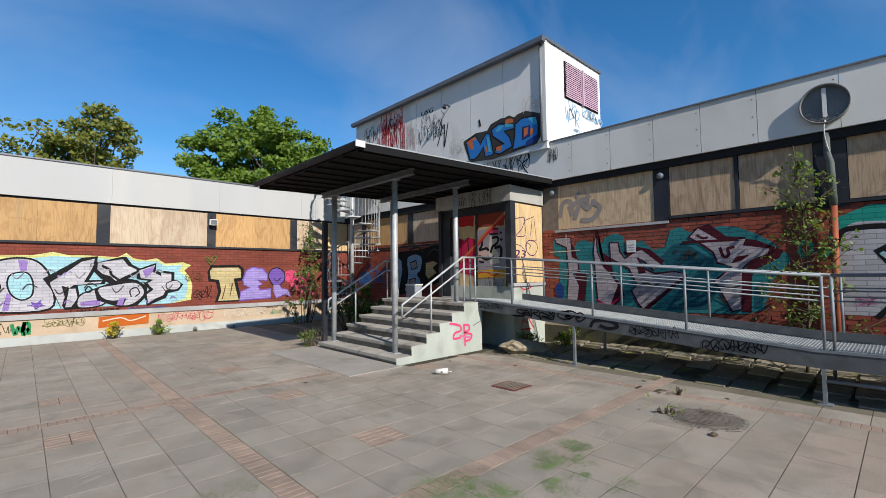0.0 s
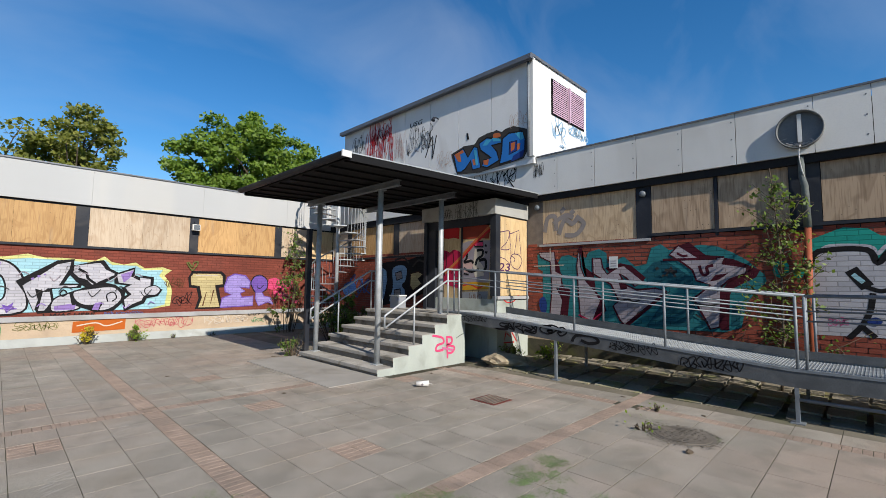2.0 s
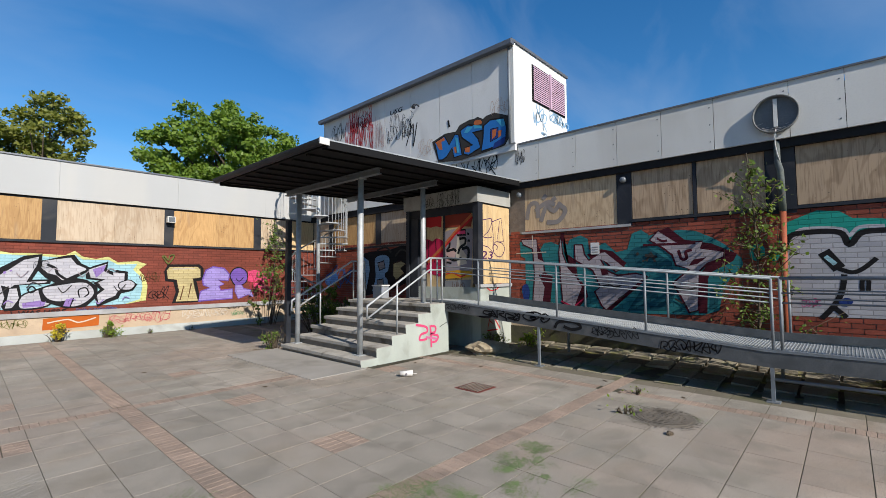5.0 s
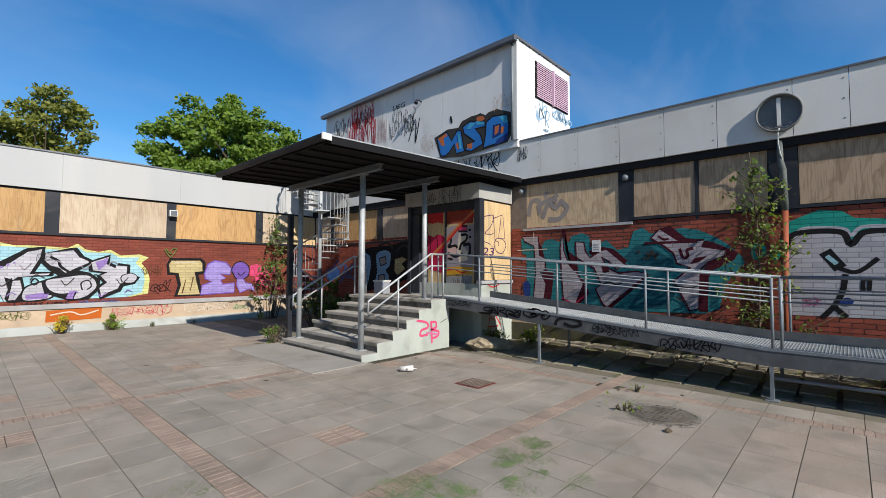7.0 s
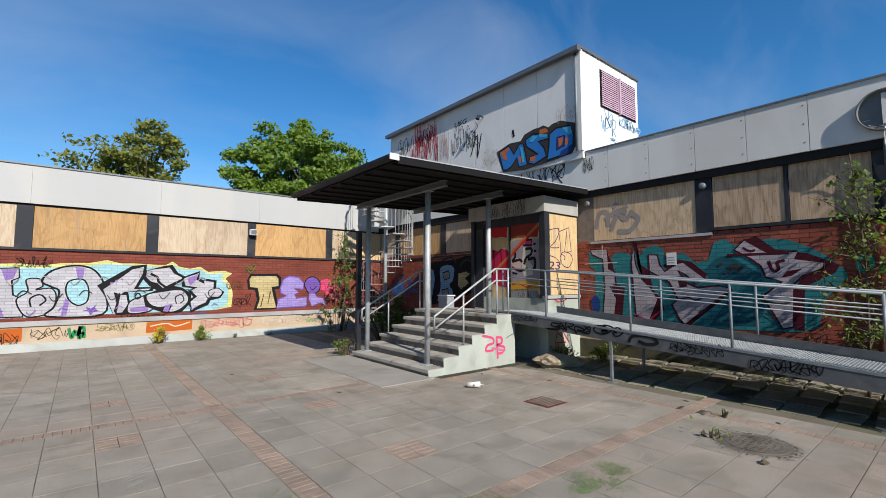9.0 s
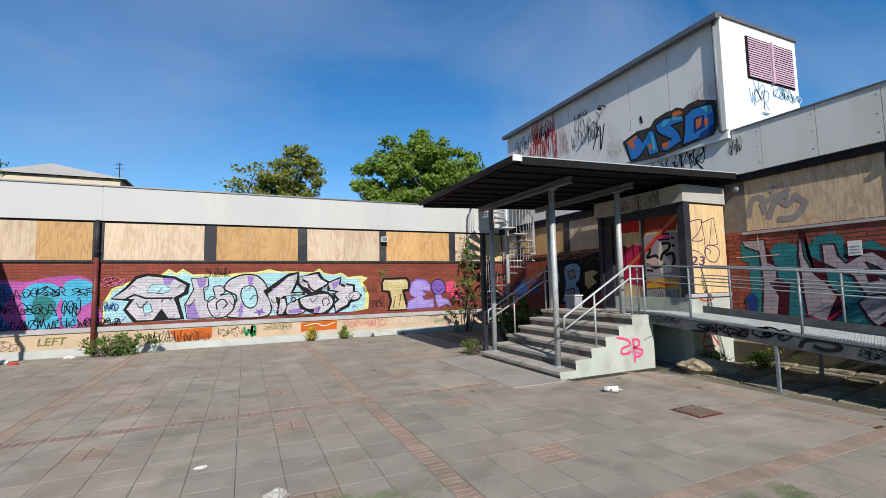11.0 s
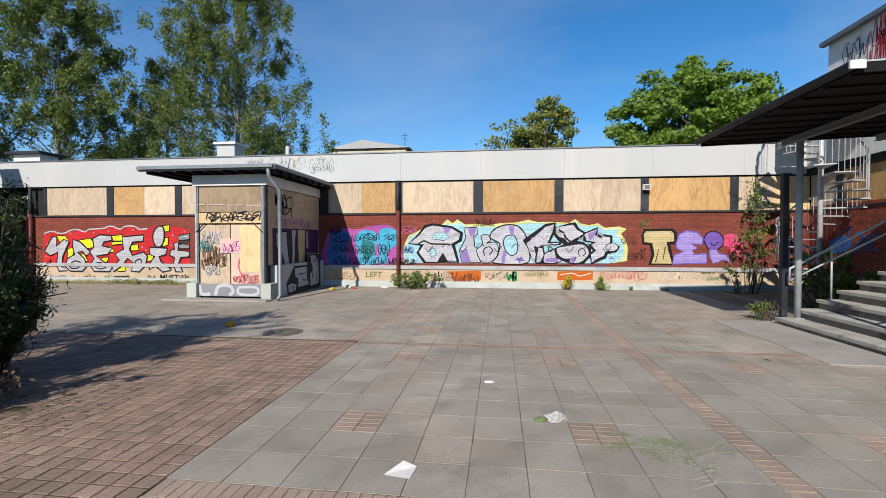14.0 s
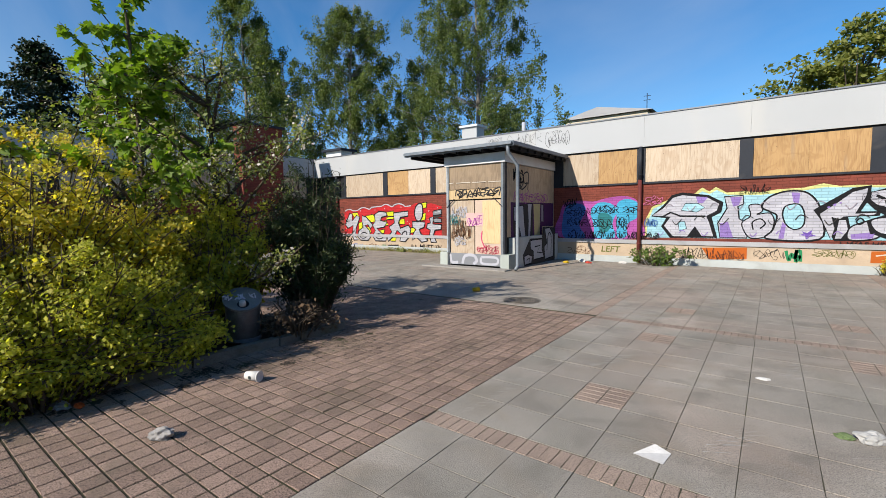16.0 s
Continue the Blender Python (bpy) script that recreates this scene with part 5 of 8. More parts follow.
def cup(name, label, x, y, r, h, turn, mat, lid=None):
    t = thing(name, label, "litter")
    t.matrix_world = pose(x, y, r, 0, 90, turn)
    part("cup", MB().tube([(0, 0, -h / 2), (0, 0, h / 2)], r * 0.75, 16, r), mat, t, smooth=True)
    part("lid", MB().tube([(0, 0, h / 2), (0, 0, h / 2 + 0.01)], r * 1.05, 16), mat, t)
    if h > 0.18:
        part("straw", MB().tube([(0, 0, h / 2), (0.01, 0, h / 2 + 0.07)], 0.005, 6), mat, t)
    if lid:
        for a in (0.6, 2.7, 4.8):
            q = Vector((r * 0.885 * math.cos(a), r * 0.885 * math.sin(a), 0.0))
            part("print", MB().tube([q, q * 1.02], r * 0.38, 10), lid, t, "round printed mark")
    return t


cup("paper_cup", "white paper cup lying on the slabs", 4.87, 5.15, 0.048, 0.19, -37, WHITE, M("cup_print", (0.2, 0.18, 0.2), 0.6))
cup("paper_cup", "white paper cup with a dark print on red paving", -4.36, 2.1, 0.05, 0.14, 20, WHITE, M("cup_dark", (0.05, 0.06, 0.06), 0.5))
cup("plastic_cup", "yellow plastic cup lying on the paving", -5.2, 7.36, 0.05, 0.12, 60, M("plastic_yellow", (0.7, 0.42, 0.02), 0.4))


def lump(name, label, x, y, sx, sy, sz, seed, mat, cat="litter", turn=0):
    """An irregular stone or crumpled lump."""
    bm = bmesh.new()
    bmesh.ops.create_icosphere(bm, subdivisions=3, radius=1)
    for v in bm.verts:
        n1 = noise.noise(v.co * 1.3 + Vector((seed, 0, 0)))
        n2 = noise.noise(v.co * 3.7 + Vector((0, seed, 0)))
        v.co *= 1 + 0.42 * n1 + 0.3 * n2
        v.co.z = max(v.co.z, -0.55)
        v.co = Vector((v.co.x * sx, v.co.y * sy, (v.co.z + 0.55) * sz))
    me = bpy.data.meshes.new(name)
    bm.to_mesh(me)
    bm.free()
    me.materials.append(mat)
    ob = new(name, me)
    ob.matrix_world = pose(x, y, 0.001, 0, 0, turn)
    return tagged(ob, label, cat)


lump("rubble", "broken pale lump of concrete on the slabs", 0.12, 3.88, 0.09, 0.06, 0.045, 3, M("rubble_pale", (0.45, 0.44, 0.42), 0.9, 0.15, 9, 60, 0.5), turn=30)
lump("rubble", "small dark mossy lump beside the broken concrete", -0.02, 3.85, 0.05, 0.035, 0.02, 8, MOSS)
lump("crumpled_paper", "crumpled grey-white paper on red paving", -3.86, 1.13, 0.08, 0.055, 0.05, 14, M("paper_dirty", (0.36, 0.34, 0.32), 0.8, 0.35, 14, 60, 0.2), turn=50)
lump("rubble", "small pale chip on the slabs", -0.48, 4.83, 0.05, 0.025, 0.012, 5, WHITE)
lump("old_cushion", "sagging dirty beige cushion dumped beside the ramp", 7.3, 5.3, 0.5, 0.26, 0.17, 21, M("cushion_beige", (0.4, 0.34, 0.24), 0.95, 0.25, 6, 50, 0.6, dirt=(0.16, 0.12, 0.08), dirt_amount=0.7), "cushion", turn=-25)
lump("plastic_bag", "pale plastic bag at the edge of the bed", -5.1, 0.85, 0.11, 0.05, 0.035, 27, M("bag_grey", (0.35, 0.34, 0.34), 0.5, 0.4, 20, 60, 0.3), turn=10)
lump("plastic_bag", "orange wrapper at the edge of the bed", -5.0, 0.95, 0.06, 0.03, 0.02, 28, M("wrapper_orange", (0.7, 0.13, 0.03), 0.5))
lump("rubble", "small litter at the foot of the wall", -5.3, 13.9, 0.12, 0.07, 0.06, 31, WHITE)
lump("rubble", "red litter at the foot of the wall", -5.0, 13.6, 0.1, 0.06, 0.04, 32, M("litter_red", (0.5, 0.06, 0.04), 0.6))
lump("rubble", "yellow litter at the foot of the wall", -5.6, 13.3, 0.08, 0.06, 0.05, 33, M("litter_yellow", (0.65, 0.45, 0.03), 0.6))
lump("rubble", "white litter near the rainwater pipe", -4.1, 14.1, 0.12, 0.05, 0.04, 34, WHITE)
lump("dropping", "small dark clod on the slabs", 4.9, 1.35, 0.05, 0.03, 0.02, 35, BARK)
for k, (x, y) in enumerate(((6.1, 2.3), (6.4, 1.6), (6.6, 2.7), (3.1, 6.2), (2.2, 8.6), (-5.6, 6.1), (5.7, 5.8), (6.2, 4.7))):
    lump("dead_leaf", "small brown leaf litter on the paving", x, y, 0.035, 0.02, 0.006, 50 + k, BARK, turn=40 * k)
tri = tagged(part("paper_scrap", MB().face([(-0.1, -0.06, 0.006), (0.08, -0.09, 0.006), (0.1, 0.07, 0.006), (0.0, 0.09, 0.03)]).face([(-0.1, -0.06, 0.002), (0.0, 0.09, 0.024), (0.1, 0.07, 0.003), (0.08, -0.09, 0.003)]), WHITE, None, "bent triangular scrap of white card"), category="litter")
tri.location = (-1.03, 2.88, 0.0)


def manhole(x, y, r, label, rubble=0.0):
    t = thing("manhole_cover", label, "manhole cover")
    t.location = (x, y, 0.0)
    part("frame", MB().tube([(0, 0, -0.03), (0, 0, 0.004)], r * 1.12, 36), IRON, t)
    part("cover", MB().tube([(0, 0, 0.0), (0, 0, 0.009)], r, 36), IRON, t)
    for k in range(4):
        q = r * (0.2 + 0.2 * k)
        mb = MB()
        for j in range(36):
            a0, a1 = 2 * math.pi * j / 36, 2 * math.pi * (j + 1) / 36
            mb.face([((q + d) * math.cos(a), (q + d) * math.sin(a), 0.014) for a, d in ((a0, 0), (a0, 0.03), (a1, 0.03), (a1, 0))])
        part("ridge", mb, IRON, t)
    for k in range(-3, 4):
        w = math.sqrt(max(0, 0.62 - (k * 0.2) ** 2)) * r
        part("ridge", bx(k * 0.2 * r - 0.008, k * 0.2 * r + 0.008, -w, w, 0.008, 0.015), IRON, t)
        part("ridge", bx(-w, w, k * 0.2 * r - 0.008, k * 0.2 * r + 0.008, 0.008, 0.0145), IRON, t)
    if rubble:
        rng, dirt_ring = random.Random(15), MB()
        for _ in range(300):
            a, q, s = rng.uniform(0, 6.283), r * 1.14 + abs(rng.gauss(0, rubble * 0.45)), rng.uniform(0.003, 0.009)
            px, py = q * math.cos(a), q * math.sin(a)
            dirt_ring.face([(px - s, py, 0.003), (px, py - s, 0.003), (px + s, py, 0.004), (px, py + s, 0.003 + s * 0.7)])
        part("dirt_rim", dirt_ring, SOIL, t, "crumbled dirt round the frame", kind="stuff")
    return t


manhole(5.4, 1.56, 0.29, "round cast-iron manhole cover with dirt and weeds round it", 0.1)
manhole(-4.02, 7.05, 0.3, "round cast-iron manhole cover in the paving")
dr = thing("drain_grate", "square rusty red drain grate", "drain")
part("frame", bx(4.84, 5.26, 3.7, 4.12, -0.03, 0.006), PIPE_RED, dr)
for k in range(7):
    part("bar", bx(4.87, 5.23, 3.74 + k * 0.052, 3.76 + k * 0.052, 0.004, 0.016), IRON, dr)


def moss(x, y, rx, ry, n, seed, mat=MOSS, smin=0.0025, smax=0.0075):
    rng = random.Random(seed)
    mb = MB()
    for _ in range(n):
        if _ % 90 == 0 or rx > 0.3:
            cx, cy, cs = x + rng.gauss(0, rx), y + rng.gauss(0, ry), rng.uniform(0.02, 0.065)
        px, py, r = cx + rng.gauss(0, cs), cy + rng.gauss(0, cs), rng.uniform(smin, smax)
        m = 6
        rad = [r * rng.uniform(0.6, 1.3) for _ in range(m)]
        rim = [(px + rad[j] * math.cos(6.283 * j / m), py + rad[j] * math.sin(6.283 * j / m), 0.002) for j in range(m)]
        for j in range(m):
            mb.face([rim[j], rim[(j + 1) % m], (px, py, 0.002 + r * 0.2)])
    return mb


bank = MB()
NXB, NYB = 16, 120
rngq = random.Random(8)
for j in range(NYB + 1):
    for i in range(NXB + 1):
        u = i / NXB
        yy = -9 + 14.6 * j / NYB
        lift = BANK * (3 * u * u - 2 * u ** 3) * min(1, (NYB - j) / 6)
        bump = noise.noise(Vector((u * 9, yy * 4.5, 0))) * 0.016 + noise.noise(Vector((u * 30, yy * 15, 3))) * 0.01
        bank.v.append((6.98 + 1.85 * u, yy, -0.012 + lift + (bump if 0 < i else 0)))
for j in range(NYB):
    for i in range(NXB):
        o = j * (NXB + 1) + i
        bank.f.append((o, o + 1, o + NXB + 2, o + NXB + 1))
tagged(part("soil_bank", bank, BANK_SOIL, None, "mossy bank of soil and rubble along the wall", kind="structure"), category="soil")

broken = MB()
for i in range(4):
    for j in range(24):
        if rngq.random() < 0.14:
            continue
        px, py = 7.2 + i * 0.43 + rngq.gauss(0, 0.012), -4.2 + j * 0.41 + rngq.gauss(0, 0.012)
        u = (px - 6.98) / 1.85
        pz = BANK * (3 * u * u - 2 * u ** 3) * min(1, max(0, (5.6 - py) / 0.73)) + 0.012
        w, d = 0.2 - abs(rngq.gauss(0, 0.014)), 0.19 - abs(rngq.gauss(0, 0.014))
        tilt = pose(px, py, pz, rngq.gauss(0, 1.5), -4 + rngq.gauss(0, 1.5), rngq.gauss(0, 2))
        if rngq.random() < 0.3:
            cut = rngq.uniform(-0.4, 0.4) * w
            broken.box(-w, cut - 0.012, -d, d, -0.04, 0.012, tilt)
            broken.box(cut + 0.012, w, -d, d, -0.045, 0.006, tilt)
        else:
            broken.box(-w, w, -d, d, -0.04, 0.012, tilt)
tagged(part("broken_slabs", broken, SLAB_BROKEN, None, "sunken mossy slabs with wide joints under the ramp", kind="stuff"), category="rubble")
patches = [(0.95, 3.4, 0.15, 0.15, 1500), (2.35, 2.4, 0.14, 0.08, 1800), (3.62, 2.2, 0.12, 0.06, 1300), (3.3, 2.1, 0.07, 0.06, 900), (3.3, 1.92, 0.1, 0.05, 450), (3.0, 1.85, 0.06, 0.05, 500), (2.6, 2.12, 0.1, 0.08, 900), (3.25, 1.5, 0.1, 0.06, 250), (0.6, 3.6, 0.08, 0.2, 450), (5.4, 1.9, 0.25, 0.12, 90), (5.5, 1.2, 0.3, 0.08, 60), (7.4, 6.0, 0.4, 0.1, 200)]
for k, (x, y, rx, ry, n) in enumerate(patches):
    tagged(part("moss_patch", moss(x, y, rx, ry, int(n * 0.9), 80 + k), MOSS, None, "thin green moss on the paving slabs", kind="stuff"), category="moss")

# ---------------------------------------------------------------- paving
NS = [(-2.75, -2.55), (1.4, 1.6), (6.12, 6.32)]
EWS = [(2.4, 2.6), (6.4, 6.6)]


def chamfer_slab(w, d, h=0.045, c=0.001):
    mb = MB()
    for z, e in ((-h, 0), (-c, 0), (0, c)):
        mb.v += [(-w / 2 + e, -d / 2 + e, z), (w / 2 - e, -d / 2 + e, z), (w / 2 - e, d / 2 - e, z), (-w / 2 + e, d / 2 - e, z)]
    for k in (0, 4):
        for j in range(4):
            mb.f.append((k + j, k + (j + 1) % 4, k + 4 + (j + 1) % 4, k + 4 + j))
    mb.f.append((8, 9, 10, 11))
    return mb


def cells(lo, hi, pitch):
    n = max(1, round((hi - lo) / pitch))
    return [(lo + (hi - lo) * k / n, lo + (hi - lo) * (k + 1) / n) for k in range(n)]


part("joint_bed", bx(-19.6, 8.84, -8, 14.42, -0.045, -0.026), SAND, None, "sandy joint filling under the slabs", kind="structure")["category"] = "paving"
part("joint_filling", bx(-2.55, 8.84, -8, 14.42, -0.04, -0.0035), SAND_PALE, None, "sandy joint filling between the slabs", kind="structure")["category"] = "paving"
part("joint_filling_west", bx(-19.6, -2.56, 6.6, 14.42, -0.04, -0.0035), SAND_PALE, None, "sandy joint filling between the slabs", kind="structure")["category"] = "paving"
for x0, x1, y0, y1 in ((-5.3, -2.56, -8, 6.59), (-19.6, -5.31, 3.9, 6.59)):
    part("joint_filling_red", bx(x0, x1, y0, y1, -0.04, -0.0055), SAND, None, "dark earth and moss in the tile joints", kind="structure")["category"] = "paving"
paving = thing("pavement", "grey concrete slab paving with red clinker bands", "paving", kind="structure")
cols = cells(-19.6, -2.75, 0.41) + cells(-2.55, 1.4, 0.4) + cells(1.6, 6.12, 0.411) + cells(6.32, 8.84, 0.42)
rows = cells(-8, 2.4, 0.42) + cells(2.6, 6.4, 0.42) + cells(6.6, 14.42, 0.42)
rngp = random.Random(9)
far, far_red, mossy = MB(), MB(), MB()
mesh_of = {}
RED_SPOTS = [(-1.6, 3.65), (0.46, 3.65), (2.78, 3.68), (-1.6, 5.6), (0.46, 5.66), (2.8, 5.7), (4.95, 5.75), (-1.6, 7.7), (0.46, 7.8), (2.8, 7.9)]
for x0, x1 in cols:
    for y0, y1 in rows:
        cx, cy = (x0 + x1) / 2, (y0 + y1) / 2
        if cx < -2.6 and cy < 6.5:
            continue
        if cx > 4.75 and cx < 7.0 and 6.1 < cy < 9.0:
            continue
        if any(abs(cx - a) < 0.205 and abs(cy - b) < 0.21 for a, b in RED_SPOTS):
            for i in range(2):
                for j in range(5):
                    q = chamfer_slab((x1 - x0) / 2 - 0.006, (y1 - y0) / 5 - 0.005, 0.045, 0.003)
                    o = len(far_red.v)
                    far_red.v += [(x + x0 + (i + 0.5) * (x1 - x0) / 2, y + y0 + (j + 0.5) * (y1 - y0) / 5, z + rngp.uniform(-0.001, 0.001)) for x, y, z in q.v]
                    far_red.f += [tuple(o + a for a in f) for f in q.f]
            continue
        w, d = x1 - x0 - 0.005, y1 - y0 - 0.007
        z, rx, ry = rngp.uniform(-0.0008, 0.0008), rngp.gauss(0, 0.25), rngp.gauss(0, 0.25)
        if -2.6 < cx < 6.2 and 0.55 < cy < 6.5:
            key = (round(w, 3), round(d, 3))
            if key not in mesh_of:
                mesh_of[key] = chamfer_slab(w, d).mesh("slab", SLAB)
            ob = new("slab", mesh_of[key])
            ob.matrix_world = pose(cx, cy, z, rx * 0.35, ry * 0.35, rngp.gauss(0, 0.25))
            ob.parent = paving
        else:
            q = chamfer_slab(w, d)
            # slabs by the ramp and in the inner corner get the shade-darkened colour
            tgt = mossy if (cx > 6.9 and cy < 6.0) or (cx > 5.3 and cy > 9.6) else far
            o = len(tgt.v)
            tgt.v += [(x + cx, y + cy, v + z) for x, y, v in q.v]
            tgt.f += [tuple(o + a for a in f) for f in q.f]
part("outer_slabs", far, SLAB_FAR, paving, kind="stuff")
part("mossy_slabs", mossy, SLAB_MOSSY_SHADED, paving, "dirty mossy slabs along the wall, darkened for shade", kind="stuff")
part("clinker_inserts", far_red, CLINKER, paving, "worn red clinker insets", kind="stuff")

band = chamfer_slab(0.0745, 0.194, 0.045, 0.003).mesh("clinker", CLINKER)
rest = MB()
for y0, y1 in EWS:
    n = int((8.8 + 2.55) / 0.078)
    for k in range(n):
        x = -2.5 + k * 0.078
        if 4.7 < x < 7.05 and y0 > 6:
            continue
        if y0 < 3 and x < 6.1:
            ob = new("clinker", band)
            ob.matrix_world = pose(x, (y0 + y1) / 2, rngp.uniform(-0.0012, 0.001), rngp.gauss(0, 0.3), rngp.gauss(0, 0.3), rngp.gauss(0, 1))
            ob.parent = paving
        else:
            q = chamfer_slab(0.0745, 0.194, 0.045, 0.003)
            o = len(rest.v)
            dz = rngp.uniform(-0.0012, 0.001)
            rest.v += [(a + x, b + (y0 + y1) / 2, c + dz) for a, b, c in q.v]
            rest.f += [tuple(o + a for a in f) for f in q.f]
for x0, x1 in NS:
    for k in range(int(22.4 / 0.078)):
        y = -8 + k * 0.078
        if any(a - 0.036 < y < b + 0.036 for a, b in EWS) or (x0 < -2 and y < 6.6):
            continue
        q = chamfer_slab(0.194, 0.0745, 0.045, 0.003)
        o = len(rest.v)
        dz = rngp.uniform(-0.0012, 0.001)
        rest.v += [(a + (x0 + x1) / 2, b + y, c + dz) for a, b, c in q.v]
        rest.f += [tuple(o + a for a in f) for f in q.f]
part("clinker_bands", rest, CLINKER, paving, "red clinker brick bands", kind="stuff")

redpav = thing("red_pavement", "small red-brown paving tiles with mossy joints", "paving", kind="structure")
tile = chamfer_slab(0.132, 0.132, 0.045, 0.003).mesh("tile", RED_TILE)
rest = MB()
for i in range(76):
    for j in range(99):
        x, y = -2.625 - i * 0.1425, 6.47 - j * 0.145
        if x < -5.25 and y < 3.8:
            continue
        z = rngp.uniform(-0.002, 0.001)
        if i < 16 and 0.8 < y < 3.6:
            ob = new("tile", tile)
            ob.matrix_world = pose(x, y, z, rngp.gauss(0, 0.5), rngp.gauss(0, 0.5), rngp.gauss(0, 0.4))
            ob.parent = redpav
        else:
            q = chamfer_slab(0.132, 0.132, 0.045, 0.003)
            o = len(rest.v)
            rest.v += [(a + x, b + y, c + z) for a, b, c in q.v]
            rest.f += [tuple(o + a for a in f) for f in q.f]
part("outer_tiles", rest, RED_TILE_FAR, redpav, kind="stuff")

# ---------------------------------------------------------------- bricks of the east wall
bm_shared = {}
rest = MB()
rngk = random.Random(4)
row = 0
z = 0.63
while z < SILL + 0.05:
    y = -3.4 + (0.13 if row % 2 else 0)
    while y < NW - 0.05:
        y1 = min(y + 0.25, NW - 0.03)
        if not (5.86 < y < 8.05):
            dx = rngk.uniform(-0.003, 0.003)
            if 1.95 < y < 5.0:
                if "b" not in bm_shared:
                    q = MB().box(0, 0.03, 0, 0.25, 0, 0.065)
                    q.v = [(a, b + (0.003 if a < 0.01 and b < 0.1 else -0.003 if a < 0.01 else 0), c + (0.003 if a < 0.01 and c < 0.03 else -0.003 if a < 0.01 else 0)) for a, b, c in q.v]
                    bm_shared["b"] = q.mesh("brick", BRICK_E)
                ob = new("brick", bm_shared["b"])
                ob.location = (EW + dx, y, z)
                ob.parent = wall_e
            else:
                rest.box(EW + dx, EW + 0.03, y, y1, z, z + 0.065)
        y += 0.26
    z += 0.075
    row += 1
part("outer_bricks", rest, BRICK_E, wall_e, kind="stuff")


# ---------------------------------------------------------------- spray paint
SPRAY = {
    "white": (0.5, 0.5, 0.55), "silver": (0.47, 0.47, 0.5), "lilac": (0.3, 0.2, 0.5), "violet": (0.34, 0.27, 0.62), "purple": (0.18, 0.1, 0.42), "black": (0.015, 0.015, 0.017), "soot": (0.05, 0.047, 0.045),
    "cyan": (0.36, 0.62, 0.7), "skyblue": (0.07, 0.4, 0.62), "blue": (0.06, 0.16, 0.45), "navy": (0.02, 0.05, 0.22), "bluepaint": (0.03, 0.19, 0.55), "paleblue": (0.25, 0.42, 0.6), "yellow": (0.66, 0.66, 0.26),
    "lime": (0.68, 0.7, 0.03), "teal": (0.03, 0.2, 0.22), "teal2": (0.02, 0.32, 0.26), "maroon": (0.07, 0.01, 0.02), "redpaint": (0.55, 0.03, 0.035), "crimson": (0.5, 0.02, 0.08), "red": (0.4, 0.04, 0.07), "pink": (0.62, 0.16, 0.33),
    "hotpink": (0.7, 0.08, 0.2), "magenta": (0.42, 0.1, 0.36), "palepink": (0.68, 0.45, 0.42), "tan": (0.56, 0.47, 0.24), "brown": (0.13, 0.06, 0.03), "brownblk": (0.06, 0.03, 0.02), "olive": (0.16, 0.17, 0.05), "green": (0.03, 0.25, 0.1),
    "orange": (0.5, 0.12, 0.02), "orange2": (0.55, 0.16, 0.06), "amber": (0.62, 0.33, 0.03), "cream": (0.66, 0.58, 0.48), "grey": (0.25, 0.26, 0.28), "ash": (0.3, 0.27, 0.26), "greylilac": (0.34, 0.3, 0.34), "darkviolet": (0.09, 0.03, 0.1),
    "rust": (0.3, 0.05, 0.03), "chalk": (0.4, 0.36, 0.39), "tealdark": (0.015, 0.1, 0.13),
    "faded": (0.5, 0.3, 0.28), "fadedor": (0.6, 0.42, 0.33),
}


def smooth_line(pts, closed, n=5):
    m = len(pts)
    if m < 3:
        return pts
    out = []
    for i in range(m if closed else m - 1):
        p = [Vector(pts[(i + k) % m] if closed else pts[min(max(i + k, 0), m - 1)]) for k in (-1, 0, 1, 2)]
        for j in range(n):
            t = j / n
            out.append(tuple(0.5 * ((2 * p[1]) + (p[2] - p[0]) * t + (2 * p[0] - 5 * p[1] + 4 * p[2] - p[3]) * t * t + (3 * p[1] - p[0] - 3 * p[2] + p[3]) * t ** 3)))
    if not closed:
        out.append(tuple(pts[-1]))
    return out


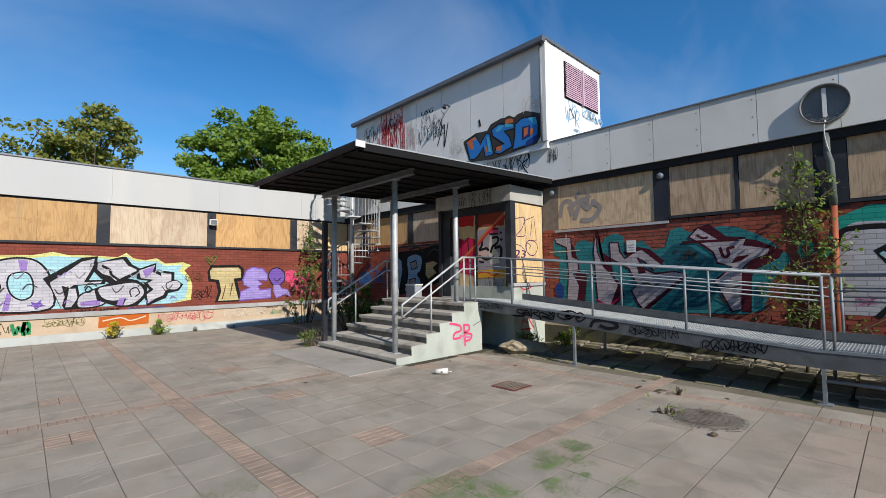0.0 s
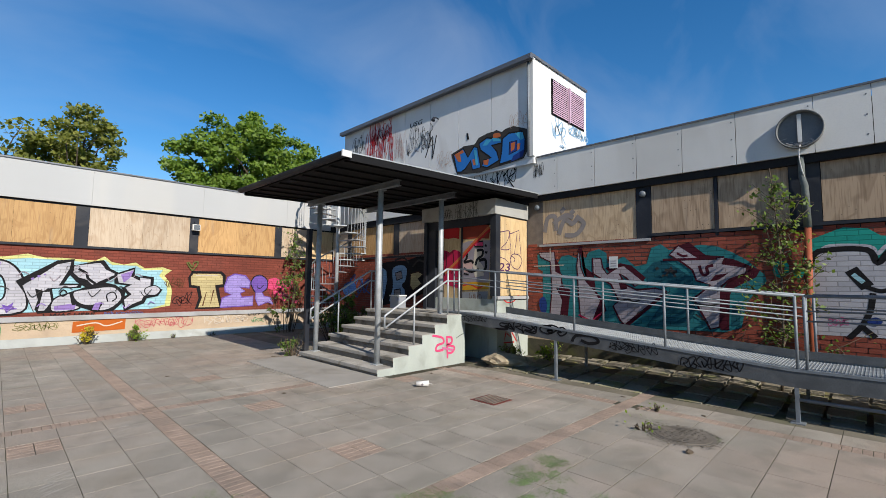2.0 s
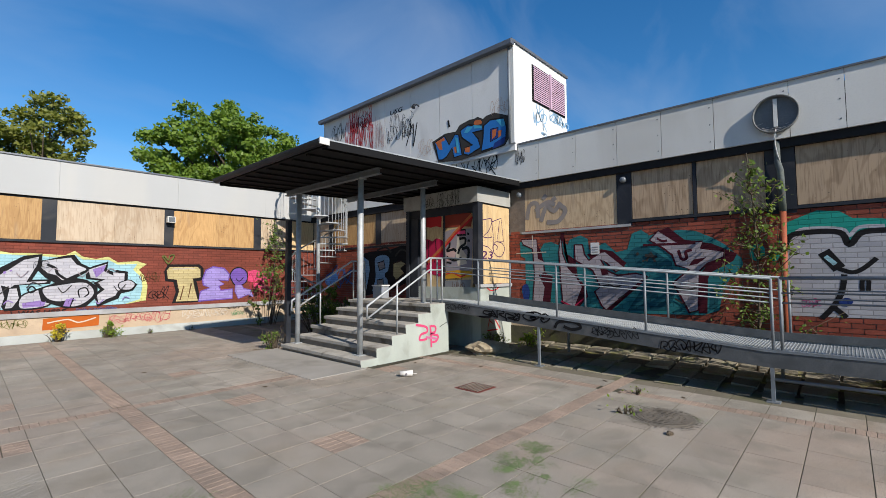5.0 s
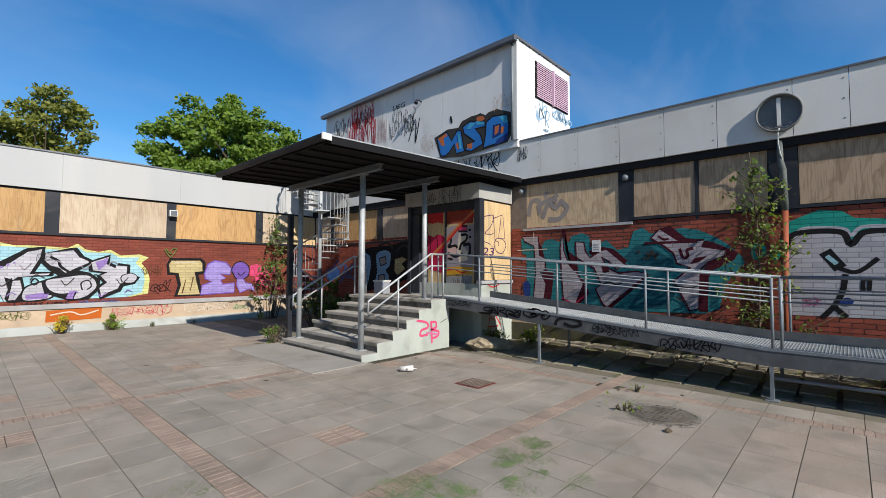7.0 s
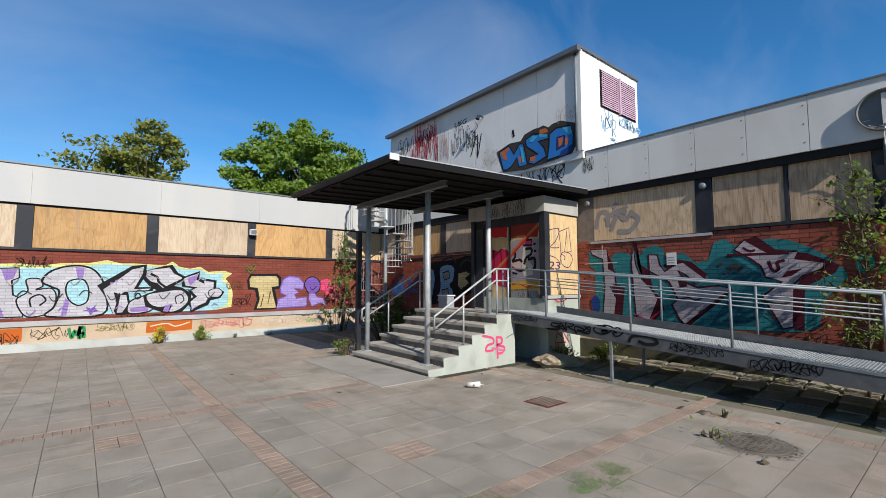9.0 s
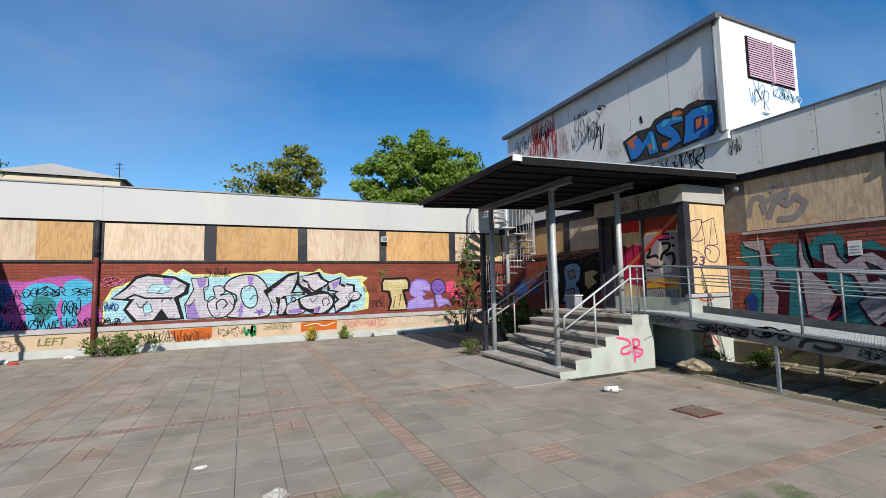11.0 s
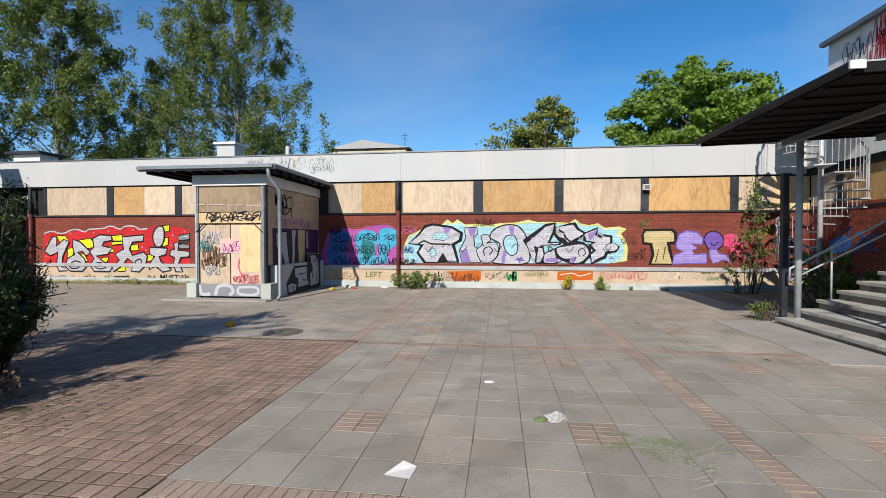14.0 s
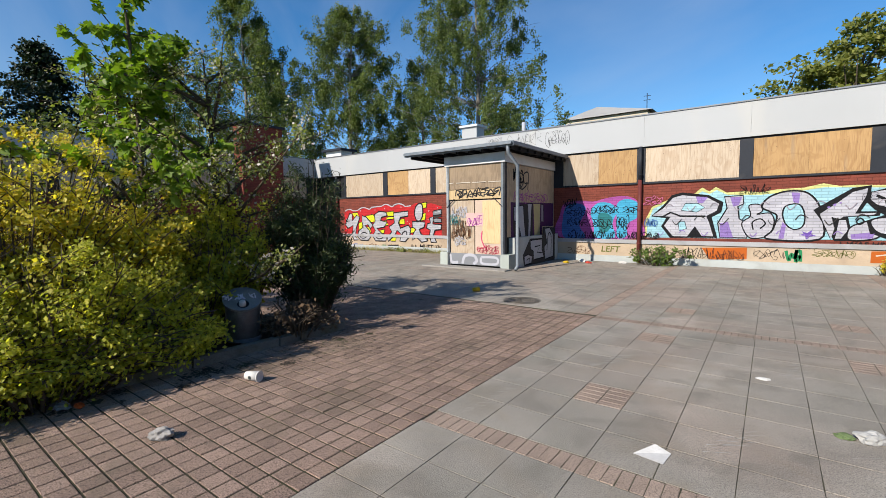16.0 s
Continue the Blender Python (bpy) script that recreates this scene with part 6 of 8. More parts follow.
class Spray:
    """Paint on one plane: each colour becomes one thin mesh under a graffiti part; later strokes lie over earlier ones."""

    def __init__(self, axis, at, parent, brick, label):
        self.axis, self.at, self.parent, self.brick, self.label = axis, at, parent, brick, label
        self.k, self.layers, self.fresh = 0, [], True
        self.sign = 1 if (axis == "x" and at < 0) else -1

    def place(self, u, v, d):
        return (u, self.at + self.sign * d, v) if self.axis == "y" else (self.at + self.sign * d, u, v)

    def sheet(self, col):
        self.k += 1
        if self.fresh or not self.layers or self.layers[-1][0] != col:
            self.layers.append((col, MB()))
        return self.layers[-1][1], 0.0045 + 0.0004 * self.k

    def fill(self, col, pts, line=None, w=0.03, smooth=False):
        if smooth:
            pts = smooth_line(pts, True)
        mb, d = self.sheet(col)
        mb.face([self.place(u, v, d) for u, v in pts])
        if line:
            self.stroke(line, w * 1.35, pts, smooth=False, closed=True)

    def stroke(self, col, w, pts, smooth=True, closed=False):
        if smooth:
            pts = smooth_line(pts, closed)
        mb, d = self.sheet(col)
        n = len(pts)
        side = []
        for i in range(n):
            a = Vector(pts[(i - 1) % n] if closed else pts[max(i - 1, 0)])
            b = Vector(pts[(i + 1) % n] if closed else pts[min(i + 1, n - 1)])
            t = b - a
            t = t.normalized() if t.length > 1e-5 else Vector((1, 0))
            q = Vector((-t.y, t.x)) * (w / 2)
            p = Vector(pts[i])
            side.append((p - q, p + q))
        for i in range(n if closed else n - 1):
            (a, b), (c, e) = side[i], side[(i + 1) % n]
            mb.face([self.place(*p, d) for p in (a, c, e, b)])

    def tag(self, col, w, u0, v0, u1, v1, n, seed):
        """An illegible running scribble of n knots that fills the box: hooks, spikes and loops of uneven height."""
        rng = random.Random(seed)
        if v0 > v1:
            v0, v1 = v1, v0
        step, h = (u1 - u0) / n, v1 - v0
        self.fresh = True
        kinds = (
            (((0.1, 0.0), (0.2, 0.95), (0.8, 0.8), (0.75, 0.5), (0.25, 0.45), (0.95, 0.0)),),
            (((0.9, 0.85), (0.45, 1.0), (0.1, 0.6), (0.2, 0.15), (0.7, 0.0), (0.95, 0.35), (0.55, 0.4)),),
            (((0.05, 1.0), (0.35, 0.05), (0.6, 0.7), (0.8, 0.0), (1.05, 1.0)),),
            (((0.15, 0.95), (0.2, 0.0)), ((0.85, 1.0), (0.15, 0.45), (0.95, -0.05))),
            (((0.9, 0.9), (0.3, 0.95), (0.2, 0.6), (0.8, 0.45), (0.7, 0.05), (0.0, 0.1)),),
            (((0.5, 0.1), (0.05, 0.5), (0.45, 0.95), (0.95, 0.6), (0.6, 0.05)), ((0.4, 0.5), (0.6, 0.5))),
            (((0.1, 0.0), (0.5, 1.05), (0.9, -0.05)), ((0.2, 0.35), (0.95, 0.45))),
        )
        line = []
        for k in range(n):
            rise, tall = rng.uniform(-0.1, 0.15), rng.uniform(0.7, 1.05)
            lean, slim = rng.uniform(-0.2, 0.35), rng.uniform(1.0, 1.6)
            flip = rng.random() < 0.5
            for st in rng.choice(kinds):
                for a, b in (st[::-1] if flip else st):
                    a, b = (1 - a if flip else a) * slim + rng.gauss(0, 0.09), rise + b * tall + rng.gauss(0, 0.06)
                    line.append((u0 + step * (k + a - 0.2 + lean * (b - 0.5)), v0 + h * b))
        self.stroke(col, w * rng.uniform(0.45, 0.7), line)
        self.fresh = True

    def text(self, col, s, u0, v0, u1, v1):
        cu = bpy.data.curves.new("lettering", "FONT")
        cu.body, cu.size, cu.shear, cu.resolution_u, cu.offset = s, 1.0, 0.15, 2, 0.012
        tmp = bpy.data.objects.new("lettering", cu)
        me = bpy.data.meshes.new_from_object(tmp)
        bpy.data.objects.remove(tmp)
        xs, ys = [v.co.x for v in me.vertices], [v.co.y for v in me.vertices]
        mb, d = self.sheet(col)
        o = len(mb.v)
        lo, hi = min(v0, v1), max(v0, v1)
        for v in me.vertices:
            fu, fv = (v.co.x - min(xs)) / (max(xs) - min(xs)), (v.co.y - min(ys)) / (max(ys) - min(ys))
            mb.v.append(self.place(u0 + fu * (u1 - u0), lo + fv * (hi - lo), d))
        mb.f += [tuple(o + i for i in p.vertices) for p in me.polygons]
        bpy.data.meshes.remove(me)

    def done(self):
        root = None
        for col, mb in self.layers:
            ob = part("graffiti" if root is None else "paint_layer", mb, paint(col, SPRAY[col], self.brick), root or self.parent, self.label if root is None else "")
            root = root or ob


def mural_white():
    g = Spray("y", 14.5, wall_n, 'X', "large white and lilac graffiti lettering on cyan")
    g.fill("yellow", [(-3.56, 1.35), (-3.38, 1.73), (-2.79, 2.0), (-2.32, 2.04), (-2.08, 2.25), (-1.9, 2.13), (-1.74, 2.25), (-1.48, 2.08), (-1.1, 2.1), (-0.73, 2.06), (-0.37, 2.12), (0.18, 2.14), (0.55, 2.23), (0.86, 2.15), (1.18, 2.16), (1.54, 2.14), (1.85, 2.12), (2.04, 2.24), (2.2, 2.1), (2.47, 2.04), (2.73, 2.11), (2.95, 1.96), (3.39, 2.0), (3.61, 1.92), (3.43, 1.76), (3.58, 1.58), (3.65, 1.31), (3.62, 0.91), (3.21, 0.84), (-3.56, 0.8)])
    g.fill("cyan", [(-3.51, 1.25), (-3.35, 1.67), (-2.75, 1.94), (-2.3, 1.99), (-2.07, 2.14), (-1.89, 2.06), (-1.72, 2.16), (-1.46, 2.02), (-0.72, 1.99), (0.2, 2.07), (0.56, 2.13), (1.2, 2.1), (1.88, 2.06), (2.05, 2.15), (2.21, 2.02), (2.75, 2.02), (2.94, 1.9), (3.39, 1.92), (3.3, 1.76), (3.49, 1.56), (3.53, 1.29), (3.48, 0.95), (3.12, 0.83), (-3.52, 0.8)])
    g.fill("black", [(-3.41, 1.44), (-3.08, 1.76), (-2.85, 2.06), (-2.58, 2.13), (-1.91, 2.03), (-1.55, 1.82), (-1.59, 1.54), (-1.82, 1.4), (-1.67, 0.82), (-2.88, 0.8), (-3.12, 1.14), (-2.99, 1.38)])
    g.fill("white", [(-3.37, 1.46), (-3.06, 1.7), (-2.83, 1.98), (-2.58, 2.06), (-1.94, 1.97), (-1.64, 1.78), (-1.7, 1.58), (-1.95, 1.43), (-1.87, 1.25), (-1.76, 0.86), (-2.06, 0.86), (-2.23, 1.14), (-2.42, 0.84), (-2.8, 0.84), (-3.05, 1.16), (-2.87, 1.42)], line='black', w=0.014)
    g.fill("cyan", [(-2.49, 1.81), (-2.17, 1.8), (-2.0, 1.68), (-2.19, 1.55), (-2.59, 1.61)], line='black', w=0.014)
    g.fill("cyan", [(-2.67, 1.27), (-2.5, 1.29), (-2.44, 1.08), (-2.63, 1.01)], line='black', w=0.013)
    g.fill("lilac", [(-2.23, 2.0), (-1.93, 1.97), (-2.04, 1.81), (-2.17, 1.81)])
    g.stroke("black", 0.05, [(-3.13, 1.4), (-2.87, 1.55), (-2.61, 1.44), (-1.97, 1.43)], smooth=False)
    g.fill("white", [(-1.53, 1.97), (-1.1, 1.99), (-1.08, 1.76), (-1.21, 1.69), (-1.17, 1.35), (-1.02, 1.26), (-0.98, 0.83), (-1.61, 0.84), (-1.67, 1.23), (-1.46, 1.65)], line='black', w=0.025)
    g.fill("lilac", [(-1.62, 1.23), (-1.43, 1.28), (-1.3, 0.84), (-1.61, 0.84)])
    g.fill("lilac", [(-1.4, 1.95), (-1.12, 1.96), (-1.19, 1.73), (-1.32, 1.69)])
    g.fill("white", [(-0.96, 1.71), (-0.72, 1.73), (-0.66, 1.56), (-0.78, 1.47), (-0.5, 1.5), (-0.4, 1.28), (-0.48, 0.96), (-0.72, 0.83), (-0.96, 0.87), (-1.11, 1.23), (-0.92, 1.43)], line='black', w=0.022, smooth=True)
    g.stroke("black", 0.035, [(-0.85, 1.06), (-0.87, 1.26), (-0.7, 1.35), (-0.59, 1.22), (-0.7, 1.09)])
    g.fill("white", [(-0.68, 1.67), (-0.53, 1.92), (-0.18, 2.06), (0.2, 2.03), (0.44, 1.79), (0.55, 1.42), (0.53, 0.83), (-0.54, 0.82), (-0.43, 1.05), (-0.35, 1.42), (-0.5, 1.54)], line='black', w=0.032, smooth=True)
    g.fill("cyan", [(-0.17, 1.68), (0.09, 1.72), (0.21, 1.49), (0.2, 1.18), (0.03, 1.07), (-0.15, 1.2), (-0.23, 1.46)], line='black', w=0.025, smooth=True)
    g.fill("lilac", [(-0.07, 2.03), (0.11, 2.01), (0.09, 1.75), (-0.02, 1.77)])
    g.fill("purple", [(0.18, 1.03), (0.28, 0.98), (0.38, 1.07), (0.36, 0.96), (0.47, 0.91), (0.34, 0.89), (0.28, 0.82), (0.23, 0.91), (0.12, 0.93), (0.21, 0.96)])
    g.fill("lilac", [(-0.23, 1.26), (-0.15, 1.18), (-0.19, 0.83), (-0.3, 0.83)])
    g.fill("black", [(0.38, 1.57), (1.1, 2.09), (1.43, 2.14), (1.41, 1.83), (1.26, 1.52), (1.62, 1.52), (1.59, 1.41), (1.04, 1.4), (1.15, 0.81), (0.81, 0.79), (0.52, 1.34)])
    g.fill("white", [(0.5, 1.47), (0.83, 1.75), (1.1, 2.0), (1.37, 2.08), (1.35, 1.87), (1.17, 1.47), (1.55, 1.49), (1.5, 1.43), (0.96, 1.39), (0.89, 1.32), (0.74, 1.39), (0.81, 1.11), (0.74, 0.83), (0.61, 1.16)], line='black', w=0.014)
    g.fill("white", [(0.87, 1.31), (1.01, 1.32), (1.06, 1.07), (0.94, 0.85), (0.81, 0.85)], line='black', w=0.014)
    g.stroke("lilac", 0.05, [(0.65, 1.62), (0.7, 1.64)], smooth=False)
    g.stroke("lilac", 0.05, [(0.76, 1.68), (0.81, 1.7)], smooth=False)
    g.stroke("lilac", 0.04, [(0.87, 1.73), (0.91, 1.74)], smooth=False)
    g.fill("white", [(1.08, 1.12), (1.35, 1.27), (1.59, 1.35), (1.82, 1.28), (1.68, 1.1), (1.55, 0.87), (1.08, 0.83)], line='black', w=0.025, smooth=True)
    g.fill("lilac", [(1.1, 0.96), (1.53, 1.03), (1.5, 0.87), (1.12, 0.85)])
    g.stroke("black", 0.03, [(1.19, 1.27), (1.26, 1.36), (1.33, 1.27), (1.25, 1.2), (1.19, 1.27)])
    g.fill("black", [(1.37, 1.96), (1.88, 2.12), (2.03, 2.14), (2.18, 1.92), (2.42, 1.79), (2.09, 1.55), (2.3, 1.5), (2.53, 1.32), (2.53, 1.06), (2.3, 0.81), (1.92, 0.79), (1.44, 0.99), (1.37, 1.3), (1.68, 1.43), (1.5, 1.56), (1.34, 1.76)])
    g.fill("white", [(1.43, 1.98), (1.86, 2.06), (1.97, 2.07), (2.09, 1.9), (2.32, 1.77), (2.0, 1.59), (1.82, 1.48), (1.7, 1.61), (1.53, 1.67), (1.41, 1.8)], line='black', w=0.014)
    g.fill("white", [(1.46, 1.3), (1.82, 1.39), (2.23, 1.44), (2.42, 1.3), (2.45, 1.1), (2.24, 0.88), (2.0, 0.83), (2.05, 1.03), (1.8, 0.96), (1.55, 1.05)], line='black', w=0.014, smooth=True)
    g.stroke("black", 0.03, [(2.17, 1.05), (2.14, 1.23), (2.28, 1.3), (2.35, 1.15), (2.26, 1.06)])
    g.fill("lilac", [(1.91, 1.03), (2.03, 1.03), (1.98, 0.83), (1.85, 0.85)])
    g.stroke("black", 0.06, [(1.52, 1.89), (1.68, 1.79), (1.73, 1.65), (1.91, 1.5)])
    g.fill("black", [(2.27, 1.79), (2.73, 1.98), (2.72, 1.77), (2.9, 1.68), (2.9, 1.76), (3.18, 1.71), (3.18, 1.48), (3.41, 1.37), (3.3, 1.19), (3.04, 1.13), (2.98, 0.99), (2.77, 0.9), (2.53, 0.79), (2.46, 1.12), (2.58, 1.24), (2.44, 1.41), (2.56, 1.48), (2.28, 1.53)])
    g.fill("white", [(2.32, 1.77), (2.71, 1.93), (2.65, 1.73), (2.85, 1.62), (2.85, 1.7), (3.11, 1.67), (3.11, 1.46), (3.32, 1.36), (3.25, 1.24), (2.97, 1.19), (2.92, 1.06), (2.72, 0.97), (2.56, 0.85), (2.51, 1.1), (2.67, 1.24), (2.51, 1.41), (2.67, 1.5), (2.37, 1.55)], line='black', w=0.014)
    g.fill("lilac", [(2.41, 1.77), (2.69, 1.89), (2.64, 1.71), (2.49, 1.55)])
    g.fill("white", [(2.99, 1.4), (3.21, 1.48), (3.35, 1.37), (3.25, 1.22), (3.02, 1.24)], line='black', w=0.018, smooth=True)
    for k in range(34):
        u, v, n = -3.2 + k * 0.19, 0.95 + 0.37 * ((k * 5) % 3), 0.16 + 0.05 * (k % 3)
        g.stroke(("lilac", "greylilac", "soot")[k % 3], 0.02, [(u, v), (u + 0.4 * n, v + 0.5 * n * (1 if k % 2 else -1)), (u + n, v + 0.2 * n)])
    g.tag("black", 0.02, -1.16, 2.27, -0.49, 2.05, 4, 4)
    g.tag("pink", 0.03, -3.59, 2.03, -3.11, 1.78, 3, 5)
    g.tag("blue", 0.03, -3.56, 1.37, -3.24, 1.11, 3, 6)
    g.tag("black", 0.014, 1.3, 1.98, 1.56, 1.8, 2, 3)
    g.stroke("olive", 0.035, [(3.98, 2.17), (4.09, 1.99), (4.16, 1.95), (4.29, 2.18), (4.17, 2.17), (4.14, 2.04), (4.02, 2.19)])
    g.done()


def mural_blue():
    g = Spray("y", 14.5, wall_n, 'X', "cyan and magenta bubble graffiti with black scribbles")
    g.fill("magenta", [(-6.28, 1.56), (-6.11, 1.91), (-5.6, 1.98), (-5.13, 1.94), (-4.73, 2.04), (-4.14, 2.08), (-3.77, 1.87), (-3.72, 1.37), (-3.75, 0.78), (-6.29, 0.76)], smooth=True)
    g.fill("blue", [(-6.18, 1.49), (-6.01, 1.85), (-5.6, 1.88), (-5.4, 1.69), (-5.61, 1.17), (-5.41, 0.77), (-6.15, 0.76)], smooth=True)
    g.fill("skyblue", [(-5.24, 1.62), (-5.0, 1.89), (-4.6, 1.86), (-4.41, 1.62), (-4.54, 1.24), (-4.47, 0.78), (-5.07, 0.77), (-5.14, 1.17)], smooth=True)
    g.fill("skyblue", [(-4.41, 1.84), (-4.11, 1.99), (-3.78, 1.84), (-3.79, 1.43), (-4.08, 1.21), (-4.11, 0.82), (-4.38, 0.78), (-4.41, 1.3)], smooth=True)
    g.fill("teal", [(-5.0, 1.49), (-4.74, 1.56), (-4.54, 1.36), (-4.67, 0.98), (-4.94, 0.98)], smooth=True)
    g.tag("black", 0.035, -6.08, 1.75, -5.07, 1.49, 7, 20)
    g.tag("black", 0.035, -5.07, 1.78, -4.34, 1.56, 5, 21)
    g.tag("black", 0.035, -4.24, 1.78, -3.75, 1.57, 3, 22)
    g.tag("black", 0.035, -6.01, 1.39, -5.37, 1.17, 5, 23)
    g.tag("black", 0.035, -5.3, 1.36, -4.57, 1.08, 5, 24)
    g.tag("black", 0.035, -4.41, 1.46, -4.01, 1.05, 4, 25)
    g.tag("black", 0.035, -6.01, 0.97, -5.34, 0.7, 5, 26)
    g.tag("black", 0.035, -5.27, 0.98, -4.61, 0.72, 5, 27)
    g.tag("black", 0.035, -4.61, 0.98, -4.08, 0.73, 5, 28)
    g.tag("black", 0.035, -4.08, 0.98, -3.14, 0.74, 7, 29)
    g.tag("black", 0.035, -6.14, 2.04, -5.74, 1.78, 4, 30)
    g.done()


def mural_tan():
    g = Spray("y", 14.5, wall_n, 'X', "tan, violet and pink graffiti letters")
    g.fill("black", [(4.05, 1.72), (4.14, 1.92), (4.98, 1.93), (5.1, 1.82), (5.12, 1.45), (4.91, 1.43), (5.06, 0.79), (4.27, 0.79), (4.36, 1.11), (4.29, 1.41), (4.08, 1.43)])
    g.fill("tan", [(4.11, 1.74), (4.18, 1.85), (4.94, 1.86), (5.02, 1.78), (5.03, 1.53), (4.81, 1.5), (4.87, 1.22), (4.97, 0.83), (4.36, 0.83), (4.44, 1.13), (4.37, 1.47), (4.14, 1.5)], line='brownblk', w=0.015)
    g.stroke("brown", 0.04, [(4.48, 0.88), (4.57, 1.29), (4.7, 0.95), (4.77, 1.36)], smooth=False)
    g.stroke("cream", 0.03, [(4.26, 1.79), (4.86, 1.8)], smooth=False)
    g.fill("violet", [(5.08, 1.46), (5.17, 1.75), (5.37, 1.86), (5.71, 1.81), (5.88, 1.61), (5.84, 1.42), (5.54, 1.45), (5.71, 1.32), (5.56, 1.25), (5.62, 1.12), (5.98, 1.16), (5.98, 0.86), (4.98, 0.82), (5.03, 1.11), (5.3, 1.21), (5.11, 1.3)], line='purple', w=0.03)
    g.fill("purple", [(5.89, 1.6), (6.0, 1.79), (6.21, 1.84), (6.42, 1.69), (6.43, 1.42), (6.26, 1.28), (6.06, 1.28), (5.95, 1.42)], line='black', w=0.025, smooth=True)
    g.stroke("black", 0.025, [(6.08, 1.49), (6.18, 1.4), (6.32, 1.52)])
    g.fill("violet", [(6.06, 1.28), (6.26, 1.28), (6.33, 1.16), (6.6, 1.1), (6.65, 0.87), (6.47, 0.96), (6.16, 0.84), (6.05, 1.08)], line='purple', w=0.02)
    g.fill("hotpink", [(6.47, 1.72), (6.7, 1.77), (6.85, 1.71), (6.87, 1.56), (6.97, 1.7), (7.38, 1.75), (7.4, 1.41), (7.13, 1.41), (6.97, 1.36), (6.82, 1.45), (6.68, 1.35), (6.45, 1.4)])
    g.fill("hotpink", [(6.63, 1.35), (6.93, 1.31), (7.13, 1.22), (7.23, 1.03), (7.05, 0.98), (6.82, 1.1), (6.67, 1.14)])
    g.fill("hotpink", [(7.28, 1.1), (7.5, 1.13), (7.53, 0.92), (7.33, 0.91)])
    g.tag("red", 0.03, 6.49, 1.73, 7.38, 0.97, 5, 40)
    g.tag("black", 0.04, 3.67, 1.26, 4.23, 0.91, 3, 41)
    g.tag("brown", 0.03, 3.47, 1.73, 3.97, 1.44, 4, 42)
    g.done()


def mural_red():
    g = Spray("y", 14.5, wall_n, 'X', "silver and lime graffiti letters on a red ground")
    g.fill("redpaint", [(-17.32, 1.78), (-16.9, 1.87), (-16.41, 1.81), (-15.91, 1.94), (-15.59, 1.86), (-15.18, 1.95), (-14.78, 1.99), (-14.46, 2.06), (-14.14, 1.94), (-13.74, 2.06), (-13.34, 1.94), (-13.03, 1.97), (-12.79, 2.08), (-12.47, 2.11), (-12.24, 2.0), (-11.93, 2.07), (-11.62, 1.99), (-11.36, 1.92), (-11.38, 0.38), (-17.35, 0.34)])
    g.stroke("white", 0.05, [(-17.3, 1.8), (-17.15, 1.87), (-16.9, 1.89), (-16.66, 1.82), (-16.41, 1.84), (-16.16, 1.94), (-15.91, 1.96), (-15.59, 1.88), (-15.43, 1.96), (-15.18, 1.98), (-14.78, 2.01), (-14.62, 2.07), (-14.42, 2.07), (-14.14, 1.97), (-13.98, 2.05), (-13.74, 2.09), (-13.5, 2.05), (-13.34, 1.96), (-13.03, 1.99)])
    g.stroke("white", 0.05, [(-17.2, 1.41), (-17.16, 1.41)], smooth=False)
    g.stroke("white", 0.05, [(-17.25, 0.96), (-17.21, 0.96)], smooth=False)
    g.stroke("white", 0.05, [(-17.19, 0.58), (-17.15, 0.58)], smooth=False)
    g.stroke("white", 0.05, [(-15.23, 1.84), (-15.19, 1.84)], smooth=False)
    g.stroke("white", 0.05, [(-14.62, 1.9), (-14.58, 1.9)], smooth=False)
    g.stroke("white", 0.05, [(-13.62, 1.94), (-13.58, 1.94)], smooth=False)
    g.stroke("white", 0.05, [(-13.12, 1.2), (-13.08, 1.2)], smooth=False)
    g.stroke("white", 0.05, [(-13.27, 1.31), (-13.23, 1.31)], smooth=False)
    g.stroke("white", 0.05, [(-12.26, 0.58), (-12.22, 0.58)], smooth=False)
    g.stroke("white", 0.05, [(-12.05, 1.74), (-12.01, 1.74)], smooth=False)
    g.stroke("white", 0.05, [(-11.58, 1.87), (-11.54, 1.87)], smooth=False)
    g.stroke("white", 0.05, [(-16.2, 1.81), (-16.16, 1.81)], smooth=False)
    g.stroke("white", 0.05, [(-12.1, 1.38), (-12.06, 1.38)], smooth=False)
    g.fill("lime", [(-16.78, 1.72), (-16.41, 1.75), (-16.27, 1.55), (-16.62, 1.49)], line='black', w=0.03)
    g.fill("lime", [(-15.88, 1.56), (-15.35, 1.64), (-15.07, 1.32), (-15.6, 1.24)], line='black', w=0.03)
    g.fill("lime", [(-14.95, 1.25), (-14.51, 1.36), (-14.38, 1.14), (-14.8, 1.05)], line='black', w=0.03)
    g.fill("lime", [(-14.48, 1.73), (-14.04, 1.77), (-14.01, 1.54), (-14.4, 1.53)], line='black', w=0.03)
    g.fill("lime", [(-13.72, 1.39), (-13.41, 1.43), (-13.38, 1.19), (-13.69, 1.18)], line='black', w=0.03)
    g.fill("lime", [(-12.41, 2.08), (-12.14, 2.12), (-12.16, 1.88), (-12.4, 1.86)], line='black', w=0.03)
    g.fill("lime", [(-12.5, 1.6), (-12.19, 1.67), (-12.22, 1.38), (-12.49, 1.33)], line='black', w=0.03)
    g.fill("lime", [(-16.31, 1.25), (-16.03, 1.29), (-16.08, 0.94), (-16.32, 0.91)], line='black', w=0.03)
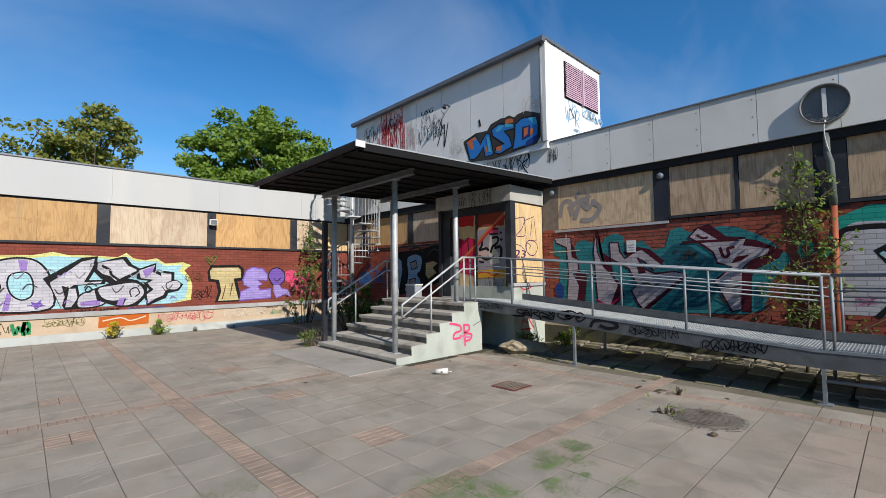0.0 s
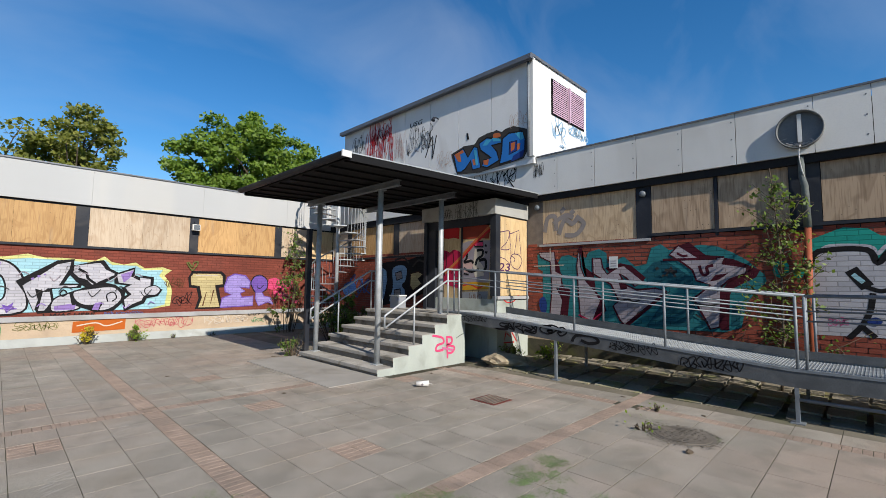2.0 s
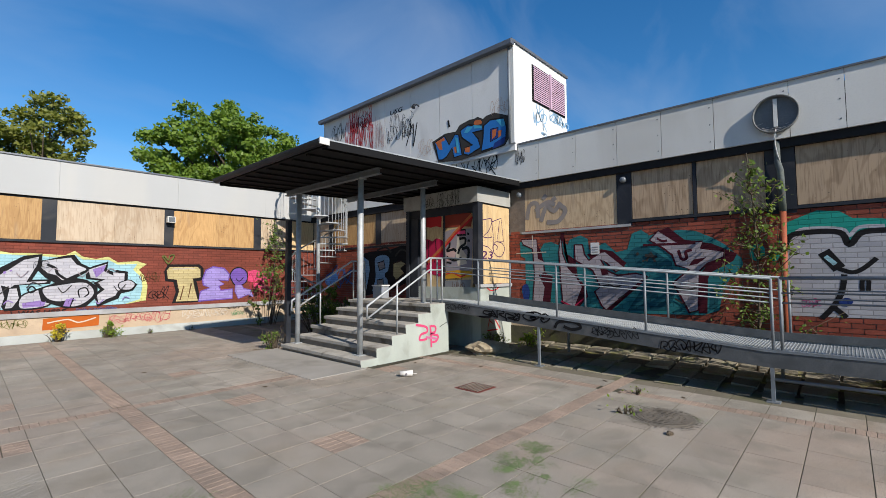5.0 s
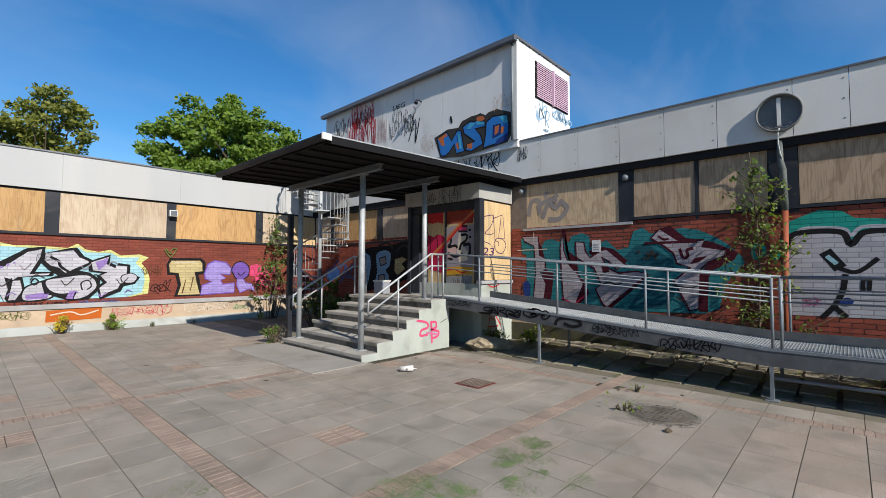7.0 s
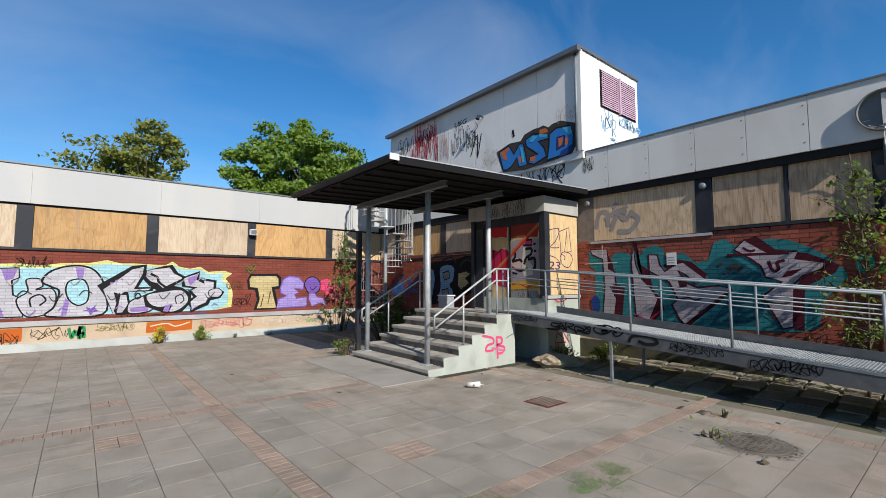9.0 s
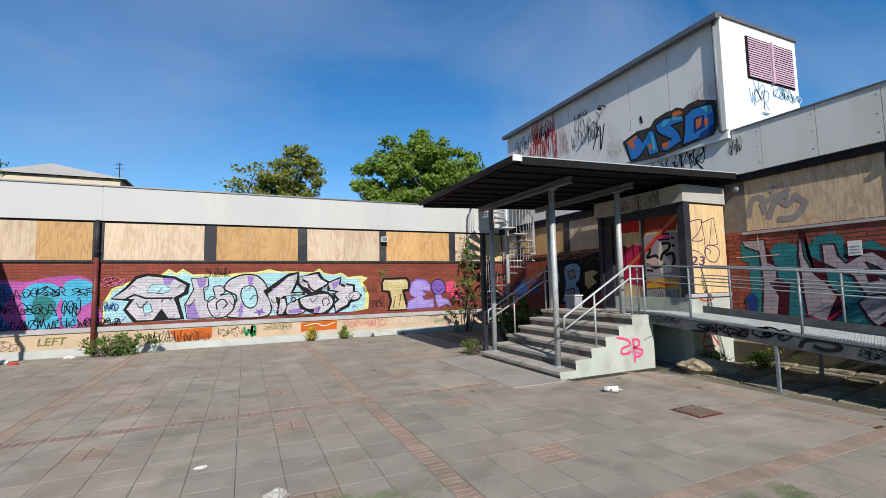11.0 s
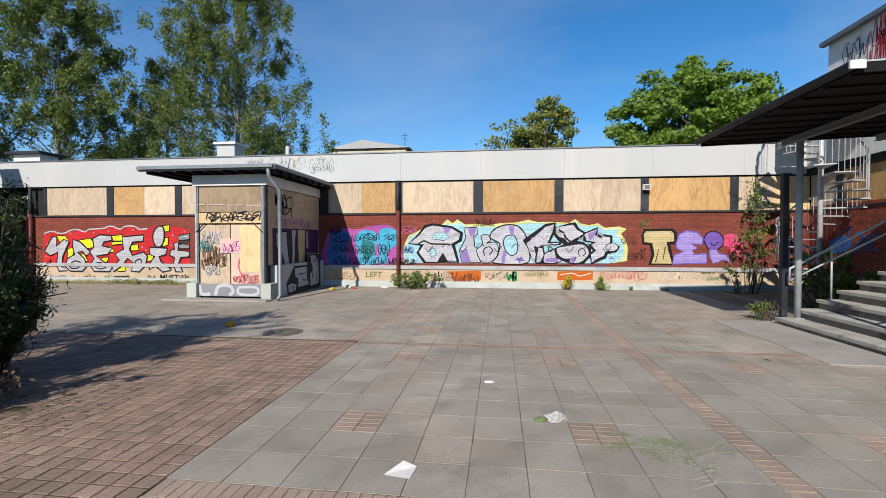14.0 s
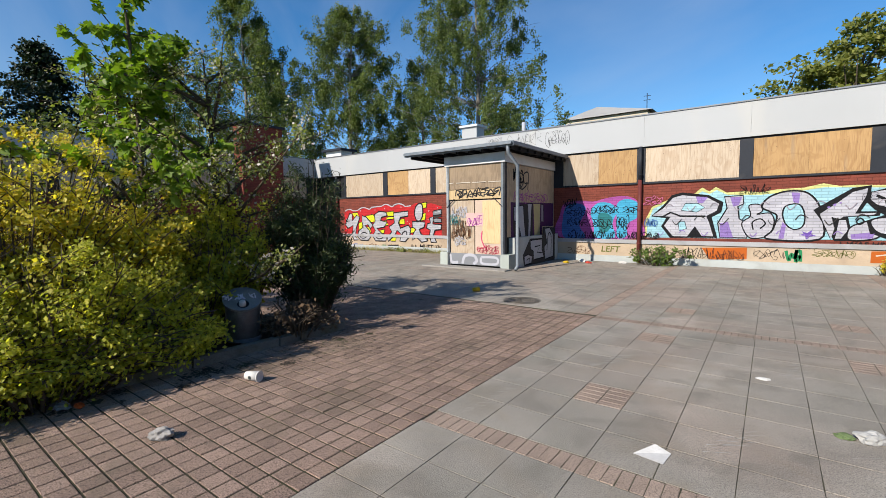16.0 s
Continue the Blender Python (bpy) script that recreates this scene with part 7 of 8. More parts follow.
    g.fill("lime", [(-14.89, 0.92), (-14.62, 0.95), (-14.66, 0.76), (-14.88, 0.73)], line='black', w=0.03)
    g.fill("lime", [(-13.11, 1.02), (-12.79, 1.06), (-12.81, 0.83), (-13.09, 0.79)], line='black', w=0.03)
    g.fill("lime", [(-14.26, 0.62), (-13.9, 0.66), (-13.95, 0.42), (-14.23, 0.42)], line='black', w=0.03)
    g.fill("lime", [(-12.43, 0.65), (-12.09, 0.73), (-12.13, 0.46), (-12.41, 0.43)], line='black', w=0.03)
    g.fill("lime", [(-14.47, 1.5), (-13.98, 1.54), (-13.99, 1.43), (-14.47, 1.38)], line='black', w=0.03)
    g.fill("lime", [(-15.92, 1.04), (-15.61, 1.06), (-15.46, 0.79), (-15.69, 0.79)], line='black', w=0.03)
    g.fill("silver", [(-17.29, 1.15), (-16.92, 1.71), (-16.74, 1.66), (-16.79, 1.33), (-16.45, 1.6), (-16.23, 1.51), (-16.51, 0.96), (-16.56, 0.58), (-16.3, 0.43), (-16.68, 0.41), (-16.78, 0.66), (-16.71, 1.13), (-17.04, 0.98), (-17.17, 1.07)], line='black', w=0.04)
    g.fill("silver", [(-16.06, 1.59), (-15.8, 1.52), (-15.34, 1.14), (-15.53, 0.98), (-15.69, 1.16), (-15.89, 1.13), (-15.59, 0.88), (-15.52, 0.58), (-15.7, 0.41), (-16.19, 0.41), (-16.41, 0.58), (-16.32, 0.88), (-16.01, 1.03), (-16.09, 1.33)], line='black', w=0.04)
    g.fill("silver", [(-15.25, 1.62), (-14.94, 1.77), (-14.49, 1.73), (-14.46, 1.56), (-14.79, 1.5), (-14.87, 1.36), (-14.45, 1.27), (-14.63, 1.05), (-15.12, 0.98), (-14.8, 0.77), (-14.47, 0.58), (-14.56, 0.41), (-15.21, 0.41), (-15.38, 0.66), (-15.2, 0.88), (-15.38, 1.14), (-15.2, 1.32)], line='black', w=0.04)
    g.fill("silver", [(-14.04, 1.69), (-13.17, 1.76), (-13.2, 1.53), (-13.63, 1.49), (-13.75, 1.24), (-13.64, 1.01), (-13.18, 1.14), (-13.03, 0.98), (-13.11, 0.65), (-13.37, 0.41), (-13.69, 0.44), (-13.59, 0.73), (-13.84, 0.91), (-14.0, 0.66), (-14.4, 0.41), (-14.46, 0.58), (-14.16, 0.84), (-14.33, 1.06), (-13.99, 1.24)], line='black', w=0.04)
    g.fill("silver", [(-12.75, 1.9), (-12.55, 2.07), (-12.38, 2.0), (-12.36, 1.6), (-12.49, 1.35), (-12.68, 1.34), (-12.8, 1.6)], line='black', w=0.04, smooth=True)
    g.fill("silver", [(-12.93, 1.31), (-12.24, 1.28), (-12.29, 1.05), (-12.57, 0.97), (-12.49, 0.8), (-12.09, 0.51), (-12.42, 0.41), (-12.73, 0.64), (-12.97, 0.49), (-12.89, 0.8), (-12.73, 0.97), (-12.94, 1.05)], line='black', w=0.04)
    g.fill("silver", [(-11.99, 1.45), (-11.78, 1.5), (-11.82, 1.2), (-11.37, 1.17), (-11.39, 0.97), (-11.71, 0.94), (-11.79, 0.73), (-11.63, 0.43), (-11.91, 0.43), (-12.0, 0.73), (-11.95, 0.94), (-12.15, 1.02), (-12.11, 1.2), (-11.94, 1.24)], line='black', w=0.04)
    g.stroke("black", 0.045, [(-16.23, 0.62), (-16.02, 0.79), (-15.76, 0.73), (-15.86, 0.55), (-16.11, 0.52)], closed=True)
    g.stroke("black", 0.045, [(-15.21, 0.67), (-14.92, 0.74), (-14.72, 0.58), (-15.01, 0.51)], closed=True)
    g.stroke("black", 0.045, [(-13.52, 0.79), (-13.32, 0.88), (-13.27, 0.73), (-13.44, 0.66)], closed=True)
    g.fill("grey", [(-11.81, 1.73), (-11.36, 1.81), (-11.36, 1.59), (-11.78, 1.55)], line='black', w=0.03)
    g.fill("soot", [(-11.78, 1.52), (-11.36, 1.56), (-11.36, 1.48), (-11.75, 1.45)])
    g.fill("grey", [(-11.8, 1.39), (-11.63, 1.44), (-11.37, 1.41), (-11.37, 1.26), (-11.75, 1.26)], line='black', w=0.03)
    g.stroke("white", 0.03, [(-11.7, 1.67), (-11.43, 1.71)], smooth=False)
    g.done()


def plinth_scribbles():
    g = Spray("y", 14.49, wall_n, None, "small coloured scribbles along the plinth")
    g.fill("orange", [(-2.04, 0.53), (-0.97, 0.57), (-0.97, 0.26), (-1.84, 0.2)])
    g.tag("black", 0.025, -2.5, 0.55, -1.03, 0.2, 12, 50)
    g.tag("brown", 0.02, -6.01, 0.45, -5.24, 0.23, 5, 51)
    g.text("olive", "LEFT", -4.88, 0.5, -4.28, 0.31)
    g.tag("black", 0.015, -0.82, 0.57, -0.15, 0.3, 5, 52)
    g.tag("green", 0.11, -0.08, 0.27, 0.22, 0.56, 2, 64)
    g.tag("olive", 0.02, 0.41, 0.58, 1.24, 0.4, 9, 53)
    g.fill("orange", [(1.49, 0.56), (2.59, 0.61), (2.58, 0.31), (1.48, 0.28)])
    g.stroke("cream", 0.03, [(1.57, 0.45), (1.95, 0.51), (2.18, 0.42), (2.52, 0.52)])
    g.tag("crimson", 0.02, 2.81, 0.58, 3.75, 0.35, 8, 54)
    g.tag("crimson", 0.02, 3.59, 0.62, 4.25, 0.3, 5, 55)
    g.tag("cream", 0.03, 4.56, 0.6, 5.8, 0.35, 8, 56)
    g.text("black", "007", 5.83, 0.67, 6.3, 0.53)
    g.tag("green", 0.015, 5.95, 0.47, 6.38, 0.33, 5, 57)
    g.text("black", "WAS HERE", 1.04, 0.78, 1.92, 0.67)
    g.stroke("black", 0.02, [(0.92, 0.78), (0.96, 0.68), (1.04, 0.71)])
    g.tag("blue", 0.012, 2.09, 0.79, 2.97, 0.68, 9, 58)
    g.tag("blue", 0.025, -17.06, 0.29, -16.03, 0.02, 7, 59)
    g.tag("brown", 0.025, -15.78, 0.27, -14.97, -0.0, 6, 60)
    g.tag("green", 0.025, -14.82, 0.28, -14.49, 0.01, 3, 61)
    g.fill("soot", [(-14.41, 0.25), (-13.77, 0.28), (-13.79, 0.03), (-14.37, 0.01)])
    g.tag("black", 0.02, -13.03, 0.34, -12.69, 0.07, 3, 62)
    g.text("black", "MUST", -12.55, 0.09, -11.8, 0.33)
    g.tag("black", 0.025, -11.76, 0.32, -11.39, 0.11, 3, 63)
    g.done()


def fascia_tags():
    g = Spray("y", 14.44, fas_n, None, "thin black tags on the fascia")
    g.tag("soot", 0.018, -8.28, 4.4, -6.94, 4.0, 6, 70)
    g.tag("soot", 0.018, -6.82, 4.39, -5.96, 3.87, 7, 71)
    g.tag("soot", 0.012, -9.15, 4.4, -8.52, 4.23, 4, 72)
    g.done()


def mural_teal():
    g = Spray("x", 8.85, wall_e, 'Y', "teal, maroon and chalky lilac graffiti lettering")
    g.fill("teal", [(5.57, 2.33), (5.24, 2.33), (5.07, 2.08), (4.95, 2.26), (4.78, 2.29), (4.59, 2.21), (4.53, 2.31), (4.37, 2.2), (4.32, 2.32), (4.08, 2.39), (3.92, 2.3), (3.9, 2.08), (3.56, 2.21), (3.35, 2.01), (3.13, 2.05), (3.03, 2.36), (2.86, 2.42), (2.71, 2.3), (2.47, 2.35), (2.17, 2.37), (1.93, 2.33), (1.7, 2.21), (1.51, 2.08), (1.27, 1.83), (1.25, 1.72), (1.44, 1.5), (1.54, 1.34), (1.62, 0.95), (1.85, 0.86), (3.26, 0.81), (3.61, 0.85), (4.04, 0.87), (5.16, 0.91), (5.46, 0.95), (5.54, 1.19), (5.42, 1.35), (5.43, 1.94), (5.55, 2.0)])
    g.fill("tealdark", [(3.0, 2.08), (2.79, 2.11), (2.34, 1.79), (2.31, 1.58), (2.73, 1.65), (3.1, 1.68), (3.22, 1.86)])
    g.fill("tealdark", [(2.82, 1.37), (2.36, 1.42), (2.29, 1.21), (2.45, 0.91), (3.17, 0.85)])
    g.fill("tealdark", [(1.74, 1.34), (1.6, 1.38), (1.65, 0.99), (1.77, 0.95)])
    g.fill("maroon", [(5.14, 2.3), (5.01, 2.08), (4.91, 1.61), (4.74, 1.53), (4.81, 0.94), (4.99, 0.93), (4.96, 1.3), (5.1, 1.82)])
    g.fill("maroon", [(4.54, 2.47), (4.46, 2.46), (4.46, 2.06), (4.2, 1.87), (4.16, 1.51), (4.0, 1.34), (3.94, 1.12), (4.17, 0.86), (4.29, 0.89), (4.09, 1.19), (4.32, 1.6)])
    g.fill("maroon", [(3.95, 1.99), (3.64, 2.08), (3.42, 2.03), (3.15, 1.79), (3.25, 1.66), (3.48, 1.85), (3.62, 1.9), (3.77, 1.79)])
    g.fill("maroon", [(2.64, 2.35), (2.38, 2.43), (2.12, 2.19), (1.7, 2.1), (1.33, 1.91), (1.39, 1.79), (1.72, 1.6), (1.77, 1.49), (1.8, 0.89), (1.93, 0.89), (1.91, 1.54), (1.78, 1.72), (2.41, 2.05)])
    g.fill("maroon", [(2.98, 1.37), (2.69, 1.56), (3.48, 0.85), (3.71, 0.84)])
    g.fill("chalk", [(5.53, 2.38), (5.12, 2.37), (5.09, 1.93), (4.95, 1.87), (4.95, 1.61), (5.07, 1.56), (4.93, 1.3), (4.99, 0.94), (5.25, 0.95), (5.19, 1.56), (5.23, 2.15), (5.48, 2.26)], line='maroon', w=0.02)
    g.stroke("cream", 0.02, [(5.67, 2.06), (4.89, 2.07)], smooth=False)
    g.stroke("cream", 0.02, [(5.23, 2.47), (5.23, 2.2)], smooth=False)
    g.fill("chalk", [(4.53, 2.42), (4.49, 2.01), (4.37, 1.71), (4.21, 1.55), (4.06, 1.31), (4.24, 0.89), (4.51, 0.95), (4.55, 1.46), (4.58, 2.06)], line='maroon', w=0.02)
    g.stroke("crimson", 0.03, [(4.55, 1.0), (4.26, 0.89), (3.98, 1.12), (4.02, 1.31)], smooth=False)
    g.fill("chalk", [(4.22, 2.2), (4.04, 2.19), (4.0, 1.99), (3.91, 1.86), (3.67, 2.01), (3.56, 2.03), (3.18, 1.71), (3.36, 1.62), (3.53, 1.79), (3.66, 1.87), (3.53, 1.64), (3.32, 1.55), (2.98, 1.59), (2.77, 1.54), (3.56, 0.86), (3.66, 0.94), (3.8, 1.22), (3.68, 1.32), (3.83, 1.65), (4.21, 1.87)], line='maroon', w=0.025)
    g.fill("maroon", [(3.69, 1.76), (3.58, 1.76), (3.5, 1.57), (3.64, 1.55)])
    g.stroke("soot", 0.03, [(3.69, 1.32), (3.5, 1.36), (3.37, 1.32), (3.24, 1.37)])
    g.stroke("soot", 0.025, [(3.33, 1.09), (3.2, 1.17)], smooth=False)
    g.fill("chalk", [(2.71, 2.21), (2.55, 2.38), (2.25, 2.16), (1.83, 2.14), (1.87, 2.03), (1.51, 1.96), (1.53, 1.85), (1.77, 1.75), (1.89, 1.63), (1.93, 0.94), (2.08, 0.89), (2.21, 1.17), (2.33, 1.41), (2.05, 1.66), (2.27, 1.73), (2.33, 1.92), (2.48, 2.05)], line='maroon', w=0.025)
    g.fill("maroon", [(1.98, 1.83), (1.78, 1.86), (1.92, 1.75), (2.06, 1.72)])
    g.stroke("maroon", 0.045, [(2.83, 2.12), (2.4, 2.12), (1.94, 2.12)], smooth=False)
    g.stroke("maroon", 0.05, [(2.22, 2.0), (2.17, 1.84), (2.09, 1.86), (2.1, 1.97), (2.0, 2.0)])
    g.stroke("maroon", 0.04, [(2.58, 2.24), (2.48, 2.18), (2.4, 2.19)])
    g.stroke("soot", 0.05, [(2.78, 1.82), (2.69, 1.98), (2.62, 1.8)], smooth=False)
    g.stroke("soot", 0.05, [(2.8, 1.93), (2.59, 1.89)], smooth=False)
    g.stroke("soot", 0.06, [(2.95, 1.98), (2.92, 1.94)], smooth=False)
    g.stroke("soot", 0.05, [(2.84, 1.84), (2.82, 1.81)], smooth=False)
    g.stroke("soot", 0.03, [(2.3, 1.13), (2.12, 1.01)])
    g.stroke("soot", 0.03, [(2.32, 1.33), (2.08, 1.3), (1.93, 1.34)])
    g.fill("navy", [(5.51, 1.29), (5.38, 1.35), (5.32, 1.19), (5.36, 0.98), (5.48, 1.02)], smooth=True)
    g.stroke("teal2", 0.06, [(1.12, 1.98), (1.06, 2.02), (0.99, 1.99), (0.99, 1.86), (1.06, 1.81), (1.12, 1.85)], closed=True)
    g.stroke("teal2", 0.05, [(0.88, 1.89), (0.84, 1.93), (0.79, 1.89), (0.81, 1.81), (0.86, 1.8)], closed=True)
    g.done()


def mural_heart():
    g = Spray("x", 8.85, wall_e, 'Y', "white graffiti face with black lines under a teal arch")
    g.fill("teal2", [(0.77, 2.07), (0.67, 2.37), (0.44, 2.47), (0.29, 2.53), (0.03, 2.49), (-0.1, 2.38), (-0.31, 2.36), (-0.49, 2.33), (-0.48, 2.1), (-0.08, 2.04), (0.22, 2.17), (0.55, 2.15), (0.7, 2.02)])
    g.fill("silver", [(0.74, 1.71), (0.66, 2.13), (0.49, 2.23), (0.01, 2.2), (-0.05, 2.02), (-0.23, 2.21), (-0.59, 2.21), (-0.59, 0.94), (0.67, 0.92), (0.73, 1.36)])
    g.stroke("white", 0.05, [(0.58, 2.17), (0.45, 2.26), (0.03, 2.23), (-0.05, 2.12), (-0.17, 2.24), (-0.43, 2.24)])
    g.stroke("black", 0.08, [(0.73, 1.71), (0.65, 2.12), (0.45, 2.2), (0.05, 2.18), (-0.05, 1.99), (-0.19, 2.16), (-0.44, 2.18)])
    g.stroke("black", 0.16, [(0.24, 1.9), (0.07, 1.64)], smooth=False)
    g.stroke("cyan", 0.06, [(0.22, 1.83), (0.11, 1.71)], smooth=False)
    g.stroke("black", 0.06, [(0.09, 1.65), (-0.06, 1.59), (-0.18, 1.64), (-0.33, 1.79)])
    g.stroke("black", 0.07, [(0.02, 1.56), (0.06, 1.3), (0.16, 1.08), (0.3, 0.9)])
    g.stroke("black", 0.07, [(0.16, 1.08), (0.02, 0.93)])
    g.stroke("black", 0.05, [(-0.16, 1.31), (-0.17, 1.48), (-0.23, 1.47), (-0.22, 1.31)])
    g.tag("pink", 0.02, 0.52, 1.18, 0.29, 1.08, 5, 80)
    g.fill("navy", [(0.1, 1.15), (0.01, 1.22), (-0.06, 1.16), (0.02, 1.09)], smooth=True)
    g.done()


def shade_graffiti():
    g = Spray("x", 8.85, wall_e, 'Y', "silver-blue and black graffiti in the shade of the canopy")
    g.fill("black", [(11.79, 2.21), (11.1, 2.32), (10.19, 2.33), (9.15, 2.55), (9.2, 1.42), (10.07, 1.13), (11.76, 0.85)])
    g.fill("paleblue", [(11.7, 2.12), (11.46, 2.19), (11.17, 2.05), (11.11, 1.73), (11.28, 1.1), (11.69, 0.97)], line='black', w=0.05)
    g.fill("ash", [(11.65, 1.58), (11.36, 1.66), (11.34, 1.1), (11.63, 1.02)], line='black', w=0.03)
    g.fill("paleblue", [(10.92, 2.04), (10.74, 2.19), (10.39, 2.22), (10.16, 2.07), (10.22, 1.71), (10.38, 1.57), (10.24, 1.42), (10.3, 1.09), (11.01, 1.03), (10.88, 1.5)], line='black', w=0.05, smooth=True)
    g.fill("ash", [(10.75, 1.95), (10.45, 2.01), (10.39, 1.79), (10.66, 1.72)], line='black', w=0.03)
    g.fill("ash", [(10.78, 1.42), (10.48, 1.46), (10.46, 1.2), (10.75, 1.16)], line='black', w=0.03)
    g.fill("tan", [(10.01, 1.92), (9.67, 1.99), (9.46, 1.9), (9.68, 1.77), (9.52, 1.62), (9.88, 1.42), (10.03, 1.56)], line='brownblk', w=0.03)
    g.stroke("soot", 0.06, [(9.93, 2.13), (9.65, 2.32), (9.32, 2.23), (9.2, 2.35)])
    g.stroke("soot", 0.06, [(10.78, 2.34), (10.37, 2.42), (10.1, 2.25)])
    g.fill("blue", [(13.61, 1.56), (13.08, 1.69), (12.88, 1.42), (13.33, 1.2), (13.63, 1.28)], smooth=True)
    g.tag("blue", 0.06, 13.2, 1.2, 12.1, 1.8, 3, 185)
    g.done()


def board_graffiti():
    g = Spray("x", 8.854, wall_e, None, "faded grey graffiti on the plywood board")
    g.stroke("ash", 0.1, [(5.37, 2.83), (5.29, 3.15), (5.1, 3.16), (5.08, 2.85)])
    g.stroke("ash", 0.1, [(5.01, 2.76), (4.86, 3.08), (4.68, 2.97), (4.52, 3.14)])
    g.stroke("ash", 0.1, [(4.86, 2.73), (4.59, 2.73), (4.41, 2.94), (4.52, 3.07)])
    g.stroke("ash", 0.1, [(5.15, 3.01), (4.86, 3.17), (4.65, 3.11)])
    g.stroke("ash", 0.1, [(4.96, 3.25), (4.86, 3.34)])
    g.stroke("ash", 0.1, [(4.72, 3.2), (4.63, 3.26)])
    g.done()


def fascia_scribbles():
    g = Spray("x", 8.72, fas_e, None, "black scribbles on the fascia under the tower")
    g.tag("black", 0.03, 7.36, 4.73, 6.1, 4.09, 7, 81)
    g.stroke("black", 0.03, [(6.45, 4.29), (6.21, 4.5), (6.1, 4.35), (6.29, 4.22), (6.14, 3.98)])
    g.tag("soot", 0.012, 5.58, 4.49, 5.32, 4.13, 5, 82)
    g.done()


def tower_piece():
    g = Spray("x", 8.61, tower, None, "blue and orange graffiti letters with black edge")
    g.fill("soot", [(8.15, 5.17), (7.68, 5.3), (7.3, 5.27), (7.17, 5.41), (6.85, 5.47), (6.7, 5.46), (6.58, 5.48), (6.42, 5.39), (6.32, 5.44), (6.08, 5.46), (5.68, 5.29), (5.67, 4.75), (5.78, 4.6), (6.2, 4.56), (7.14, 4.49), (7.92, 4.57)])
    g.fill("bluepaint", [(8.05, 5.13), (7.7, 5.24), (7.53, 4.97), (7.33, 5.21), (7.2, 5.16), (7.09, 4.62), (7.37, 4.6), (7.43, 4.87), (7.62, 4.67), (7.77, 4.61), (7.92, 4.64)], line='black', w=0.03)
    g.fill("orange2", [(8.02, 5.13), (7.72, 5.21), (7.67, 5.13), (7.81, 5.1), (7.77, 4.89), (7.88, 4.91)])
    g.fill("orange2", [(7.38, 4.87), (7.28, 4.88), (7.25, 4.72), (7.33, 4.71)])
    g.fill("bluepaint", [(7.15, 5.26), (6.89, 5.35), (6.47, 5.22), (6.42, 5.11), (6.75, 5.12), (6.57, 4.93), (6.5, 4.69), (6.88, 4.57), (7.05, 4.64), (6.99, 4.79), (6.75, 4.8), (7.1, 5.07)], line='black', w=0.03)
    g.fill("orange2", [(6.67, 5.4), (6.5, 5.38), (6.45, 5.29), (6.58, 5.28), (6.69, 5.31)], smooth=True)
    g.fill("skyblue", [(6.72, 5.31), (6.46, 5.23), (6.45, 5.17), (6.69, 5.21)])
    g.fill("orange2", [(7.0, 4.78), (6.82, 4.78), (6.85, 4.64), (6.99, 4.67)])
    g.fill("bluepaint", [(6.4, 5.21), (6.2, 5.31), (5.84, 5.27), (5.73, 5.05), (5.75, 4.77), (6.06, 4.62), (6.48, 4.59), (6.42, 4.92)], line='black', w=0.03)
    g.fill("navy", [(6.18, 5.08), (5.97, 5.07), (5.96, 4.83), (6.2, 4.77)], line='black', w=0.02)
    g.fill("orange2", [(6.14, 5.04), (6.01, 5.05), (6.04, 4.88), (6.14, 4.83)])
    g.fill("orange2", [(5.96, 4.99), (5.86, 4.99), (5.89, 4.85), (5.96, 4.82)])
    g.fill("skyblue", [(6.03, 5.27), (5.8, 5.24), (5.76, 5.08), (5.86, 5.06)])
    g.fill("skyblue", [(6.92, 5.3), (6.72, 5.27), (6.89, 5.15), (7.02, 5.17)])
    g.fill("skyblue", [(7.32, 5.12), (7.23, 5.09), (7.17, 4.7), (7.25, 4.69)])
    g.fill("navy", [(6.07, 4.72), (5.75, 4.82), (5.8, 4.65), (6.14, 4.58)])
    g.done()


def tower_tags():
    g = Spray("x", 8.61, tower, None, "black and red tags on the cladding")
    g.text("black", "USG", 9.89, 6.34, 9.33, 6.48)
    g.tag("black", 0.025, 10.03, 6.32, 9.23, 5.52, 6, 90)
    g.tag("black", 0.025, 9.33, 6.21, 8.9, 5.56, 4, 91)
    g.stroke("black", 0.035, [(9.18, 5.28), (8.89, 5.86), (8.9, 5.18), (8.73, 5.86)])
    g.tag("redpaint", 0.031, 12.14, 6.87, 10.67, 5.61, 12, 92)
    g.tag("redpaint", 0.031, 11.91, 6.99, 10.8, 6.26, 8, 93)
    g.tag("black", 0.028, 11.84, 6.75, 10.93, 6.13, 5, 94)
    g.tag("black", 0.031, 12.93, 6.75, 12.19, 6.12, 4, 95)
    g.tag("faded", 0.012, 10.6, 6.38, 10.17, 5.46, 6, 96)
    g.tag("fadedor", 0.012, 8.69, 5.32, 8.09, 4.87, 5, 97)
    g.tag("fadedor", 0.015, 6.17, 5.77, 5.66, 5.41, 4, 98)
    g.stroke("black", 0.06, [(7.56, 5.63), (7.52, 5.44)])
    g.done()


def vent_scribbles():
    g = Spray("y", 5.52, tower, None, "pale blue scribbles under the louvre")
    g.tag("paleblue", 0.045, 9.47, 5.78, 10.13, 5.29, 4, 99)
    g.tag("paleblue", 0.045, 10.29, 5.8, 11.34, 5.56, 6, 100)
    g.tag("paleblue", 0.02, 9.81, 5.18, 10.12, 5.08, 3, 101)
    g.done()


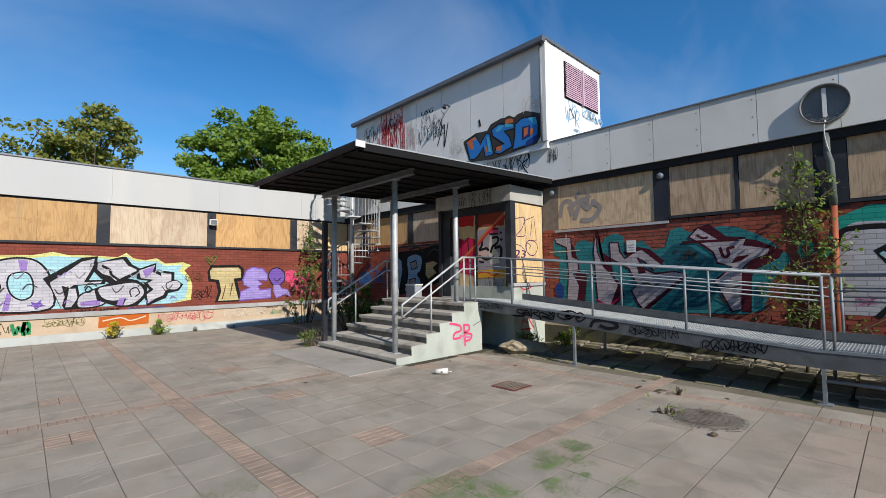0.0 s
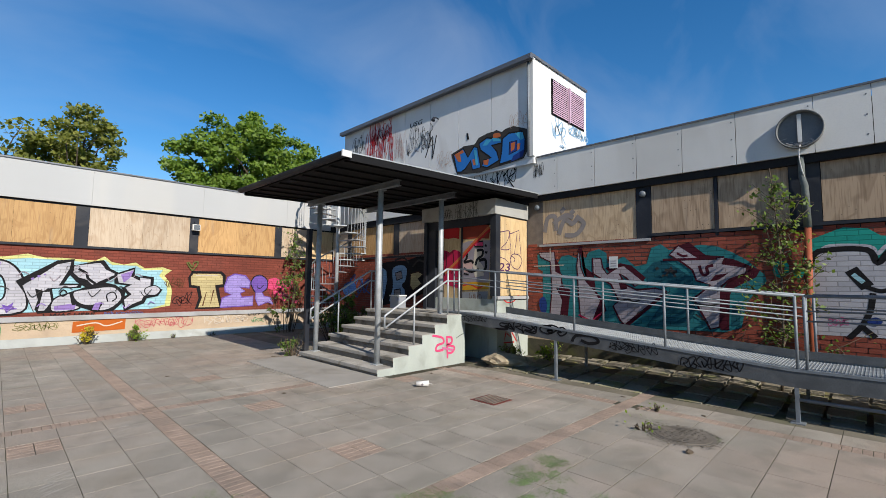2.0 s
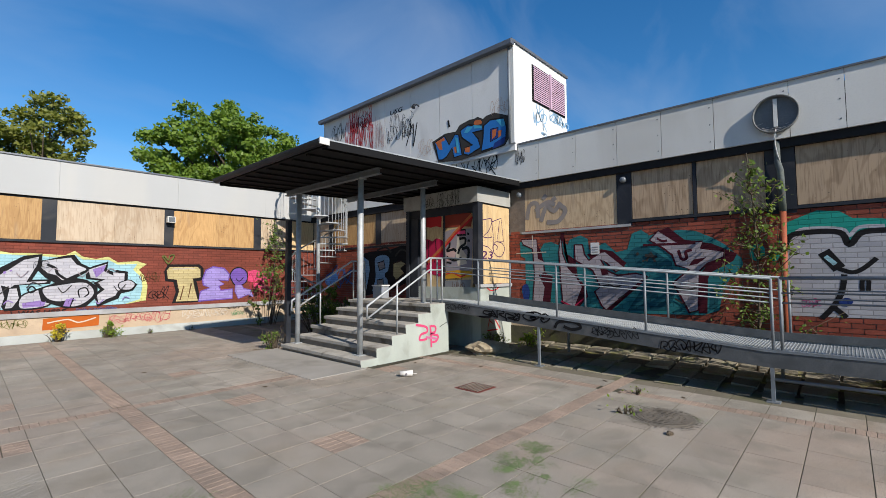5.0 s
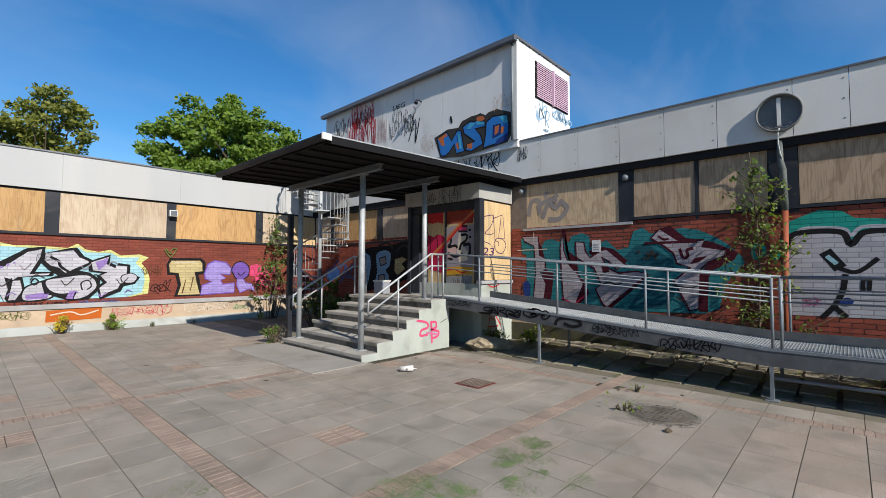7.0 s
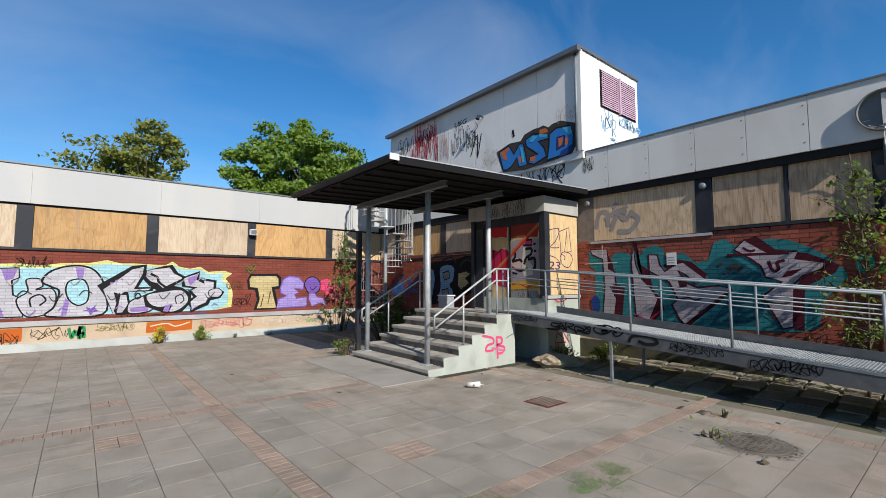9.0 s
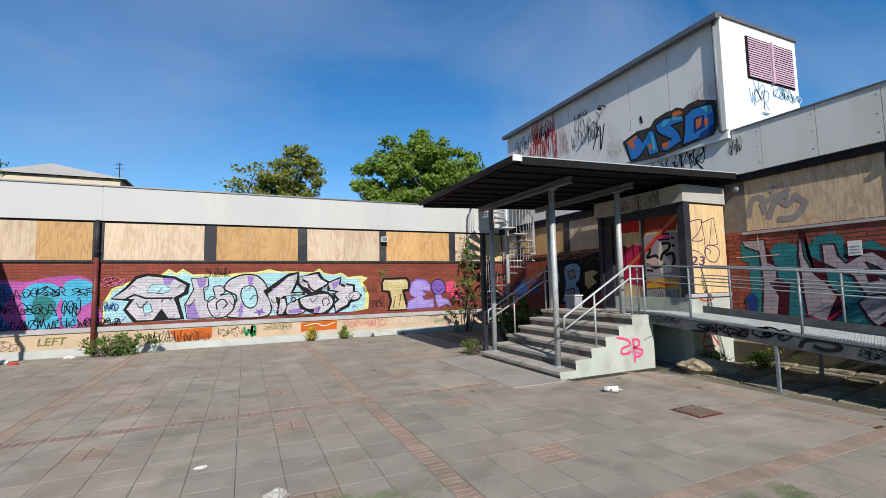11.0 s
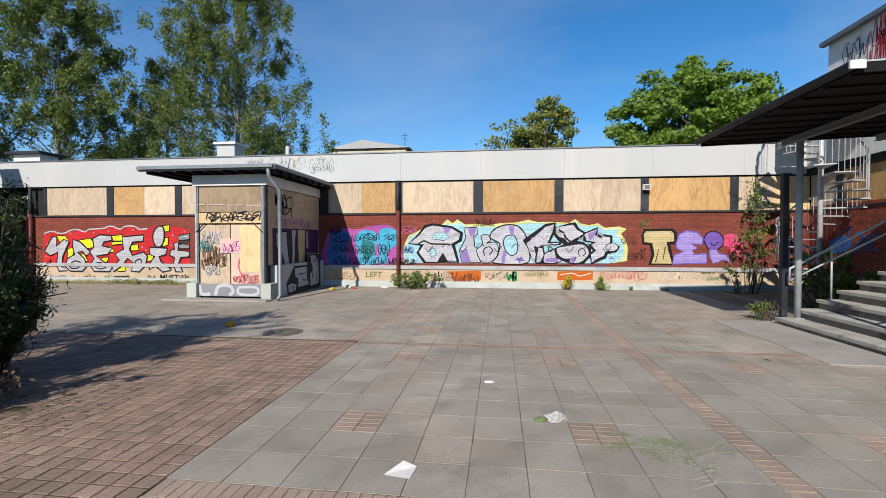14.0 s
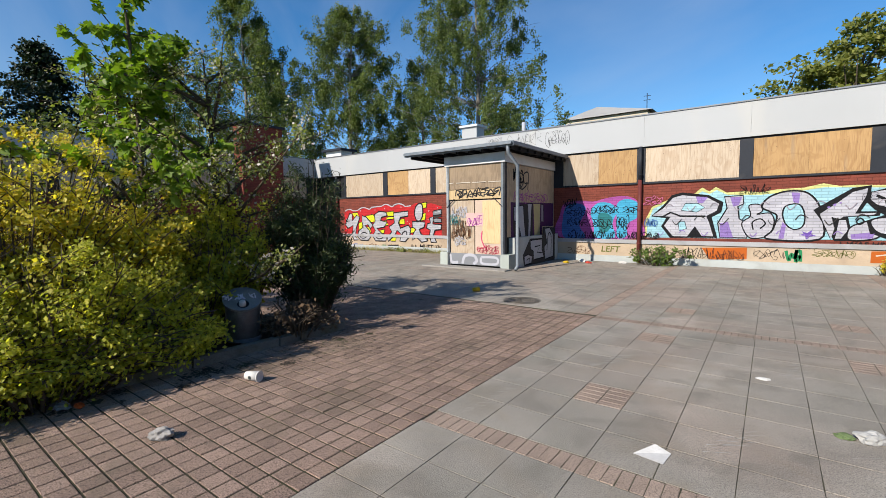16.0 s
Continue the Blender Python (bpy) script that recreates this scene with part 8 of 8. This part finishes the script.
def door_graffiti():
    g = Spray("x", 7.71, vest, None, "red, pink and violet graffiti on the doors")
    g.fill("redpaint", [(7.56, 2.98), (7.1, 2.98), (6.98, 2.94), (7.0, 2.69), (7.17, 2.73), (7.34, 2.71), (7.57, 2.75)])
    g.fill("rust", [(6.9, 3.02), (6.1, 2.95), (6.05, 2.85), (6.1, 2.64), (6.39, 2.67), (6.69, 2.67), (6.92, 2.67)])
    g.fill("crimson", [(7.56, 2.38), (7.42, 2.43), (7.29, 2.38), (7.18, 2.44), (7.03, 2.41), (6.94, 2.34), (6.92, 2.06), (6.95, 1.85), (6.92, 1.65), (6.98, 1.53), (7.52, 1.66), (7.59, 1.83)], smooth=True)
    g.stroke("maroon", 0.03, [(7.42, 2.4), (7.41, 2.09), (7.47, 1.82)])
    g.stroke("maroon", 0.03, [(7.19, 2.4), (7.17, 2.13), (7.22, 1.87)])
    g.fill("greylilac", [(6.91, 2.57), (6.69, 2.62), (6.3, 2.61), (6.04, 2.6), (6.09, 1.67), (6.84, 1.65), (6.95, 1.85)])
    g.fill("palepink", [(6.87, 2.15), (6.66, 2.21), (6.54, 2.08), (6.63, 1.89), (6.83, 1.9)])
    g.fill("cream", [(6.5, 2.43), (6.24, 2.43), (6.21, 2.26), (6.37, 2.16), (6.24, 2.01), (6.23, 1.82), (6.49, 1.78), (6.55, 2.03)])
    g.fill("hotpink", [(6.53, 2.59), (6.26, 2.59), (6.25, 2.47), (6.5, 2.48)], line='black', w=0.03)
    g.stroke("black", 0.06, [(6.75, 2.44), (6.74, 2.24), (6.82, 2.13), (6.61, 2.16), (6.54, 2.1)])
    g.stroke("black", 0.06, [(6.44, 2.39), (6.27, 2.39), (6.28, 2.27), (6.42, 2.19), (6.48, 2.05)])
    g.stroke("black", 0.07, [(6.37, 2.16), (6.19, 2.17), (6.18, 1.98), (6.25, 1.91)])
    g.stroke("black", 0.05, [(6.21, 2.5), (6.15, 2.48)])
    g.stroke("black", 0.05, [(6.2, 2.34), (6.13, 2.33)])
    g.stroke("black", 0.05, [(6.83, 2.0), (6.63, 1.91), (6.48, 1.93), (6.38, 1.97)])
    g.stroke("black", 0.04, [(6.83, 1.87), (6.68, 1.84)])
    g.stroke("orange2", 0.07, [(7.45, 1.88), (7.03, 2.17), (6.59, 2.53), (6.08, 2.9)], smooth=False)
    g.stroke("redpaint", 0.05, [(7.34, 1.88), (6.95, 2.17), (6.54, 2.52), (6.05, 2.85)], smooth=False)
    g.fill("amber", [(6.86, 1.66), (6.49, 1.68), (6.08, 1.65), (6.09, 1.52), (6.55, 1.5), (6.87, 1.48)])
    g.stroke("redpaint", 0.03, [(6.85, 1.59), (6.64, 1.62), (6.41, 1.54), (6.26, 1.58)])
    g.fill("grey", [(6.9, 1.44), (6.11, 1.47), (6.14, 1.15), (6.92, 1.11)])
    g.tag("brown", 0.02, 6.62, 1.18, 6.28, 1.45, 3, 110)
    g.done()


def band_scribbles():
    g = Spray("x", 7.56, vest, None, "black scribbles above the doors")
    g.tag("black", 0.015, 7.5, 3.44, 7.1, 3.2, 6, 111)
    g.tag("black", 0.015, 6.99, 3.51, 6.25, 3.11, 9, 112)
    g.done()


def side_board_tag():
    g = Spray("y", 5.85, vest, None, "dark violet line drawing on the side board")
    g.stroke("darkviolet", 0.02, [(7.71, 2.75), (7.9, 2.8), (8.14, 2.82), (8.03, 2.57), (7.82, 2.41), (8.05, 2.4), (8.14, 2.43)])
    g.stroke("darkviolet", 0.02, [(7.71, 2.75), (7.7, 2.48), (7.7, 2.24), (7.97, 2.19), (8.2, 2.07), (8.18, 2.48), (8.12, 2.82)], smooth=False)
    g.stroke("darkviolet", 0.02, [(8.13, 2.76), (8.5, 2.88), (8.54, 2.6), (8.58, 2.34), (8.32, 2.32), (8.39, 2.6), (8.43, 2.81)], smooth=False)
    g.stroke("darkviolet", 0.02, [(8.19, 2.26), (8.29, 2.32), (8.51, 2.3), (8.62, 2.17), (8.48, 1.99), (8.26, 2.02), (8.16, 2.17), (8.22, 2.26), (8.34, 2.21), (8.3, 2.14)])
    g.text("darkviolet", "23", 7.73, 1.92, 8.17, 2.1)
    g.done()


def base_tag():
    g = Spray("y", 5.83, vest, None, "red scribbles on the base block")
    g.stroke("redpaint", 0.03, [(7.74, 0.69), (8.01, 0.69), (7.95, 0.5), (7.9, 0.36), (8.28, 0.35)], smooth=False)
    g.stroke("redpaint", 0.03, [(8.0, 0.56), (8.15, 0.47), (8.13, 0.65), (8.38, 0.36)], smooth=False)
    g.stroke("redpaint", 0.025, [(7.87, 1.32), (8.03, 1.23), (8.28, 1.26), (8.45, 1.39)])
    g.done()


def stair_tag():
    g = Spray("y", 6.166, stairs, None, "pink tag on the side wall")
    g.stroke("hotpink", 0.045, [(6.06, 0.62), (6.33, 0.56), (6.37, 0.46), (6.2, 0.42), (6.17, 0.32), (6.37, 0.32)])
    g.stroke("hotpink", 0.045, [(6.46, 0.58), (6.48, 0.36), (6.49, 0.14)], smooth=False)
    g.stroke("hotpink", 0.045, [(6.46, 0.56), (6.6, 0.54), (6.6, 0.44), (6.46, 0.41), (6.68, 0.35), (6.63, 0.25), (6.48, 0.24)])
    g.stroke("pink", 0.04, [(6.33, 0.36), (6.66, 0.29)])
    g.stroke("soot", 0.012, [(6.73, 0.52), (6.86, 0.57), (6.97, 0.6)])
    g.done()


def ramp_scribbles():
    g = Spray("x", 6.9, ramp_t, None, "black scribbles along the ramp side")
    g.tag("black", 0.014, 6.34, 1.0, 5.51, 0.88, 9, 120)
    g.tag("black", 0.045, 5.2, 0.91, 3.72, 0.77, 8, 121)
    g.stroke("black", 0.05, [(3.66, 0.68), (3.58, 0.79), (3.3, 0.8), (3.2, 0.72), (3.36, 0.68), (3.5, 0.72)])
    g.tag("black", 0.02, 3.02, 0.77, 2.3, 0.62, 8, 122)
    g.tag("black", 0.03, 1.98, 0.68, 1.25, 0.52, 7, 123)
    g.done()


def porch_graffiti():
    g = Spray("y", 10.94, porch, None, "mixed tags on the porch boards")
    g.tag("soot", 0.06, -8.15, 2.33, -7.91, 2.1, 2, 130)
    g.tag("soot", 0.06, -7.91, 2.32, -7.55, 2.09, 2, 131)
    g.tag("soot", 0.06, -7.54, 2.32, -7.28, 2.09, 2, 132)
    g.tag("soot", 0.06, -7.27, 2.31, -7.03, 2.09, 2, 133)
    g.tag("soot", 0.06, -7.03, 2.31, -6.67, 2.08, 2, 134)
    g.stroke("cream", 0.02, [(-8.62, 2.51), (-8.24, 2.52)], smooth=False)
    g.stroke("cream", 0.02, [(-8.15, 2.51), (-7.63, 2.51)], smooth=False)
    g.stroke("cream", 0.02, [(-7.57, 2.5), (-7.09, 2.5)], smooth=False)
    g.stroke("cream", 0.02, [(-7.03, 2.49), (-6.52, 2.49)], smooth=False)
    g.tag("white", 0.03, -8.31, 1.84, -7.77, 1.5, 7, 135)
    g.tag("teal", 0.03, -8.37, 1.57, -8.01, 1.27, 5, 136)
    g.tag("brown", 0.03, -8.31, 1.39, -7.65, 0.85, 8, 137)
    g.tag("white", 0.03, -8.2, 0.89, -7.84, 0.65, 4, 138)
    g.fill("palepink", [(-7.78, 1.61), (-7.19, 1.61), (-7.2, 1.23), (-7.78, 1.22)])
    g.tag("magenta", 0.035, -7.74, 1.5, -7.21, 1.26, 5, 139)
    g.stroke("hotpink", 0.03, [(-7.23, 1.08), (-7.26, 0.85), (-7.14, 0.58)])
    g.tag("crimson", 0.03, -7.41, 0.67, -6.69, 0.43, 7, 140)
    g.fill("grey", [(-8.45, 0.4), (-6.6, 0.4), (-6.61, 0.07), (-8.45, 0.06)])
    g.stroke("white", 0.09, [(-8.39, 0.36), (-8.33, 0.12), (-8.09, 0.12)])
    g.stroke("white", 0.09, [(-7.93, 0.08), (-7.84, 0.32), (-7.54, 0.35), (-7.42, 0.2), (-7.54, 0.09)])
    g.stroke("white", 0.07, [(-7.27, 0.31), (-6.76, 0.31), (-6.76, 0.13), (-7.24, 0.13), (-7.27, 0.3)])
    g.done()


def porch_side_graffiti():
    g = Spray("x", -6.5, porch, None, "black and silver graffiti on the shaded side boards")
    g.fill("darkviolet", [(11.3, 1.9), (14.4, 1.92), (14.37, 1.13), (13.48, 1.16), (13.47, 0.77), (12.53, 0.76), (12.47, 0.35), (11.33, 0.44)])
    g.fill("soot", [(11.45, 1.81), (12.76, 1.89), (12.76, 0.83), (12.53, 0.76), (12.47, 0.39), (11.96, 0.46), (11.57, 0.75), (11.44, 1.16)])
    g.fill("silver", [(11.5, 1.78), (12.1, 1.82), (12.17, 1.34), (12.3, 0.7), (12.07, 0.58), (11.92, 0.98), (11.76, 1.35), (11.51, 1.36)], line='black', w=0.03)
    g.fill("silver", [(12.4, 1.87), (12.7, 1.88), (12.66, 1.6), (12.6, 0.89), (12.42, 0.8), (12.46, 1.33)], line='black', w=0.025)
    g.fill("tan", [(12.81, 1.88), (13.32, 1.88), (13.29, 0.81), (12.9, 0.79)])
    g.fill("darkviolet", [(13.63, 1.88), (14.35, 1.87), (14.34, 1.35), (13.64, 1.3)])
    g.fill("greylilac", [(13.39, 1.86), (13.56, 1.86), (13.59, 1.3), (13.38, 1.31)], line='black', w=0.02)
    g.tag("black", 0.1, 11.48, 2.86, 12.06, 2.5, 4, 145)
    g.tag("soot", 0.09, 11.75, 2.3, 12.5, 2.9, 2, 147)
    g.tag("magenta", 0.03, 11.51, 2.28, 13.9, 1.96, 9, 146)
    g.tag("magenta", 0.03, 11.35, 0.87, 11.74, 0.59, 3, 148)
    g.done()


def porch_base_graffiti():
    g = Spray("x", -6.34, porch, None, "silver block letters with black edges on the low wall")
    g.fill("soot", [(11.75, 0.33), (12.24, 0.81), (13.12, 0.79), (13.19, 1.14), (14.15, 1.1), (14.16, 0.0), (11.84, -0.0)])
    g.fill("silver", [(11.85, 0.29), (12.11, 0.34), (12.41, 0.26), (12.33, 0.05), (11.89, 0.03)], line='black', w=0.03)
    g.fill("silver", [(12.27, 0.76), (13.12, 0.76), (13.11, 0.41), (13.25, 0.16), (12.5, 0.14), (12.48, 0.41), (12.28, 0.48)], line='black', w=0.03)
    g.fill("silver", [(13.33, 1.08), (13.72, 1.11), (13.99, 0.87), (14.02, 0.14), (13.35, 0.08), (13.29, 0.5), (13.5, 0.6)], line='black', w=0.03)
    g.stroke("black", 0.04, [(13.5, 0.37), (13.58, 0.83), (13.72, 0.94), (13.85, 0.76), (13.83, 0.22)])
    g.stroke("black", 0.04, [(12.57, 0.54), (12.99, 0.56), (12.74, 0.36), (13.1, 0.32)], smooth=False)
    g.stroke("black", 0.03, [(12.0, 0.17), (12.22, 0.22), (12.16, 0.07)], smooth=False)
    g.done()


def west_scribbles():
    g = Spray("x", -19.6, wall_w, 'Y', "faded blue-grey graffiti on the shaded wall")
    g.tag("paleblue", 0.06, 14.81, 1.78, 15.64, 0.61, 5, 160)
    g.tag("soot", 0.05, 14.84, 0.43, 16.08, -0.14, 6, 161)
    g.done()


mural_white()
mural_blue()
mural_tan()
mural_red()
plinth_scribbles()
fascia_tags()
mural_teal()
mural_heart()
shade_graffiti()
board_graffiti()
fascia_scribbles()
tower_piece()
tower_tags()
vent_scribbles()
door_graffiti()
band_scribbles()
side_board_tag()
base_tag()
stair_tag()
ramp_scribbles()
porch_graffiti()
porch_side_graffiti()
porch_base_graffiti()
west_scribbles()


# ---------------------------------------------------------------- small late things
notice = thing("paper_notice", "white paper notice fixed to the brick wall", "notice")
part("sheet", bx(8.83, 8.836, 3.68, 3.86, 1.98, 2.22), M("paper_white", (0.7, 0.7, 0.7), 0.8, 0.06, 9, 60, 0.05), notice)
for k in range(3):
    part("print_bar", bx(8.826, 8.83, 3.71, 3.83, 2.02 + k * 0.05, 2.035 + k * 0.05), M("print_grey", (0.3, 0.3, 0.32), 0.8), notice)
cab = thing("utility_box", "small pale utility box on the platform", "box")
part("body", bx(7.15, 7.42, 8.55, 8.85, 1.0, 1.3), M("box_pale", (0.3, 0.32, 0.35), 0.6, 0.08, 6, 50, 0.05, dirt=(0.15, 0.2, 0.4), dirt_amount=0.6), cab, bevel=0.008)
part("lid", bx(7.13, 7.44, 8.53, 8.87, 1.3, 1.33), EFASCIA, cab)
for x, y, a in ((5.4, 6.02, 10), (6.3, 6.05, -8), (4.6, 9.2, 30), (4.5, 9.35, -20), (6.9, 5.6, 70)):
    tw = thing("twig", "thin dry twig lying on the paving", "twig")
    tw.matrix_world = pose(x, y, 0.006, 0, 0, a)
    part("stick", MB().tube([(-0.16, 0, 0), (0, 0.02, 0.004), (0.15, -0.01, 0)], 0.005, 5, 0.003), BARK, tw)
    part("shoot", MB().tube([(0, 0.02, 0.004), (0.06, 0.07, 0.004)], 0.004, 5, 0.002), BARK, tw)
for k, (x, y, rx, ry, n) in enumerate(((5.9, 6.08, 0.55, 0.04, 260), (6.8, 5.95, 0.25, 0.1, 160), (2.2, 14.32, 2.4, 0.05, 420), (-5.0, 3.6, 0.25, 0.3, 120), (-4.9, 1.6, 0.15, 0.6, 200))):
    tagged(part("dirt_crumbs", moss(x, y, rx, ry, n, 180 + k, SOIL, 0.004, 0.014), SOIL, None, "dark crumbs of soil and leaf litter along the edge", kind="stuff"), category="dirt")
rngs = random.Random(40)
scuff = MB()
for k in range(46):
    y = 2.66 + k * 0.04 + rngs.gauss(0, 0.01)
    x = -2.4 + (y - 2.66) * 0.1 + rngs.gauss(0, 0.02)
    L, w, a = rngs.uniform(0.05, 0.16), rngs.uniform(0.002, 0.005), rngs.gauss(0.5, 0.12)
    dx, dy = L * math.cos(a), L * math.sin(a)
    scuff.face([(x, y, 0.0025), (x + dx, y + dy, 0.0025), (x + dx, y + dy + w, 0.0025), (x, y + w, 0.0025)])
for k in range(70):
    x, y = rngs.uniform(-2.3, 5.5), rngs.uniform(1.0, 8.0)
    L, w, a = rngs.uniform(0.04, 0.22), rngs.uniform(0.002, 0.004), rngs.choice((0.5, 1.9)) + rngs.gauss(0, 0.15)
    dx, dy = L * math.cos(a), L * math.sin(a)
    scuff.face([(x, y, 0.0025), (x + dx, y + dy, 0.0025), (x + dx, y + dy + w, 0.0025), (x, y + w, 0.0025)])
for gx, gy, turn in ((-0.75, 3.1, 0.5), (0.35, 4.4, 0.45), (-0.35, 5.0, 0.4), (0.9, 2.9, 0.55), (-1.9, 4.3, 0.5), (1.0, 5.6, 0.4), (0.2, 1.9, 0.5)):
    for k in range(15):
        x, y = gx + rngs.gauss(0, 0.035) + 0.02 * k * math.sin(turn), gy + 0.035 * k + rngs.gauss(0, 0.006)
        L, w, a = rngs.uniform(0.06, 0.24), rngs.uniform(0.003, 0.007), turn + rngs.gauss(0, 0.06)
        dx, dy = L * math.cos(a), L * math.sin(a)
        scuff.face([(x, y, 0.0025), (x + dx, y + dy, 0.0025), (x + dx, y + dy + w, 0.0025), (x, y + w, 0.0025)])
tagged(part("scuff_marks", scuff, M("scuff_pale", (0.52, 0.5, 0.46), 0.9), None, "pale scratches on the slabs", kind="stuff"), category="scratches")
for k, (x, y, rx, ry, n) in enumerate(((-4.95, 2.1, 0.2, 0.8, 900), (-4.6, 3.7, 0.35, 0.5, 500), (-5.0, 1.2, 0.15, 0.5, 500))):
    tagged(part("dirt_crumbs", moss(x, y, rx, ry, n, 280 + k, SOIL, 0.004, 0.016), SOIL, None, "dark leaf litter in the joints beside the bed", kind="stuff"), category="dirt")
